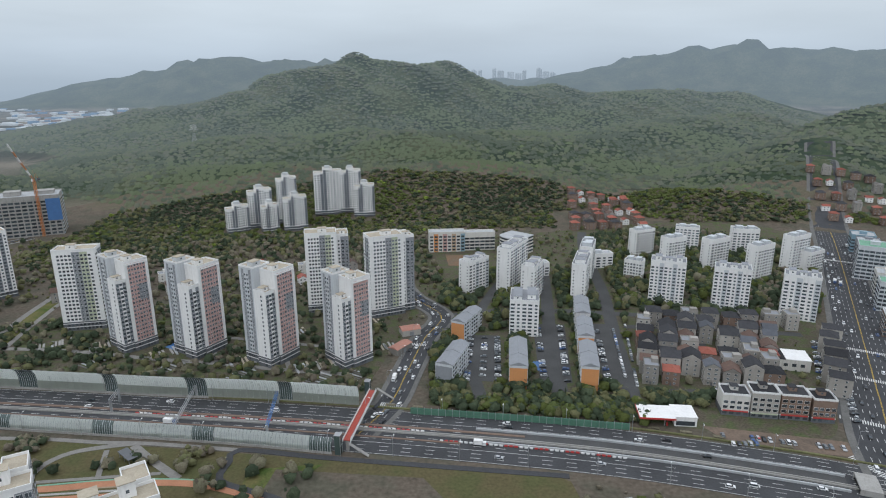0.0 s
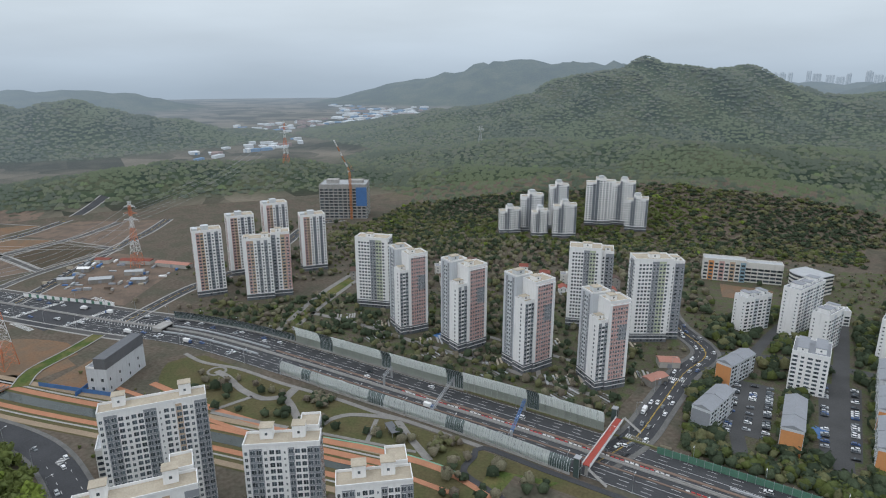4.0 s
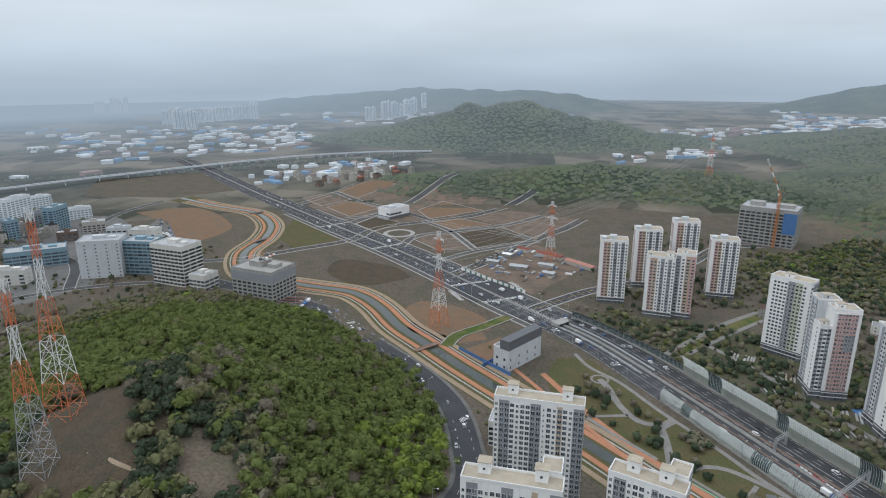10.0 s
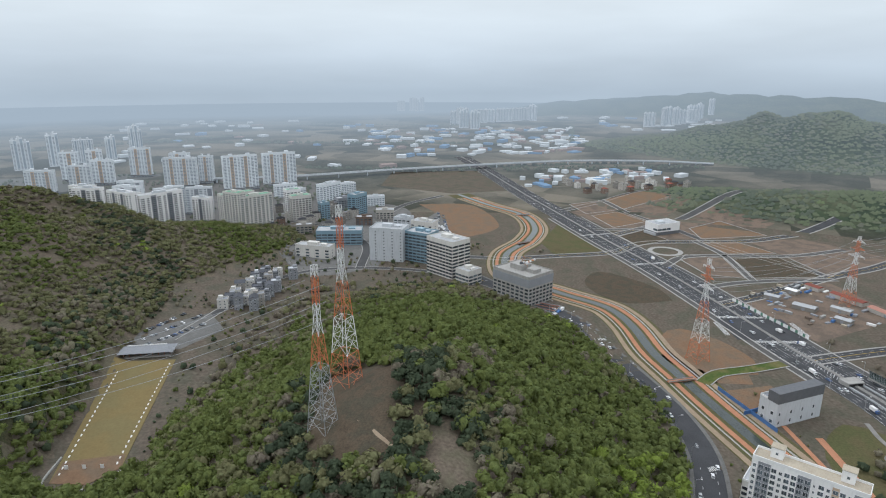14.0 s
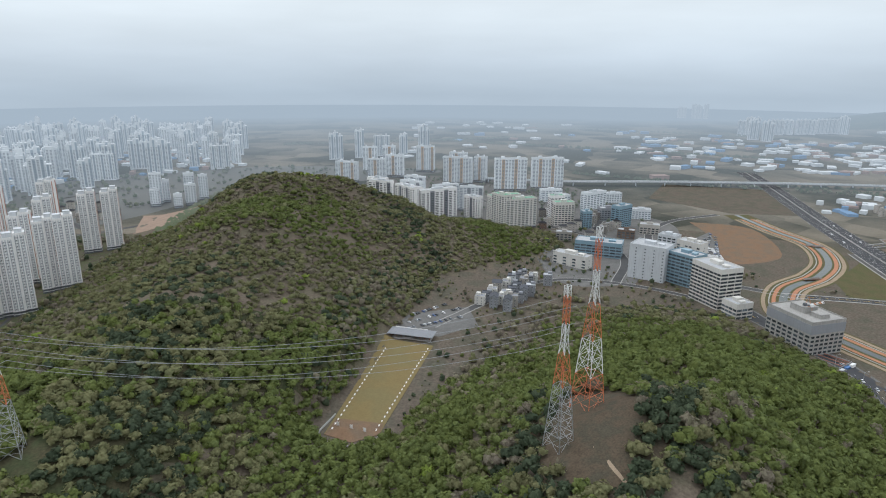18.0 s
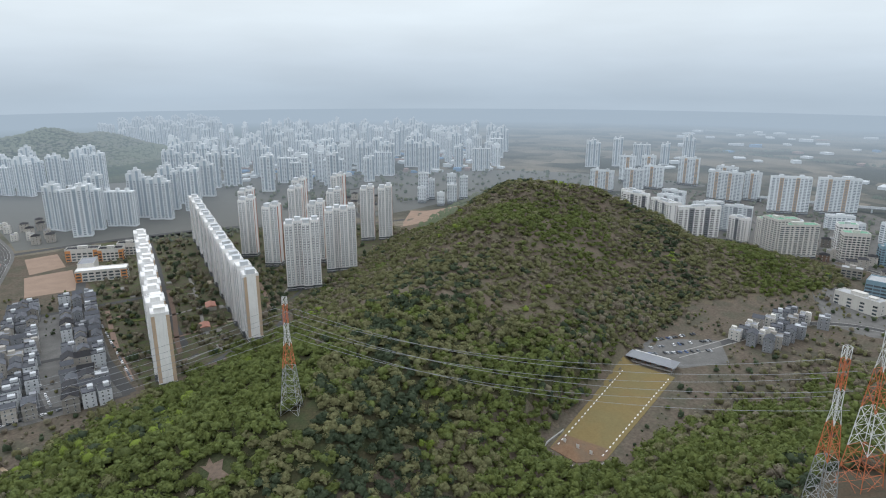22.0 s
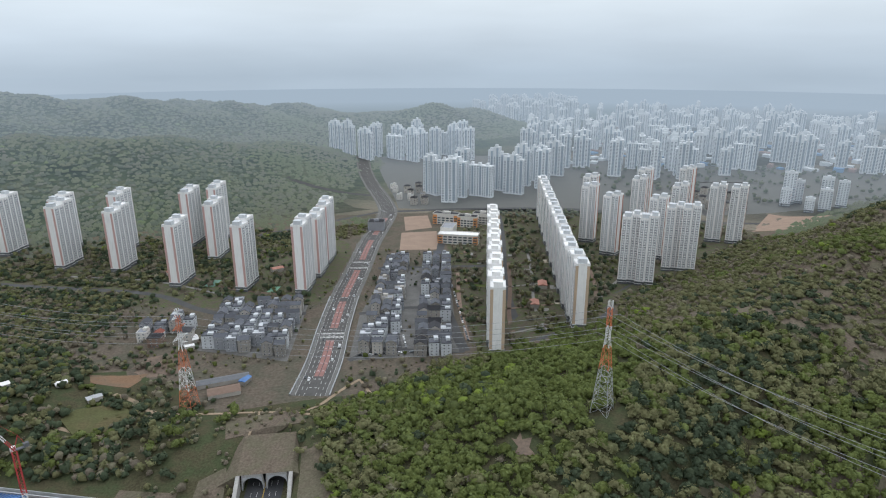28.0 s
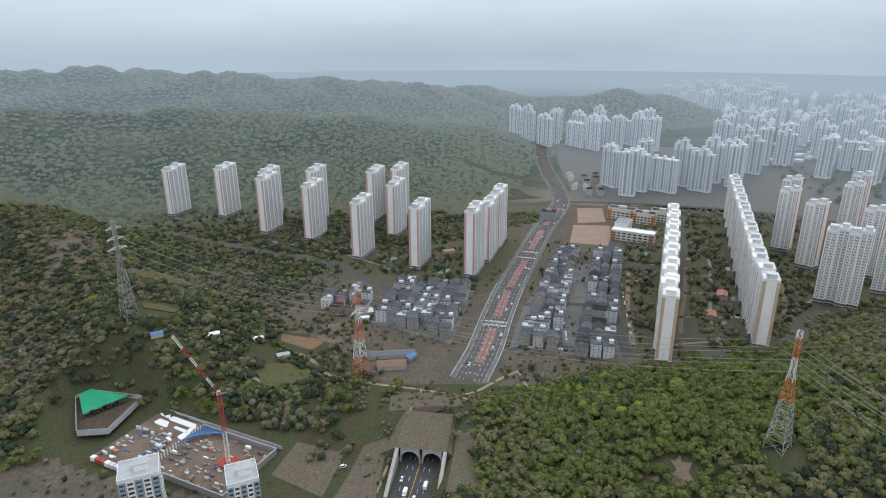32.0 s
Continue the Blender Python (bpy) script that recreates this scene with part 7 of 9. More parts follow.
R = np.concatenate([b for a, b, c in PLANTED])
K = np.concatenate([c for a, b, c in PLANTED])
# planted trees beyond 980 m take the leaf copies with painted haze
out_there = np.hypot(P[:, 0], P[:, 1]) > 980
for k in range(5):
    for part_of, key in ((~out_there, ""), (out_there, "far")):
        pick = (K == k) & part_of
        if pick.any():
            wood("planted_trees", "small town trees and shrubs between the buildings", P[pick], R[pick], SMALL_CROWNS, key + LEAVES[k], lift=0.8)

# ---------------------------------------------------------------- noise barriers along the motorway
def bent_sheet(h, w, lean):
    """A panel whose upper half bends over the road (towards -y)."""
    prof = [(0, 1.2), (0, h * 0.5), (-lean * 0.12, h * 0.66), (-lean * 0.36, h * 0.82), (-lean * 0.68, h * 0.94), (-lean, h)]
    s = Shape()
    for (ya, za), (yb, zb) in zip(prof, prof[1:]):
        s.add([(-w / 2, ya, za), (w / 2, ya, za), (w / 2, yb, zb), (-w / 2, yb, zb), (-w / 2, ya + 0.1, za), (w / 2, ya + 0.1, za), (w / 2, yb + 0.1, zb), (-w / 2, yb + 0.1, zb)],
              [(0, 1, 2, 3), (7, 6, 5, 4), (0, 3, 7, 4), (1, 5, 6, 2)], 0)
    return s


def bent_post(h, lean):
    prof = [(0.05, 0), (0.05, h * 0.5), (0.05 - lean * 0.12, h * 0.66), (0.05 - lean * 0.36, h * 0.82), (0.05 - lean * 0.68, h * 0.94), (0.05 - lean, h + 0.1)]
    s = Shape()
    for (ya, za), (yb, zb) in zip(prof, prof[1:]):
        s.beam((0, ya, za), (0, yb, zb), 0.12)
    return s


def barrier(points, h, lean, flip, dark, step=4.0, label="tall curved frosted noise barrier along the motorway"):
    line = curve(points, 2.0)
    total = np.linalg.norm(np.diff(line, axis=0), axis=1).sum()
    wall = thing("noise_barrier", label, "noise barrier")
    sheet = bent_sheet(h, step - 0.15, lean).mesh("panel", "barrier")
    low = Shape().box(-step / 2 + 0.08, step / 2 - 0.08, -0.08, 0.16, 1.25, h * 0.42).mesh("lower_panel", "barrierlow")
    glazed = bent_sheet(h, step - 0.15, lean).mesh("dark_panel", "barrierdark")
    ribs = bent_post(h, lean)
    for k in (-1, 1):
        q = bent_post(h - 0.1, lean)
        ribs.add([(x + k * step / 3, y, z) for x, y, z in q.v], q.f)
    post = ribs.mesh("post", "pale")
    s = step / 2
    while s < total:
        x, y, a = along(line, s)
        m = pose(x, y, 0.05, 0, 0, a + (180 if flip else 0))
        is_dark = any(lo < s < hi for lo, hi in dark)
        part("panel" if not is_dark else "dark_panel", glazed if is_dark else sheet, None, wall).matrix_basis = m
        part("post", post, None, wall).matrix_basis = m
        if not is_dark:
            part("lower_panel", low, None, wall).matrix_basis = m @ pose(0, -0.16, 0)
        s += step
    part("footing", ribbon(Shape(), line, 0.3, 0.3, 1.35, 1.4), "concrete", wall, "concrete footing")
    return wall


barrier([(-49, 321), (-110, 329), (-163, 333), (-220, 339), (-285, 345.5)], 15, 4, True, [(38, 50), (92, 104), (146, 158), (200, 212)])
barrier([(-285, 346), (-330, 348), (-380, 345), (-405, 341)], 8, 2.5, True, [(0, 140)], label="lower glazed noise barrier along the motorway")
barrier([(-57, 274.5), (-110, 283), (-160, 289), (-215, 295), (-262, 301)], 8, 2.5, False, [(0, 14), (62, 76), (120, 134), (178, 190)])

# green barrier before the slabs
gw = thing("green_barrier", "green louvred noise wall on a grass bank", "noise barrier")
gl = curve([(-19, 312), (40, 304), (98, 295)], 3.0)
gp = Shape().box(-1.95, 1.95, -0.1, 0.1, 0.6, 4.6)
for k in range(8):
    gp.box(-1.9, 1.9, -0.2, -0.1, 0.8 + k * 0.47, 1.05 + k * 0.47)
gp, gpost = gp.mesh("panel", "greenfence"), Shape().box(-0.1, 0.1, -0.15, 0.2, 0, 5).mesh("post", "steel")
for i in range(30):
    x, y, a = along(gl, 2 + i * 4)
    part("panel", gp, None, gw).matrix_basis = pose(x, y, 0, 0, 0, a)
    part("post", gpost, None, gw).matrix_basis = pose(x, y, 0, 0, 0, a) @ pose(2, 0, 0)

# red footbridge with lift towers
bridge = thing("footbridge", "red-decked footbridge with white rails over the motorway", "footbridge", at=pose(-49.5, 277, 0, 0, 0, 81.5))
L = 52.0
part("deck", Shape().box(0, L, -1.9, 1.9, 6.0, 6.4), "redsteel", bridge, "red bridge deck")
for yy in (-2.1, 1.95):
    part("girder", Shape().box(-0.5, L + 0.5, yy, yy + 0.18, 5.5, 7.4), "white", bridge, "white bridge side")
    rail = Shape().box(0, L, yy + 0.02, yy + 0.12, 7.9, 8.0)
    for i in range(27):
        rail.box(i * 2 - 0.03, i * 2 + 0.03, yy + 0.02, yy + 0.12, 7.4, 8.0)
    part("handrail", rail, "steel", bridge)
for xx in (1, L / 2, L - 1):
    part("pier", Shape().box(xx - 0.6, xx + 0.6, -0.8, 0.8, 0, 6), "concrete", bridge)
for xx in (-2.5, L + 2.5):
    lift = part("lift_tower", Shape().box(xx - 1.6, xx + 1.6, 2.2, 5.2, 0, 11), "barrierdark", bridge, "glazed lift tower")
    part("lift_roof", Shape().box(xx - 1.8, xx + 1.8, 2.0, 5.4, 11, 11.3), "steel", lift)
    part("lift_frame", Shape().box(xx - 1.7, xx - 1.5, 2.1, 2.3, 0, 11).box(xx + 1.5, xx + 1.7, 2.1, 2.3, 0, 11).box(xx - 1.7, xx + 1.7, 2.1, 2.25, 5, 5.3), "steel", lift)
    stair = Shape()
    for i in range(24):
        stair.box(xx - 1.0, xx + 1.0, -2.4 - i * 0.42, -1.9 - i * 0.42, 6.2 - i * 0.26, 6.35 - i * 0.26)
    part("stair", stair, "concrete", bridge)

# sign gantries
for x, y, turn, w, c in ((-145, 311, 96, 42, "steel"), (-95, 306, 96, 36, "blue"), (-190, 321, 96, 12, "steel")):
    gan = thing("gantry", "steel road gantry across the motorway", "gantry", at=pose(x, y, 0, 0, 0, turn))
    beam = Shape()
    for zz in (7.0, 8.4):
        for yy in (-0.6, 0.6):
            beam.beam((-w / 2, yy, zz), (w / 2, yy, zz), 0.16)
    for i in range(int(w / 2)):
        beam.beam((-w / 2 + i * 2, -0.6, 7.0 + 1.4 * (i % 2)), (-w / 2 + i * 2 + 2, -0.6, 8.4 - 1.4 * (i % 2)), 0.08)
        beam.beam((-w / 2 + i * 2, 0.6, 7.0), (-w / 2 + i * 2, -0.6, 8.4), 0.08)
    part("truss", beam, c, gan)
    for xx in (-w / 2, w / 2):
        part("leg", Shape().box(xx - 0.25, xx + 0.25, -0.7, 0.7, 0, 8.5), "steel", gan)

# red and white water-filled blocks on the carriageway
blk = {c: Shape().box(-0.9, 0.9, -0.25, 0.25, 0.13, 0.95).mesh("barrier_block", c) for c in ("red", "frame")}
for s0, s1, off in ((355, 520, 1.9), (250, 345, 9.2)):
    s, i = s0, 0
    while s < s1:
        x, y, a = along(MOTORWAY, s, off - 4)
        ob = new("barrier_block", blk["red" if (i // 3) % 2 else "frame"])
        ob.matrix_basis = pose(x, y, 0, 0, 0, a)
        tagged(ob, "plastic road block on the motorway", "road block", "road blocks")
        s, i = s + 2.6, i + 1

# ---------------------------------------------------------------- street lamps
lamp_mesh = Shape().beam((0, 0, 0), (0, 0, 10), 0.12, sides=6).beam((0, 0, 10), (2.4, 0, 10.6), 0.08)
lamp_head = Shape().box(2.2, 3.2, -0.2, 0.2, 10.5, 10.7).mesh("lamp_head", "frame")
lamp_mesh = lamp_mesh.mesh("pole", "steel")


def street_lamps(line, s0, s1, gap, off):
    s = s0
    while s < s1:
        x, y, a = along(line, s, off)
        ob = tagged(new("street_lamp", lamp_mesh), "slim grey street lamp at the roadside", "street lamp", "street lamps")
        ob.matrix_basis = pose(x, y, ground_z(x, y), 0, 0, a + (-90 if off > 0 else 90))
        part("lamp_head", lamp_head, None, ob)
        s += gap


street_lamps(MOTORWAY, 60, 900, 34, 21.4)
street_lamps(MOTORWAY, 75, 900, 34, -21.4)
street_lamps(HILLROAD, 20, 460, 36, 9.2)
street_lamps(REDWAY, 10, 560, 40, 12.4)
street_lamps(CROSS, 80, 600, 40, 18)
street_lamps(STREET, 20, 280, 36, 8)

# ---------------------------------------------------------------- vehicles
for c, rgb in (("car_white", (0.75, 0.75, 0.75)), ("car_black", (0.02, 0.02, 0.023)), ("car_grey", (0.16, 0.17, 0.18)), ("car_silver", (0.45, 0.46, 0.47)), ("car_red", (0.35, 0.03, 0.03)), ("car_blue", (0.05, 0.10, 0.25)), ("truck_orange", (0.5, 0.18, 0.04))):
    M[c] = mat(c + "_paint", rgb, 0.3, vary=0.05)
wheel_mesh = Shape().beam((0, -0.1, 0), (0, 0.1, 0), 0.33, sides=10).mesh("wheel", "rubber_and_dark")


def car_proto(paint, l=4.5, w=1.8, tall=1.45, van=False, plain=False):
    """A car; plain ones, for far yards, are one mesh."""
    k, hh = l / 2, w / 2
    side = [(-k, 0.35), (-k + 0.1, 0.85), (k - 1.1 if not van else k - 0.5, 0.9), (k - 0.1, 0.75), (k, 0.4)]
    body = Shape().add([(x, -hh, z) for x, z in side] + [(x, hh, z) for x, z in side] + [(k - 0.05, -hh, 0.25), (-k + 0.05, -hh, 0.25), (k - 0.05, hh, 0.25), (-k + 0.05, hh, 0.25)],
                       [(11, 0, 1, 2, 3, 4, 10), (12, 9, 8, 7, 6, 5, 13), (0, 5, 6, 1), (1, 6, 7, 2), (2, 7, 8, 3), (3, 8, 9, 4), (4, 9, 12, 10), (10, 12, 13, 11), (11, 13, 5, 0)])
    a, b = (-k + 0.15, k - 1.2) if not van else (-k + 0.1, k - 0.6)
    body.box(a + .42, b - .72, -hh + .2, hh - .2, tall - .07, tall)
    cab = Shape().add([(a, -hh + .06, .85), (b, -hh + .06, .88), (b, hh - .06, .88), (a, hh - .06, .85), (a + .45, -hh + .22, tall - .06), (b - .75, -hh + .22, tall - .06), (b - .75, hh - .22, tall - .06), (a + .45, hh - .22, tall - .06)],
                      [(4, 5, 6, 7), (0, 1, 5, 4), (1, 2, 6, 5), (2, 3, 7, 6), (3, 0, 4, 7)])
    if plain:
        body.add(cab.v, cab.f, 1)
    ob = thing("car", "%s car on the asphalt" % paint.split("_")[1], "car", body, (paint, "glass") if plain else paint, at=pose(0, 0, -200), group="cars")
    if plain:
        return ob
    part("window_band", cab, "glass", ob, "dark car windows")
    for x in (-k + 0.8, k - 0.85):
        for y in (-hh + 0.08, hh - 0.08):
            part("wheel", wheel_mesh, None, ob).matrix_basis = pose(x, y, 0.33)
    return ob


def truck_proto(paint, l, box):
    ob = thing("truck", "light truck with %s load box" % ("white" if box == "white" else "open grey"), "truck", at=pose(0, 0, -200), group="cars")
    part("cab", Shape().box(l / 2 - 1.7, l / 2, -1, 1, 0.5, 2.2), paint, ob)
    part("windscreen", Shape().box(l / 2 - 0.02, l / 2 + 0.03, -0.9, 0.9, 1.3, 2.0), "glass", ob)
    part("load_box", Shape().box(-l / 2, l / 2 - 1.9, -1.1, 1.1, 0.8, 3.2 if box == "white" else 1.5), box, ob)
    part("chassis", Shape().box(-l / 2, l / 2 - 0.2, -0.5, 0.5, 0.4, 0.8), "rubber_and_dark", ob)
    for x in (-l / 2 + 1.2, l / 2 - 1.0):
        for y in (-0.9, 0.9):
            part("wheel", wheel_mesh, None, ob).matrix_basis = pose(x, y, 0.35)
    return ob


CARS = [car_proto("car_white"), car_proto("car_black"), car_proto("car_grey"), car_proto("car_white", 4.7, 1.9, 1.75, True), car_proto("car_silver"), car_proto("car_red", 3.7, 1.6, 1.5), car_proto("car_blue", 4.4), truck_proto("car_white", 6.5, "white"), truck_proto("car_blue", 7.0, "white"), truck_proto("car_white", 5.5, "steel")]
CARS += [car_proto(c, plain=True) for c in ("car_white", "car_black", "car_grey", "car_silver", "car_blue")]
PLAIN = {0: 10, 1: 11, 2: 12, 3: 10, 4: 13, 5: 12, 6: 14}
placed, far_cars = set(), []
crnd = random.Random(11)


def put_car(k, x, y, turn, z=0.15):
    m = pose(x, y, ground_z(x, y) + z, 0, 0, turn)
    if math.hypot(x, y) > 340:
        k = PLAIN.get(k, k)
    if k in PLAIN.values():
        far_cars.append((k, m))
        return None
    if k in placed:
        return again(CARS[k], m)
    placed.add(k)
    CARS[k].matrix_basis = m
    return CARS[k]


def traffic(line, offs, s0, s1, gap, trucks=0.08):
    for off in offs:
        s = s0 + crnd.uniform(0, gap)
        while s < s1:
            x, y, a = along(line, s, off)
            k = crnd.choice((7, 8, 9)) if crnd.random() < trucks else crnd.choice((0, 0, 0, 1, 2, 3, 4, 6, 1))
            put_car(k, x, y, a + (180 if off > 0 else 0))
            s += crnd.uniform(0.5, 1.5) * gap


traffic(MOTORWAY, (-16, -12.5, -6, 6, 12.5, 16), 60, 620, 120)
traffic(MOTORWAY, (-16, -12.5, 12.5, 16), 640, 900, 30)
traffic(MOTORWAY, (-12, 12), 900, 1500, 50)
traffic(CROSS, (-14, -10, -6, 6, 10, 14), 60, 520, 34, 0.1)
traffic(STREET, (-5.6, -2, 2, 5.6), 15, 280, 26, 0.04)
traffic(HILLROAD, (-6, -2, 2, 6), 30, 440, 85)
traffic(REDWAY, (-9.8, -6.3, 6.3, 9.8), 10, 600, 90)
traffic(SOUTH, (-8, -3, 3, 8), 10, 140, 34)


def parked(x0, y0, x1, y1, gap, turn, fill=0.58):
    n = int(math.hypot(x1 - x0, y1 - y0) / gap)
    for i in range(n):
        if crnd.random() < fill:
            u = i / max(1, n)
            put_car(crnd.choice((0, 1, 2, 3, 1, 2, 4, 6)), x0 + (x1 - x0) * u, y0 + (y1 - y0) * u, turn + crnd.choice((0, 180)))


for row in ((14, 352, 20, 418, 2.7, 0), (24, 352, 30, 418, 2.7, 0), (34, 352, 39, 418, 2.7, 0), (63, 352, 71, 438, 2.7, 0), (77, 350, 88, 438, 2.7, 0), (103, 352, 115, 438, 2.7, 0), (119, 345, 138, 440, 2.8, 80), (113, 345, 128, 440, 6, 80), (165, 340, 185, 430, 7, 75), (226, 300, 250, 352, 2.8, 0), (236, 352, 264, 408, 3, -28),
            (148, 290, 210, 276, 2.8, 80), (-44, -494, -130, -484, 5, 5), (-150, -500, -180, -690, 5.5, 80), (-92, -500, -108, -690, 7, 80), (-480, -228, -540, -180, 2.8, 60), (-500, -228, -555, -195, 2.8, 60), (-520, -232, -560, -212, 2.8, 60),
            (-822, 48, -905, 52, 3.2, 90), (-830, 40, -930, 30, 3.2, 90), (-900, 40, -990, 46, 3.4, 90), (-905, 30, -960, 40, 3.4, 90), (-860, 53, -980, 52, 3.4, 90), (-575, 330, -630, 440, 9, 10), (-600, 118, -650, 90, 4, 60), (220, -350, 150, -320, 7, 20), (60, -320, 110, -345, 9, 30)):
    parked(*row)
joined = Shape()
for k, m in far_cars:                                   # the many small cars of far roads and yards
    me = CARS[k].data
    for poly in me.polygons:
        joined.add([m @ me.vertices[i].co for i in poly.vertices], [tuple(range(len(poly.vertices)))], (k - 10) if poly.material_index == 0 else 5)
cars_far = new("far_traffic", joined.mesh("far_traffic", "car_white", "car_black", "car_grey", "car_silver", "car_blue", "glass"))
tagged(cars_far, "many small cars on far roads and yards", "cars", kind="stuff")
for i, p in enumerate(CARS):
    if i not in placed:
        p.matrix_basis = pose(150 + 3 * (i % 10), 286 - 4 * (i // 10), 0.15, 0, 0, 80)

# ---------------------------------------------------------------- pylons, cables, cranes
def pylon(x, y, h, turn, painted=True, arms=True, base=9.0, dark_foot=False, label="red and white lattice pylon"):
    ob = thing("pylon", label, "pylon", at=pose(x, y, ground_z(x, y) - 0.3, 0, 0, turn), group="pylons")
    n = 11
    zs = [h * (1 - (1 - i / n) ** 1.15) for i in range(n + 1)]

    def wide(z):
        return max(1.1, base * (1 - z / h * 1.35) * 0.5 + 0.9) if z < h * 0.66 else 1.1

    for i in range(n):
        za, zb = zs[i], zs[i + 1]
        a, b = wide(za), wide(zb)
        s = Shape()
        t = 0.19 if i < 5 else 0.15
        ca = [(-a, -a, za), (a, -a, za), (a, a, za), (-a, a, za)]
        cb = [(-b, -b, zb), (b, -b, zb), (b, b, zb), (-b, b, zb)]
        for p, q in zip(ca, cb):
            s.beam(p, q, t)
        for j in range(4):
            s.beam(ca[j], cb[(j + 1) % 4], t * 0.55).beam(ca[(j + 1) % 4], cb[j], t * 0.55).beam(cb[j], cb[(j + 1) % 4], t * 0.55)
            if i < 5:
                mid = [(u + v) / 2 for u, v in zip(ca[j], cb[j])]
                mid2 = [(u + v) / 2 for u, v in zip(ca[(j + 1) % 4], cb[(j + 1) % 4])]
                s.beam(mid, mid2, t * 0.45)
        part("lattice_section", s, ("steel" if dark_foot and i < 4 else ("pylonred", "pylonwhite")[(i // 2) % 2]) if painted else "steel", ob)
    if arms:
        for k, z in enumerate((h * 0.72, h * 0.82, h * 0.92)):
            r = (8.0, 7.0, 6.0)[k]
            for sgn in (-1, 1):
                s = Shape()
                for yy in (-1, 1):
                    s.beam((sgn * 1.0, yy, z), (sgn * r, 0, z + 0.3), 0.16).beam((sgn * 1.0, yy, z + 2.2), (sgn * r, 0, z + 0.4), 0.14)
                    s.beam((sgn * 3.4, yy * 0.6, z + 0.1), (sgn * 2.2, yy * 0.8, z + 1.7), 0.1)
                arm = part("crossarm", s, "pylonwhite" if k != 1 or not painted else "pylonred", ob)
                part("insulator", Shape().beam((sgn * r, 0, z + 0.3), (sgn * r, 0, z - 1.8), 0.12, sides=6), "pylonwhite", arm)
    return ob


PYLONS = [(-555, 430, 70, 20, True), (-442, 227, 85, 15, True), (-299, -35, 159 - ground_z(-299, -35), 60, True), (-259, -42, 141 - ground_z(-259, -42), 60, True), (-167.5, -285.5, 122 - ground_z(-167.5, -285.5), 130, True), (271, -450, 83, 60, False), (83, -441, 80, 60, True), (-725, 891, 74, 20, True), (-552, 1394, 40, 20, False)]
for i, (x, y, h, r, c) in enumerate(PYLONS):
    pylon(x, y, h, r, c, arms=i not in (2, 3, 4), base=11 if i in (1, 2) else 8.5, dark_foot=i in (3, 4), label="red and white lattice power pylon" if c else "grey lattice power pylon afar")


def cable(a, b, sag, r=0.09):
    s, n = Shape(), 22
    p = [(a[0] + (b[0] - a[0]) * t, a[1] + (b[1] - a[1]) * t, a[2] + (b[2] - a[2]) * t - 4 * sag * t * (1 - t)) for t in np.linspace(0, 1, n)]
    side = Vector((b[1] - a[1], a[0] - b[0], 0)).normalized() * r
    for u in p:                                       # one tube from end to end
        u = Vector(u)
        s.v += [tuple(u + side), tuple(u - side), tuple(u + Vector((0, 0, 1.6 * r)))]
    for k in range(n - 1):
        s.f += [(3 * k + i, 3 * k + (i + 1) % 3, 3 * k + 3 + (i + 1) % 3, 3 * k + 3 + i) for i in range(3)]
    s.f += [(2, 1, 0), (3 * n - 3, 3 * n - 2, 3 * n - 1)]
    s.m = [0] * len(s.f)
    tagged(new("power_cable", s.mesh("power_cable", "wire")), "thin power cable between the pylons", "cable", "power cables")


def tip(i, level, side):
    x, y, h, r, c = PYLONS[i]
    o = 5.5 * side
    return (x + o * math.cos(radians(r)), y + o * math.sin(radians(r)), ground_z(x, y) + h * level)


for i, j, sag in ((3, 4, 14), (4, 6, 12), (6, 5, 10), (0, 1, 9), (0, 7, 14)):
    for level in (0.7, 0.8, 0.9):
        for side in (-1, 1):
            cable(tip(i, level, side), tip(j, level, side), sag)


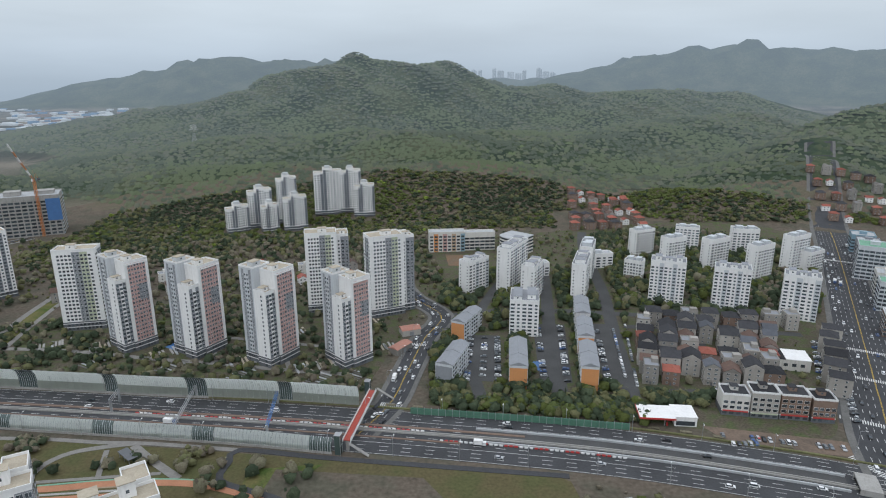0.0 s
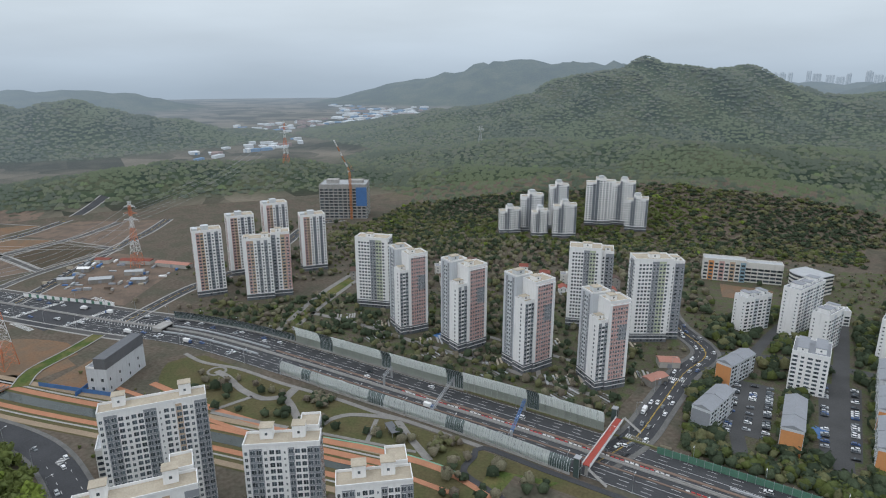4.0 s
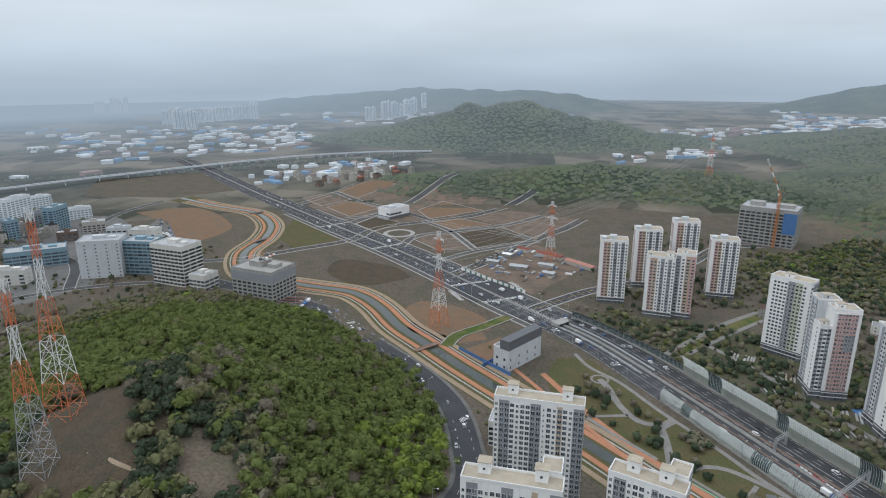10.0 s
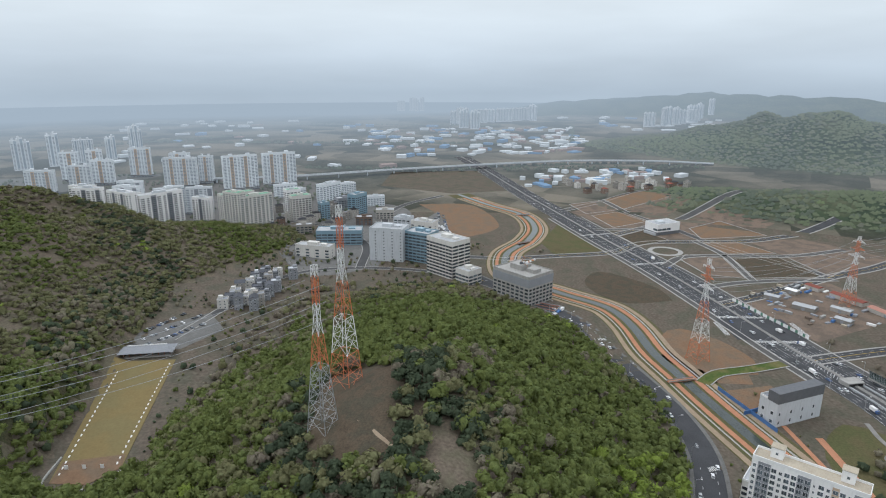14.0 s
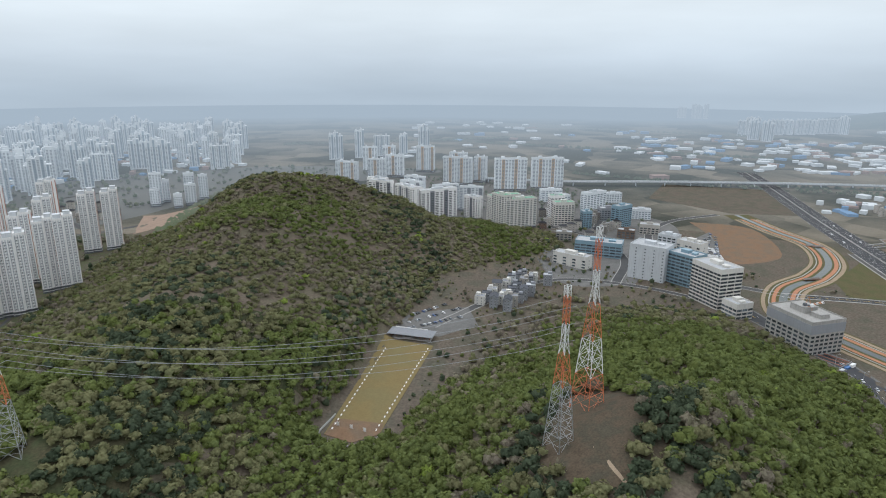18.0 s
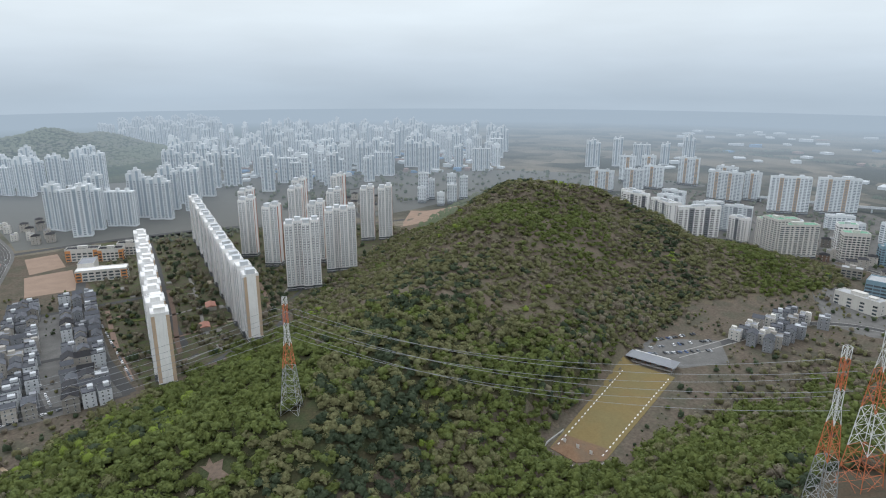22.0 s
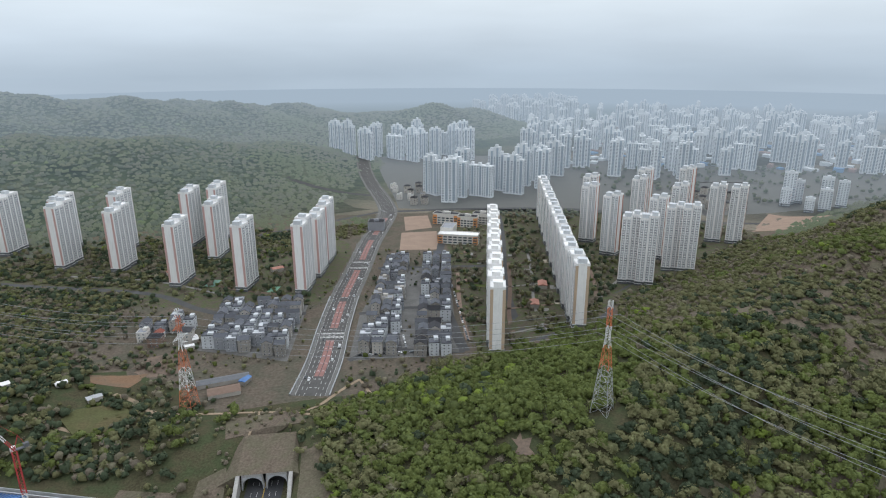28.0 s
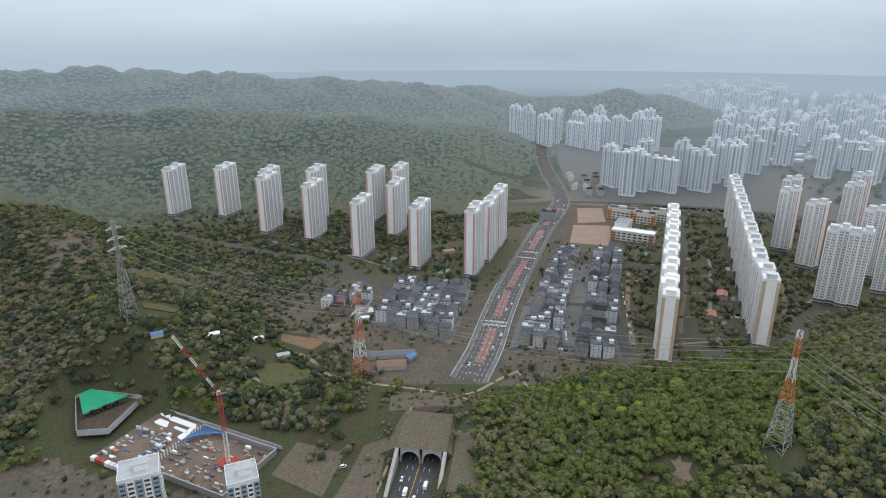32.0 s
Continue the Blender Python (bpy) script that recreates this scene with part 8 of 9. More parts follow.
def tower_crane(x, y, z, h, jib, turn, lift, paint, label):
    ob = thing("tower_crane", label, "crane", at=pose(x, y, z, 0, 0, turn))
    mast = Shape()
    for sx in (-0.8, 0.8):
        for sy in (-0.8, 0.8):
            for k in range(10):
                mast.beam((sx * 1.3, sy * 1.3, h * k / 10), (sx * 1.3, sy * 1.3, h * (k + 1) / 10), 0.28)
    for k in range(int(h / 2)):
        mast.beam((-0.8, -0.8, k * 2), (0.8, -0.8, k * 2 + 2), 0.1).beam((0.8, 0.8, k * 2), (-0.8, 0.8, k * 2 + 2), 0.1).beam((-0.8, 0.8, k * 2), (-0.8, -0.8, k * 2 + 2), 0.1).beam((0.8, -0.8, k * 2), (0.8, 0.8, k * 2 + 2), 0.1)
    cut = [i for i in range(len(mast.f)) if max(mast.v[j][2] for j in mast.f[i]) <= h * 0.52]
    if paint == "cranered":
        part("mast", mast, (paint, "pylonwhite"), ob)
        for i in cut:
            ob.children[-1].data.polygons[i].material_index = 1
    else:
        part("mast", mast, paint, ob)
    part("cab", Shape().box(-1.3, 1.3, -2.6, -0.9, h - 1, h + 1.6), "frame", ob)
    ux, uz = math.cos(radians(lift)), math.sin(radians(lift))
    n = int(jib / 2.5)
    for b in range(6):
        s = Shape()
        for k in range(b * n // 6, (b + 1) * n // 6):
            a, c = k * 2.5, k * 2.5 + 2.5
            for yy in (-0.6, 0.6):
                s.beam((a * ux, yy * 1.5, h + a * uz), (c * ux, yy * 1.5, h + c * uz), 0.24)
            s.beam((a * ux - uz, 0, h + a * uz + ux), (c * ux - uz, 0, h + c * uz + ux), 0.24)
            s.beam((a * ux, -0.6, h + a * uz), (c * ux - uz, 0, h + c * uz + ux), 0.09).beam((a * ux, 0.6, h + a * uz), (c * ux - uz, 0, h + c * uz + ux), 0.09)
        part("jib_section", s, paint if b % 2 == 0 else "frame", ob)
    part("counter_jib", Shape().box(-7, -0.8, -1, 1, h - 0.2, h + 0.4).box(-7, -4.5, -1.1, 1.1, h + 0.4, h + 2.2), "dark", ob)
    part("a_frame", Shape().beam((0, 0, h), (-3, 0, h + 8), 0.2).beam((-6, 0, h), (-3, 0, h + 8), 0.15).beam((-3, 0, h + 8), (jib * 0.7 * ux, 0, h + jib * 0.7 * uz), 0.07), paint, ob)
    return ob


tower_crane(-470, 708, 0, 66, 50, 250, 62, "crane", "orange luffing crane over the concrete shell")
tower_crane(150, -327, 0, 53, 52, 33, 65, "cranered", "red and white luffing crane over the building pit")
tower_crane(-588, 114, 30, 8, 14, 120, 8, "crane", "small orange crane on the roof of the shell")

# ---------------------------------------------------------------- archery pavilion, targets and marker stones
pav = thing("pavilion", "grey-tiled wooden archery pavilion on a stone base", "pavilion", at=pose(-470, -212, ground_z(-470, -212) + 0.3, 0, 0, 96))
part("base", Shape().box(-19, 19, -6, 6, 0, 1.0), "concrete", pav)
for i in range(9):
    for yy in (-4.6, 4.6):
        part("post", Shape().box(-17.5 + i * 4.4, -17.1 + i * 4.4, yy - 0.2, yy + 0.2, 1, 5), "rose", pav)
part("back_wall", Shape().box(-17, 17, 2.5, 2.8, 1, 5), "offwhite", pav)
part("roof", Shape().add([(-20, -7.5, 5.0), (20, -7.5, 5.0), (20, 7.5, 5.0), (-20, 7.5, 5.0), (-15, 0, 8.4), (15, 0, 8.4), (-21, -8, 4.7), (21, -8, 4.7), (21, 8, 4.7), (-21, 8, 4.7)],
                         [(0, 1, 5, 4), (1, 2, 5), (2, 3, 4, 5), (3, 0, 4), (6, 7, 1, 0), (7, 8, 2, 1), (8, 9, 3, 2), (9, 6, 0, 3), (9, 8, 7, 6)]), "grey", pav, "hipped grey tile roof")
part("ridge", Shape().box(-15, 15, -0.3, 0.3, 8.2, 8.8), "white", pav)
for i in range(3):
    tg = thing("archery_target", "white wooden archery target", "target", at=pose(-318, -198 + i * 10, ground_z(-318, -198 + i * 10) + 0.5, 0, 0, 92), group="archery targets")
    part("board", Shape().box(-1, 1, -0.1, 0.1, 0.3, 2.9), "frame", tg)
    part("disc", Shape().beam((0, 0.1, 1.7), (0, 0.16, 1.7), 0.55, sides=16), "red", tg)
RANGE_SIDES = ((-445, -224), (-314, -200)), ((-452, -189), (-323, -172))
stone = Shape().box(-1.1, 1.1, -0.4, 0.4, 0.0, 0.5).mesh("marker_stone", "white")
for i in range(24):
    u = i / 23
    for (ax, ay), (bx, by) in (RANGE_SIDES):
        ob = tagged(new("marker_stone", stone), "low white marker along the archery range", "marker", "range markers")
        ob.matrix_basis = pose(ax + (bx - ax) * u, ay + (by - ay) * u, ground_z(ax + (bx - ax) * u, ay + (by - ay) * u) + 0.15, 0, 0, 12)
kerb = Shape()
ribbon(kerb, curve([(-320, -166), (-304, -170), (-298, -186), (-303, -204), (-330, -207)], 3), 0.5, 0.5, 1.2, 1.4)
setting("retaining_wall", "low pale wall round the end of the range", "wall", kerb, "concrete")

# ---------------------------------------------------------------- tunnel mouths
tun = thing("tunnel_portal", "twin arched concrete tunnel mouth under a scrubby bank", "tunnel portal", at=pose(26, -343, 0, 0, 0, 174) @ Matrix.Diagonal((1.16, 1.1, 1.15, 1)))


def arch_wall(x0, x1, cx, r, y0, y1, top):
    n = 14
    arc = [(cx + r * math.cos(a), 2.5 + r * math.sin(a)) for a in np.linspace(math.pi, 0, n)]
    s = Shape()
    outer = [(x0, 0), (x0, top), (x1, top), (x1, 0)]
    ring = [(cx - r, 0)] + arc + [(cx + r, 0)]
    up = [(x0 + (x1 - x0) * i / (len(ring) - 1), top) for i in range(len(ring))]
    up[0], up[-1] = (x0, 0), (x1, 0)
    for a, b, c, d in zip(ring, ring[1:], up[1:], up):
        s.add([(a[0], y0, a[1]), (b[0], y0, b[1]), (c[0], y0, c[1]), (d[0], y0, d[1])], [(0, 1, 2, 3)])
        s.add([(a[0], y0, a[1]), (b[0], y0, b[1]), (b[0], y1, b[1]), (a[0], y1, a[1])], [(3, 2, 1, 0)])
    return s


for cx in (-6.2, 6.2):
    part("headwall", arch_wall(cx - 6.2, cx + 6.2, cx, 5.0, -8, 22, 8.8), "concrete", tun)
    part("rim", arch_wall(cx - 5.6, cx + 5.6, cx, 5.05, -9, -8.02, 8.1), "roofgrey", tun)
    # black plate closes the bore and imitates the dark deeper in
    part("tunnel_bore", Shape().box(cx - 5.1, cx + 5.1, 21.5, 22, 0, 8), "rubber_and_dark", tun)
bank = Shape()
rows = ((-7.9, 8.8), (2, 9.6), (14, 10.6), (26, 11.5))
for (ya, za), (yb, zb) in zip(rows, rows[1:]):
    for xa, xb in ((-30, -14), (-14, 14), (14, 30)):
        pa, pb, pc, pd = [(x, y, z if abs(x) < 20 else 0.0) for x, y, z in ((xa, ya, za), (xb, ya, za), (xb, yb, zb), (xa, yb, zb))]
        bank.add([pa, pb, pc, pd], [(0, 1, 2, 3)])
for sx in (-1, 1):
    bank.add([(sx * 12.4, -7.9, 0), (sx * 12.4, -7.9, 8.8), (sx * 14, -7.9, 8.8), (sx * 30, -7.9, 0)], [(0, 1, 2, 3)])
part("bank", bank, "litter", tun, "brown bank over the tunnel")
for xx in (-14.5, 12.5):
    part("wing_wall", Shape().add([(xx, -8, 0), (xx + 2, -8, 0), (xx + 2, -40, 0), (xx, -40, 0), (xx, -8, 8.8), (xx + 2, -8, 8.8), (xx + 2, -40, 1), (xx, -40, 1)], [(0, 1, 5, 4), (1, 2, 6, 5), (2, 3, 7, 6), (3, 0, 4, 7), (4, 5, 6, 7)]), "concrete", tun)

# ---------------------------------------------------------------- building pit and towers by the red crane
for x, y, w, r in ((172, -268, 20, 25), (116, -266, 16, 25)):
    slab_block("white and blue tower top by the building pit", x, y, r, w, 17, 45, "WWWWW", "WW", tints=("b b b", ""), plinth=4, huts=[(-5, 2, -3, 3, 4)])
pit = thing("building_pit", "open building pit with struts, formwork and white sheeting", "building site", at=pose(178, -338, 1.6, 0, 0, -23) @ Matrix.Diagonal((1.1, -1.0, 1, 1)))
prnd = random.Random(4)
part("pit_floor", Shape().box(-46, 12, -26, 22, -0.4, 0.12), "dirt", pit)
part("deck", Shape().box(12.1, 52, -30, 26, -0.4, 0.4), "dirt", pit, "earth deck beside the pit")
for a in ((-46.6, 12, 22.0, 22.6), (-46.6, -46, -26, 22), (-46.6, 12, -26.6, -26)):
    part("sheet_pile_wall", Shape().box(*a, -0.4, 4.2), "steel", pit)
for i in range(20):
    part("pile", Shape().box(11.5, 12.0, -26 + i * 2.4, -25.4 + i * 2.4, 0, 4.6), "pylonwhite", pit)
for i in range(9):
    part("strut", Shape().beam((-8 + i * 2.2, 22, 3.2), (12 , 12 - i * 2.0, 3.2), 0.4), "blue", pit, "blue steel strut")
for i in range(5):
    part("crane_pad", Shape().box(-32 + i * 2.4, -30 + i * 2.4, -4, 8, 0.12, 1.0), "redsteel", pit)
for i in range(90):
    x, y = prnd.uniform(-44, 8), prnd.uniform(-24, 20)
    w, d, h = prnd.uniform(0.8, 4), prnd.uniform(0.4, 2), prnd.uniform(0.3, 2.2)
    part("stack", Shape().box(x, x + w, y, y + d, 0.12, 0.12 + h), prnd.choice(("white", "concrete", "grey", "roofdeck", "rose", "steel", "dark", "concrete")), pit)
for i in range(60):
    x, y = prnd.uniform(14, 48), prnd.uniform(-28, 10)
    w, d, h = prnd.uniform(1, 5), prnd.uniform(0.6, 2.4), prnd.uniform(0.3, 2.6)
    part("stack", Shape().box(x, x + w, y, y + d, 0.4, 0.4 + h), prnd.choice(("white", "steel", "grey", "blue", "rose", "steel", "dark", "pale")), pit)
for x0, x1, y0, y1 in ((16, 40, 19, 24), (14, 20, 6, 20), (34, 46, 12, 18), (20, 26, 2, 5), (40, 50, 21, 25), (16, 30, 13, 16)):
    part("white_sheeting", Shape().prism([(x0, y0 + 0.8), (x0 + 1.5, y0), (x1 - 2, y0 + 0.5), (x1, y0 + 1.5), (x1 - 0.6, y1), (x0 + 3, y1 - 0.4)], 0.4, 0.9), "frame", pit, "white plastic sheeting")
for i in range(8):
    part("cabin", Shape().box(18 + i * 4, 21.4 + i * 4, -34, -31, 0, 2.8), prnd.choice(("white", "pale", "redsteel")), pit)
part("hoarding", Shape().box(-47, 52.6, 27, 27.3, 0, 2.6), "roofgrey", pit)
net = thing("practice_ground", "fenced practice ground with a green net and dark scaffold", "sports ground")
RIM = [(288, -391), (281, -400), (238, -393), (242, -352), (262, -349)]
part("floor", Shape().prism(RIM, 4.0, 5.4), "pitch", net)
part("green_net", Shape().add([(285, -391, 10.5), (280, -398, 11), (248, -391, 10), (268, -367, 9.5), (285, -391, 10), (280, -398, 10.5), (248, -391, 9.5), (268, -367, 9)], [(3, 2, 1, 0), (4, 5, 6, 7), (0, 1, 5, 4), (1, 2, 6, 5), (2, 3, 7, 6), (3, 0, 4, 7)]), "astro", net, "green net over the ground")
for i in range(12):
    u = i / 11
    x, y = 269 - 21 * u, -366 - 24 * u
    part("scaffold_post", Shape().beam((x, y, 6), (x, y, 10.5), 0.18), "dark", net)
    part("scaffold_deck", Shape().beam((x, y, 7.4 + 1.2 * (i % 3)), (x - 2.0, y - 2.3, 7.4 + 1.2 * (i % 3)), 0.5), "bark", net)
for (ax, ay), (bx, by) in zip(RIM, RIM[1:] + RIM[:1]):
    n = max(2, int(math.hypot(bx - ax, by - ay) / 4))
    turn = math.degrees(math.atan2(by - ay, bx - ax))
    for i in range(n):
        u = i / n
        part("fence_panel", Shape().box(0, math.hypot(bx - ax, by - ay) / n - 0.06, -0.12, 0.12, 0, 4.6), "roofgrey", net).matrix_basis = pose(ax + (bx - ax) * u, ay + (by - ay) * u, 4.6, 0, 0, turn)

# ---------------------------------------------------------------- park by the motorway
for pts, w, mt in (([(-345, 296), (-322, 291), (-293, 294), (-254, 290), (-230, 289), (-207, 288), (-179, 285), (-154, 284), (-105, 278)], 1.5, "slab"), ([(-304, 285), (-290, 281), (-270, 272), (-250, 269), (-238, 275), (-218, 261), (-206, 250)], 2.4, "slab"),
                   ([(-238, 275), (-240, 289)], 3.0, "slab"), ([(-199, 255), (-198, 266), (-190, 276), (-172, 282), (-161, 284)], 1.8, "slab"), ([(-166, 256), (-173, 278)], 1.3, "slab"), ([(-161, 282), (-148, 271), (-127, 255)], 2.2, "slab"), ([(-196, 252), (-137, 259)], 1.1, "slab"),
                   ([(60, 256), (-20, 266), (-65, 272), (-105, 278), (-107, 268), (-107, 254), (-91, 246), (-74, 239), (-60, 226)], 1.8, "asphalt"), ([(-330, 254), (-260, 246), (-191, 247), (-163, 251), (-140, 252), (-118, 251), (-99, 246), (-82, 238), (-60, 222), (-30, 205)], 2.3, "path"),
                   ([(-269, 244), (-258, 268)], 1.4, "slab"), ([(-268, 243), (-246, 245), (-215, 249)], 1.4, "slab"), ([(-345, 240), (-260, 236), (-184, 234), (-142, 238), (-105, 236)], 1.6, "path"), ([(-191, 249.6), (-163, 253.6), (-140, 254.6), (-118, 253.6), (-99, 248.6)], 0.5, "roofgreen")):
    setting("park_path", "curving grey park path over dry lawn", "path", ribbon(Shape(), curve(pts, 4), w, w, 0.24 + 0.012 * int(abs(pts[0][0]) % 7)), mt)
for x, y, r in ((-304, 285, 6),):
    ring = curve([(x + r * math.cos(a), y + r * math.sin(a)) for a in np.linspace(0, 2 * math.pi, 13)], 3)
    setting("park_path", "round paved seat in the park", "path", ribbon(Shape(), ring, 0.9, 0.9, 0.2), "slab")
hut = thing("park_hut", "low park shelter with dark solar roof", "shelter", at=pose(-158, 270, 0.2, 0, 0, -40))
part("roof", Shape().box(-6, 6, -2.4, 2.4, 3.1, 3.4), "dark", hut)
part("wall", Shape().box(-5.4, 5.4, 1.4, 1.7, 0, 3.1), "offwhite", hut)
for xx in (-5.4, 0, 5.4):
    part("post", Shape().box(xx - 0.12, xx + 0.12, -2.0, -1.76, 0, 3.1), "steel", hut)
hedge = Shape()
for off in (-23.5,):
    ribbon(hedge, MOTORWAY[(SPOTS > 120) & (SPOTS < 560)], off + 0.6, -off + 0.6, 0.9, 0.9)
setting("hedge", "clipped low hedge along the motorway", "hedge", hedge, "leafdull")
for i in range(22):
    x, y, a = along(MOTORWAY, 170 + i * 16, -27)
    bed = Shape().box(-3, 3, -1, 1, 0.05, 0.5)
    ob = thing("planting_bed", "brown shrub bed on the verge", "flower bed", bed, "leafbrown", at=pose(x, y, 0.05, 0, 0, a), group="shrub beds")

# blue hoarding and yard at the substation, culvert and footbridge over the stream
hoard = thing("site_fence", "blue site fence on the stream bank", "fence")
for i in range(15):
    u = i / 15
    part("panel", Shape().box(0, 3.9, -0.06, 0.06, 0, 3.0), "blue", hoard).matrix_basis = pose(-394 + 57 * u, 220 + 11 * u, 0.1, 0, 0, 11)
patch("bare_ground", "orange yard behind the blue fence", "ground", [(-392, 224), (-345, 233), (-372, 262), (-398, 262)], "reddirt", 0.2)
for x, y, r in ((-408, 199, 100), (-800, 152, 120), (-968, 180, 95)):
    fb = thing("stream_bridge", "small orange footbridge over the stream", "bridge", at=pose(x, y, 0.3, 0, 0, r))
    part("deck", Shape().box(-11, 11, -1.6, 1.6, 0.4, 0.8), "path", fb)
    for yy in (-1.6, 1.5):
        part("rail", Shape().box(-11, 11, yy, yy + 0.1, 0.8, 1.8), "steel", fb)

# excavation beside the hill road
dig = thing("excavation", "open excavation with struts and cabins", "building site", at=pose(-545, 118, 0.2, 0, 0, -35))
part("pit_floor", Shape().box(-28, 28, -13, 13, 0.05, 0.3), "dirt", dig)
for i in range(9):
    part("strut", Shape().box(-27 + i * 6.5, -26.4 + i * 6.5, -13, 13, 1.2, 1.8), "rose", dig)
for a in ((-28.4, -28, -13, 13), (28, 28.4, -13, 13), (-28.4, 28.4, 13, 13.4), (-28.4, 28.4, -13.4, -13)):
    part("sheet_wall", Shape().box(*a, 0, 2.2), "steel", dig)
for i in range(5):
    part("cabin", Shape().box(-26 + i * 9, -20 + i * 9, 15, 17.5, 0, 2.6), ("white", "blue", "pale")[i % 3], dig)

# works yard: sheds, stacks, fence
yrnd = random.Random(8)


def shed(x, y, turn, w, d, h, roof, label, group):
    ob = thing("shed", label, "shed", at=pose(x, y, ground_z(x, y), 0, 0, turn), group=group)
    part("wall", Shape().box(-w / 2, w / 2, -d / 2, d / 2, 0, h), "stucco", ob)
    part("roof", Shape().add([(-w / 2 - .3, -d / 2 - .3, h), (w / 2 + .3, -d / 2 - .3, h), (w / 2 + .3, d / 2 + .3, h), (-w / 2 - .3, d / 2 + .3, h), (-w / 2 - .3, 0, h + d * .16), (w / 2 + .3, 0, h + d * .16)], [(0, 1, 5, 4), (2, 3, 4, 5), (1, 2, 5), (3, 0, 4), (3, 2, 1, 0)]), roof, ob)
    part("door", Shape().box(-1.5, 1.5, -d / 2 - 0.06, -d / 2 + .02, 0, min(h - .3, 3)), "grey", ob)
    return ob


for x, y, r, w, d, roof in ((-565, 438, 20, 34, 10, "redtile"), (-600, 425, 20, 16, 9, "redtile"), (-520, 446, 10, 40, 9, "rose"), (-545, 380, 40, 20, 10, "roofgrey"), (-575, 365, 40, 14, 8, "roofgrey"), (-590, 395, 30, 12, 8, "white"), (-535, 410, 30, 18, 7, "roofgrey"), (-510, 395, 30, 14, 8, "roofgrey")):
    shed(x, y, r, w, d, 4, roof, "low works shed in the yard", "works sheds")
for i in range(60):
    x, y = yrnd.uniform(-615, -500), yrnd.uniform(350, 440)
    st = Shape().box(-yrnd.uniform(1, 5), yrnd.uniform(1, 5), -1.2, 1.2, 0, yrnd.uniform(0.6, 2.4))
    thing("material_stack", "stack of building materials in the yard", "stack", st, yrnd.choice(("white", "concrete", "grey", "roofdeck", "steel", "blue", "dirt")), at=pose(x, y, 0.1, 0, 0, yrnd.choice((30, 120)) + yrnd.uniform(-8, 8)), group="material stacks")
fence = thing("yard_fence", "white hoarding round the works yard", "fence")
for i in range(34):
    u = i / 34
    part("panel", Shape().box(0, 4, -0.06, 0.06, 0, 3), ("white", "white", "greenfence")[i % 3], fence).matrix_basis = pose(-572 + 95 * u, 322 + 18 * u, 0.1, 0, 0, 11)

# farm sheds and houses on the plots south-east, dark greenhouse rows
for x, y, r, w, d, roof in ((62, -474, 8, 40, 9, "dark"), (60, -456, 8, 24, 12, "brick"), (98, -560, 20, 14, 12, "white"), (96, -545, 10, 8, 5, "white"), (45, -470, 60, 10, 6, "blue"), (150, -455, 30, 10, 6, "roofgrey"), (175, -470, 30, 8, 6, "white"), (240, -430, 30, 9, 6, "blue"), (205, -452, 30, 9, 6, "white")):
    shed(x, y, r, w, d, 3.4, roof, "small farm shed on the slope", "farm sheds")
patch("grave_lawn", "pale grass terrace with graves", "lawn", [(150, -405), (163, -424), (157, -438), (140, -449), (127, -446), (118, -422), (129, -406)], "grass", 0.9)
patch("grave_lawn", "pale grass terrace with graves", "lawn", [(246, -438), (238, -422), (226, -416), (217, -426), (224, -438), (236, -444)], "grass", 0.9)
patch("grave_lawn", "pale grass terrace with graves", "lawn", [(270, -470), (248, -474), (246, -484), (264, -486), (276, -480)], "grass", 0.9)
patch("grave_lawn", "pale grass terrace with graves", "lawn", [(331, -570), (312, -560), (291, -573), (300, -600), (326, -604), (336, -585)], "grass", 0.9)
for quad in ([(78, -296), (66, -345), (50, -350), (52, -296)], [(10, -296), (4, -350), (-8, -350), (-12, -296)], [(52, -374), (54, -404), (6, -412), (0, -376)], [(120, -318), (84, -300), (78, -340), (112, -352)]):
    patch("bare_ground", "brown trampled earth beside the tunnel road", "ground", quad, "litter", 0.3)
patch("bare_ground", "orange bare soil", "ground", [(165, -500), (122, -505), (133, -480), (160, -484)], "reddirt", 0.1)
for x, y in ((312, -578), (318, -590), (130, -432), (136, -426), (128, -428), (162, -440), (168, -442), (270, -490), (284, -515), (276, -505)):
    mound = Shape()
    n = 10
    for k, (r, z) in enumerate(((1.6, 0), (1.4, 0.6), (0.8, 1.0))):
        mound.v += [(r * math.cos(2 * math.pi * i / n), r * math.sin(2 * math.pi * i / n), z) for i in range(n)]
    mound.f += [(k * n + i, k * n + (i + 1) % n, (k + 1) * n + (i + 1) % n, (k + 1) * n + i) for k in range(2) for i in range(n)] + [tuple(range(2 * n, 3 * n))]
    thing("grave_mound", "round grass-covered grave mound", "grave", mound, "grass", at=pose(x, y, ground_z(x, y) + 0.85), group="grave mounds")

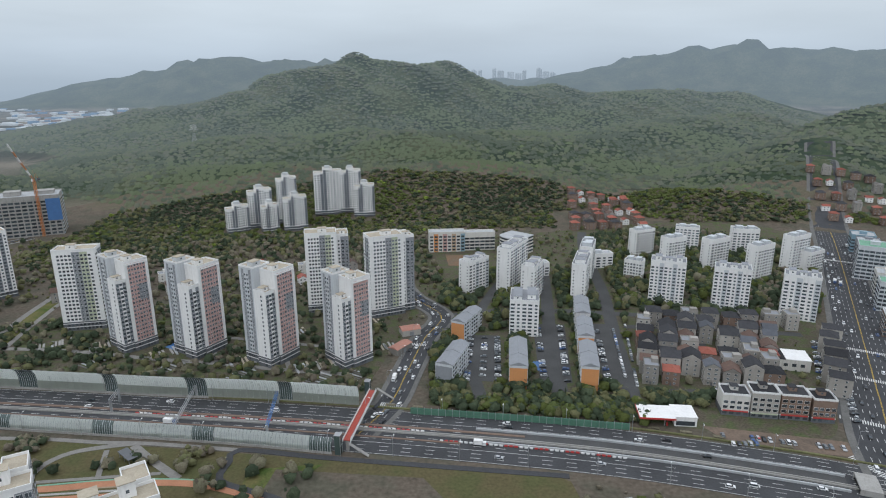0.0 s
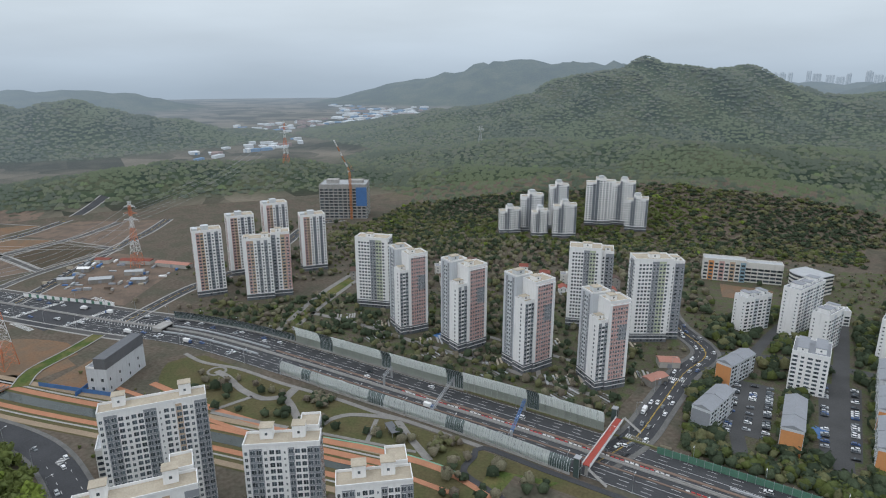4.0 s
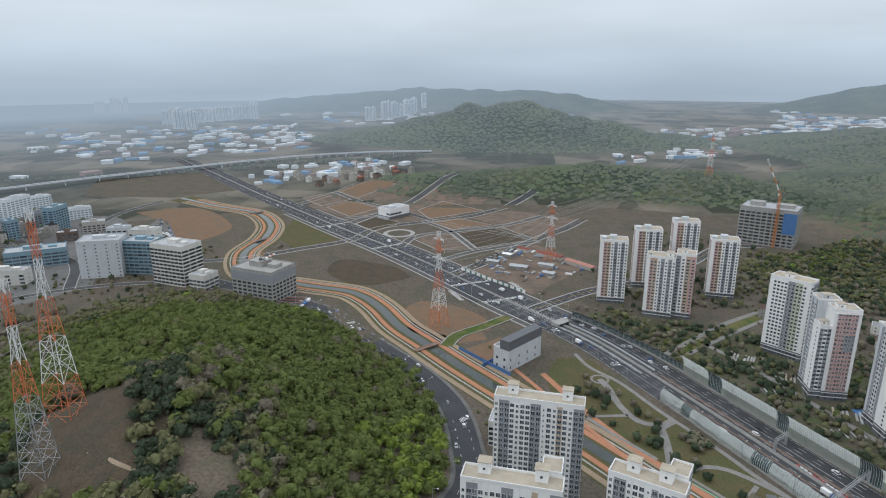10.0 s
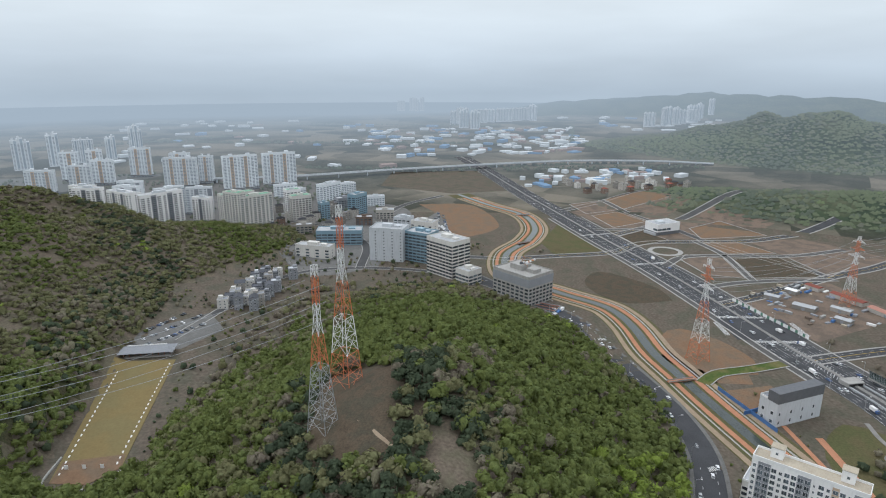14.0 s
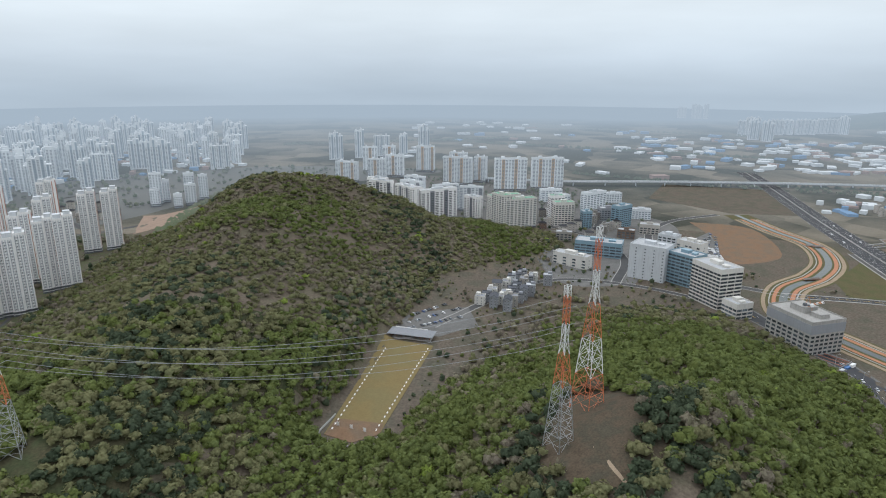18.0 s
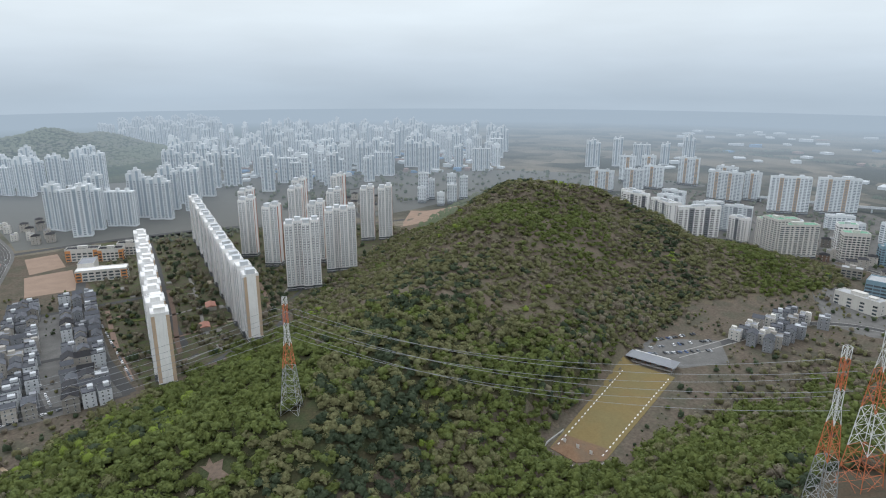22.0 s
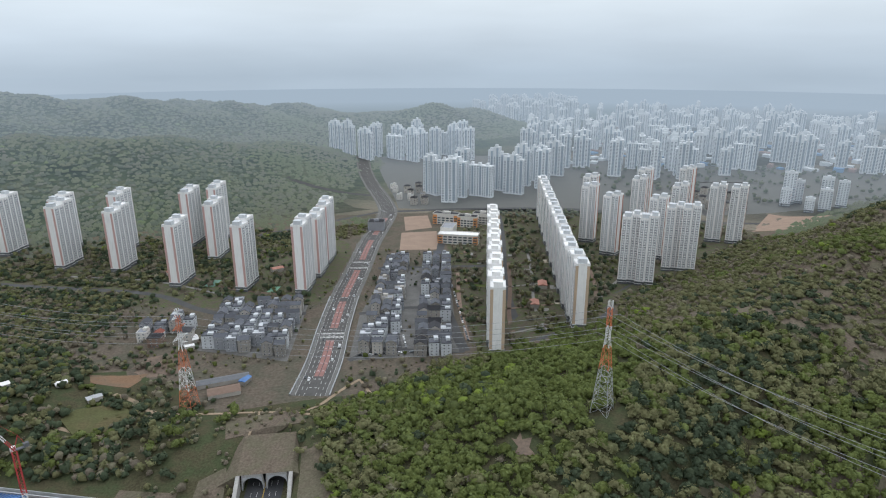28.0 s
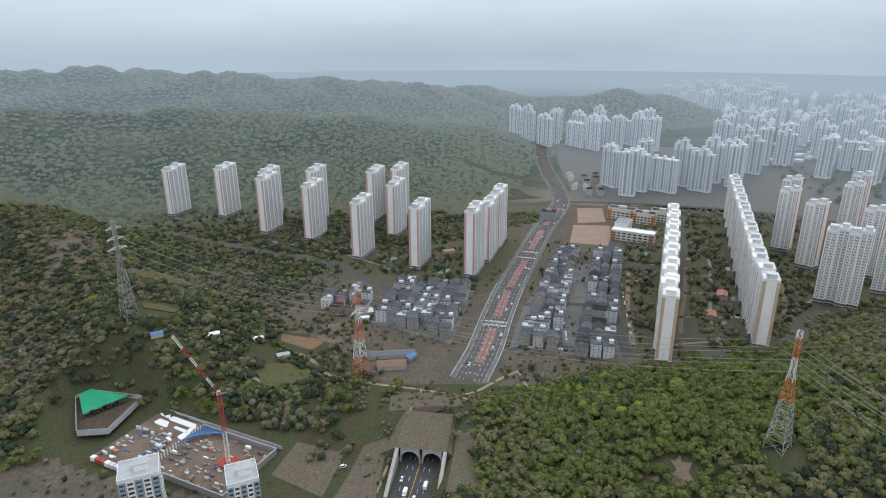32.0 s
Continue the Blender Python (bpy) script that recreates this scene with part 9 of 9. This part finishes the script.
# estate courts
for x, y, r, w, d, mt, nm in ((-211, -498, 252, 16, 14, "blue", "blue play pool in the estate garden"), (92, -715, 250, 22, 12, "greenfence", "green tennis court between the towers"), (24, -678, 250, 18, 10, "roofgreen", "green tennis court between the towers"), (61, 372, 60, 12, 8, "blue", "blue playground between the slabs"), (-128, 395, 60, 14, 10, "greenfence", "green court under the towers"), (-190, 405, 60, 12, 8, "blue", "blue playground under the towers")):
    ob = thing("play_court", nm, "court", Shape().box(-w / 2, w / 2, -d / 2, d / 2, 0, 0.12), mt, at=pose(x, y, 0.12, 0, 0, r))
for (x0, y0), turn, n in (((-135, 352), 62, 9), ((-185, 362), 62, 9), ((-85, 345), 60, 9), ((-238, 372), 60, 8), ((-60, 352), 60, 6)):
    for i in range(n):                                   # striped paved terraces between the towers
        ob = thing("paved_strip", "pale paved strip between planted beds", "paving", Shape().box(-5, 5, -0.6, 0.6, 0, 0.25), "roofgrey" if i % 2 else "paving", at=pose(x0 + i * 2.6 * math.cos(radians(turn)), y0 + i * 2.6 * math.sin(radians(turn)), 0.1, 0, 0, turn - 90), group="paved strips")
for x, y, r, w, d in ((-140, 430, 30, 16, 10), (-70, 425, 40, 18, 10), (-25, 425, 20, 14, 10), (-185, 440, 30, 12, 9), (-30, 395, 55, 16, 8), (-240, -560, 250, 14, 9), (-270, -610, 250, 16, 10), (-320, -690, 250, 16, 10), (-230, -640, 250, 12, 8), (140, -760, 20, 16, 9), (20, -740, 20, 14, 9)):
    shed(x, y, r, w, d, 4.5, "rose", "low brown estate pavilion", "estate pavilions")

# stone walls of the red-lane street cutting
for off in (15.5, -15.5):
    line = REDWAY[:34]
    setting("street_wall", "white retaining wall along the street", "wall", ribbon(Shape(), line, off + 0.3, -off + 0.3, 1.6, 1.7), "roofgrey")

# far industrial roofs on the plain, haze painted into their colours
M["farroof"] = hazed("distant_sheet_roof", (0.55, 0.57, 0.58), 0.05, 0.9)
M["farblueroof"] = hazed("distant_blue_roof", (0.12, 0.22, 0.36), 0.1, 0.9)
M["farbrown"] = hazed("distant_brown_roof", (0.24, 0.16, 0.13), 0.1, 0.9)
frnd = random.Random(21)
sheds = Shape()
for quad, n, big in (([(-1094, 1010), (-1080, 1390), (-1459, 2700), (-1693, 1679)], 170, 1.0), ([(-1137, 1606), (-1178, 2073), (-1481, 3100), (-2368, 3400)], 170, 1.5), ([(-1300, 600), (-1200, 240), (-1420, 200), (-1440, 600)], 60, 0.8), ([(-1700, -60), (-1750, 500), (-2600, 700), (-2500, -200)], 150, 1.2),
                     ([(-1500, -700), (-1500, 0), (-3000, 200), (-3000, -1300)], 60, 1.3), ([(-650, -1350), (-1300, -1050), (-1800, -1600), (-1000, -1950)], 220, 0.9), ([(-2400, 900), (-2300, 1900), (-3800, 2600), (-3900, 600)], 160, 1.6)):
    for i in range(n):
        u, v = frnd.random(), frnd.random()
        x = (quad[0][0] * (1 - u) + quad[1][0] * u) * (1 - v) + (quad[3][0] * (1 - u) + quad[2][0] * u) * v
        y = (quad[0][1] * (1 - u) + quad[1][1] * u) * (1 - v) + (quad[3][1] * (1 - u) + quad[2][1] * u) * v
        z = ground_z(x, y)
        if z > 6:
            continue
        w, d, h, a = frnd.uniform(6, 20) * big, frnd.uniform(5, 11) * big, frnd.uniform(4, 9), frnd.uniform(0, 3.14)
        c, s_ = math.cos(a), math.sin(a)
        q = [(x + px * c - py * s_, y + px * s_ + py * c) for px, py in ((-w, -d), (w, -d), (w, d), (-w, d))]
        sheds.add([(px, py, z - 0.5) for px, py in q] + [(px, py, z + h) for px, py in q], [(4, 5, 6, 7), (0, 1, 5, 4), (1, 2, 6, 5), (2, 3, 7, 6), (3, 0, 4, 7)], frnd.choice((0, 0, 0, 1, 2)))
tagged(new("far_roofs", sheds.mesh("far_roofs", "farroof", "farblueroof", "farbrown")), "many small works and house roofs with painted haze on the plain", "buildings", kind="stuff")
tree_lines = []
for x0, y0, x1, y1 in ((-1500, -250, -1460, 60), (-1560, 700, -1500, 180), (-2100, -900, -2000, 300), (-2900, -1200, -2700, 400), (-1750, -1250, -2300, -600), (-1900, 500, -2700, 700)):
    n = int(math.hypot(x1 - x0, y1 - y0) / 11)
    tree_lines += [(x0 + (x1 - x0) * i / n + frnd.uniform(-5, 5), y0 + (y1 - y0) * i / n + frnd.uniform(-5, 5), 0) for i in range(n)]
tree_lines = np.array(tree_lines)
# these rows use a leaf colour with painted haze
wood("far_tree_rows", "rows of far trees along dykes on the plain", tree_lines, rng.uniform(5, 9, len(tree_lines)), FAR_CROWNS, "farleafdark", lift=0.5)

# stepped gardens between the towers beside the motorway
erng = random.Random(31)
for x0, y0, turn, n in ((-150, 372, 30, 12), (-200, 388, 35, 12), (-95, 368, 25, 12), (-250, 400, 35, 10), (-45, 400, 20, 8), (-290, 400, 30, 10), (-120, 420, 30, 8), (-70, 440, 25, 8), (-235, 425, 30, 8)):
    for i in range(n):
        w = erng.uniform(3, 8)
        thing("terrace_step", "pale kerbed garden terrace between shrubs", "paving", Shape().box(-w, w, -0.7, 0.7, 0, 0.45), erng.choice(("roofgrey", "concrete", "concrete", "roofdeck")), at=pose(x0 + i * 2.9 * math.cos(radians(turn)) + erng.uniform(-2, 2), y0 + i * 2.9 * math.sin(radians(turn)), ground_z(x0, y0) + 0.05, 0, 0, turn + 90), group="garden terraces")
for pts, w in (([(-60, 360), (-100, 366), (-150, 376), (-200, 384), (-260, 396), (-310, 400)], 2.2), ([(-75, 400), (-130, 412), (-190, 425), (-245, 440)], 1.8), ([(-100, 366), (-112, 400), (-120, 440)], 1.6), ([(-150, 376), (-170, 415)], 1.6), ([(-310, 352), (-330, 440), (-337, 510), (-345, 560)], 2.6), ([(-300, 352), (-315, 440), (-323, 505)], 2.0)):
    setting("estate_path", "pale paved path through the estate", "path", ribbon(Shape(), curve(pts, 4), w, w, 0.2), "slab")
patch("lawn", "grass bank beside the estate", "lawn", [(-324, 374), (-337, 510), (-325, 505), (-304, 365)], "greengrass", 0.12)
yard = Shape()
for i in range(22):
    for j in range(9):
        if erng.random() < 0.85:
            x, y = -905 + i * 4.6 + j * 0.7, 14 + j * 4.6 + i * 0.6
            a, b = erng.uniform(0.85, 1.0), erng.choice((0, 0, 0, 1, 2))
            yard.box(x - 0.9, x + 0.9, y - 2.1, y + 2.1, 0.35, 1.0, b).box(x - 0.75, x + 0.75, y - 1.1, y + 1.4, 1.0, 1.5 * a, b)
tagged(new("stored_cars", yard.mesh("stored_cars", "car_white", "car_grey", "car_black")), "rows of mostly white cars in a storage yard", "cars", kind="stuff")

# brick hall and white fence by the stream below the motorway
tower("red brick building with white roof huts by the stream", 98, 205, -8, [dict(x0=-11, x1=11, y0=-8, y1=8, h=19, walls={"f": ("WWWW", ""), "b": ("WWWW", ""), "l": ("WW", ""), "r": ("WW", "")}, wall="rose", plinth=0, storey=3.4, deck="roofgrey", huts=[(-9, -4, -4, 3, 3.2), (1, 7, -5, 2, 2.4)])])
fence_line = curve([(0, 212), (25, 222), (55, 232), (85, 239)], 3)
setting("stream_fence", "white lattice fence along the stream path", "fence", ribbon(Shape(), fence_line, 0.15, 0.15, 1.5, 1.5), "roofgrey")
# dark trees between the graves and over the site
for pts, w, mt in (([(-190, -480), (-205, -540), (-235, -620), (-262, -700)], 2.2, "brick"), ([(-225, -490), (-240, -560), (-270, -640), (-300, -730)], 1.6, "slab"), ([(-180, -500), (-240, -505)], 1.6, "slab"), ([(-190, -560), (-262, -560)], 1.6, "brick"), ([(-215, -620), (-280, -620)], 1.6, "slab"), ([(-290, -520), (-330, -600), (-360, -680)], 2.0, "brick"), ([(-310, -560), (-400, -640), (-470, -700)], 1.8, "slab"),
                   ([(-150, -500), (-165, -580), (-190, -680)], 2.2, "brick"), ([(60, -660), (160, -740), (280, -790)], 1.8, "slab"), ([(0, -650), (80, -700), (150, -790)], 1.8, "brick")):
    setting("estate_path", "brown and grey paths through the estate gardens", "path", ribbon(Shape(), curve(pts, 5), w, w, 0.16), mt)
for i in range(70):
    x, y = erng.uniform(-330, -170), erng.uniform(-760, -480)
    if -0.32 * (y + 480) - 175 > x and is_free(np.array([x]), np.array([y]))[0]:
        w, d = erng.uniform(2, 7), erng.uniform(1.5, 4)
        thing("garden_bed", "kerbed garden bed between the estate towers", "garden bed", Shape().box(-w, w, -d, d, 0, 0.35), erng.choice(("slab", "brick", "greengrass", "pitch", "roofdeck", "slab")), at=pose(x, y, 0.08, 0, 0, 252 + erng.choice((0, 90))), group="estate garden beds")
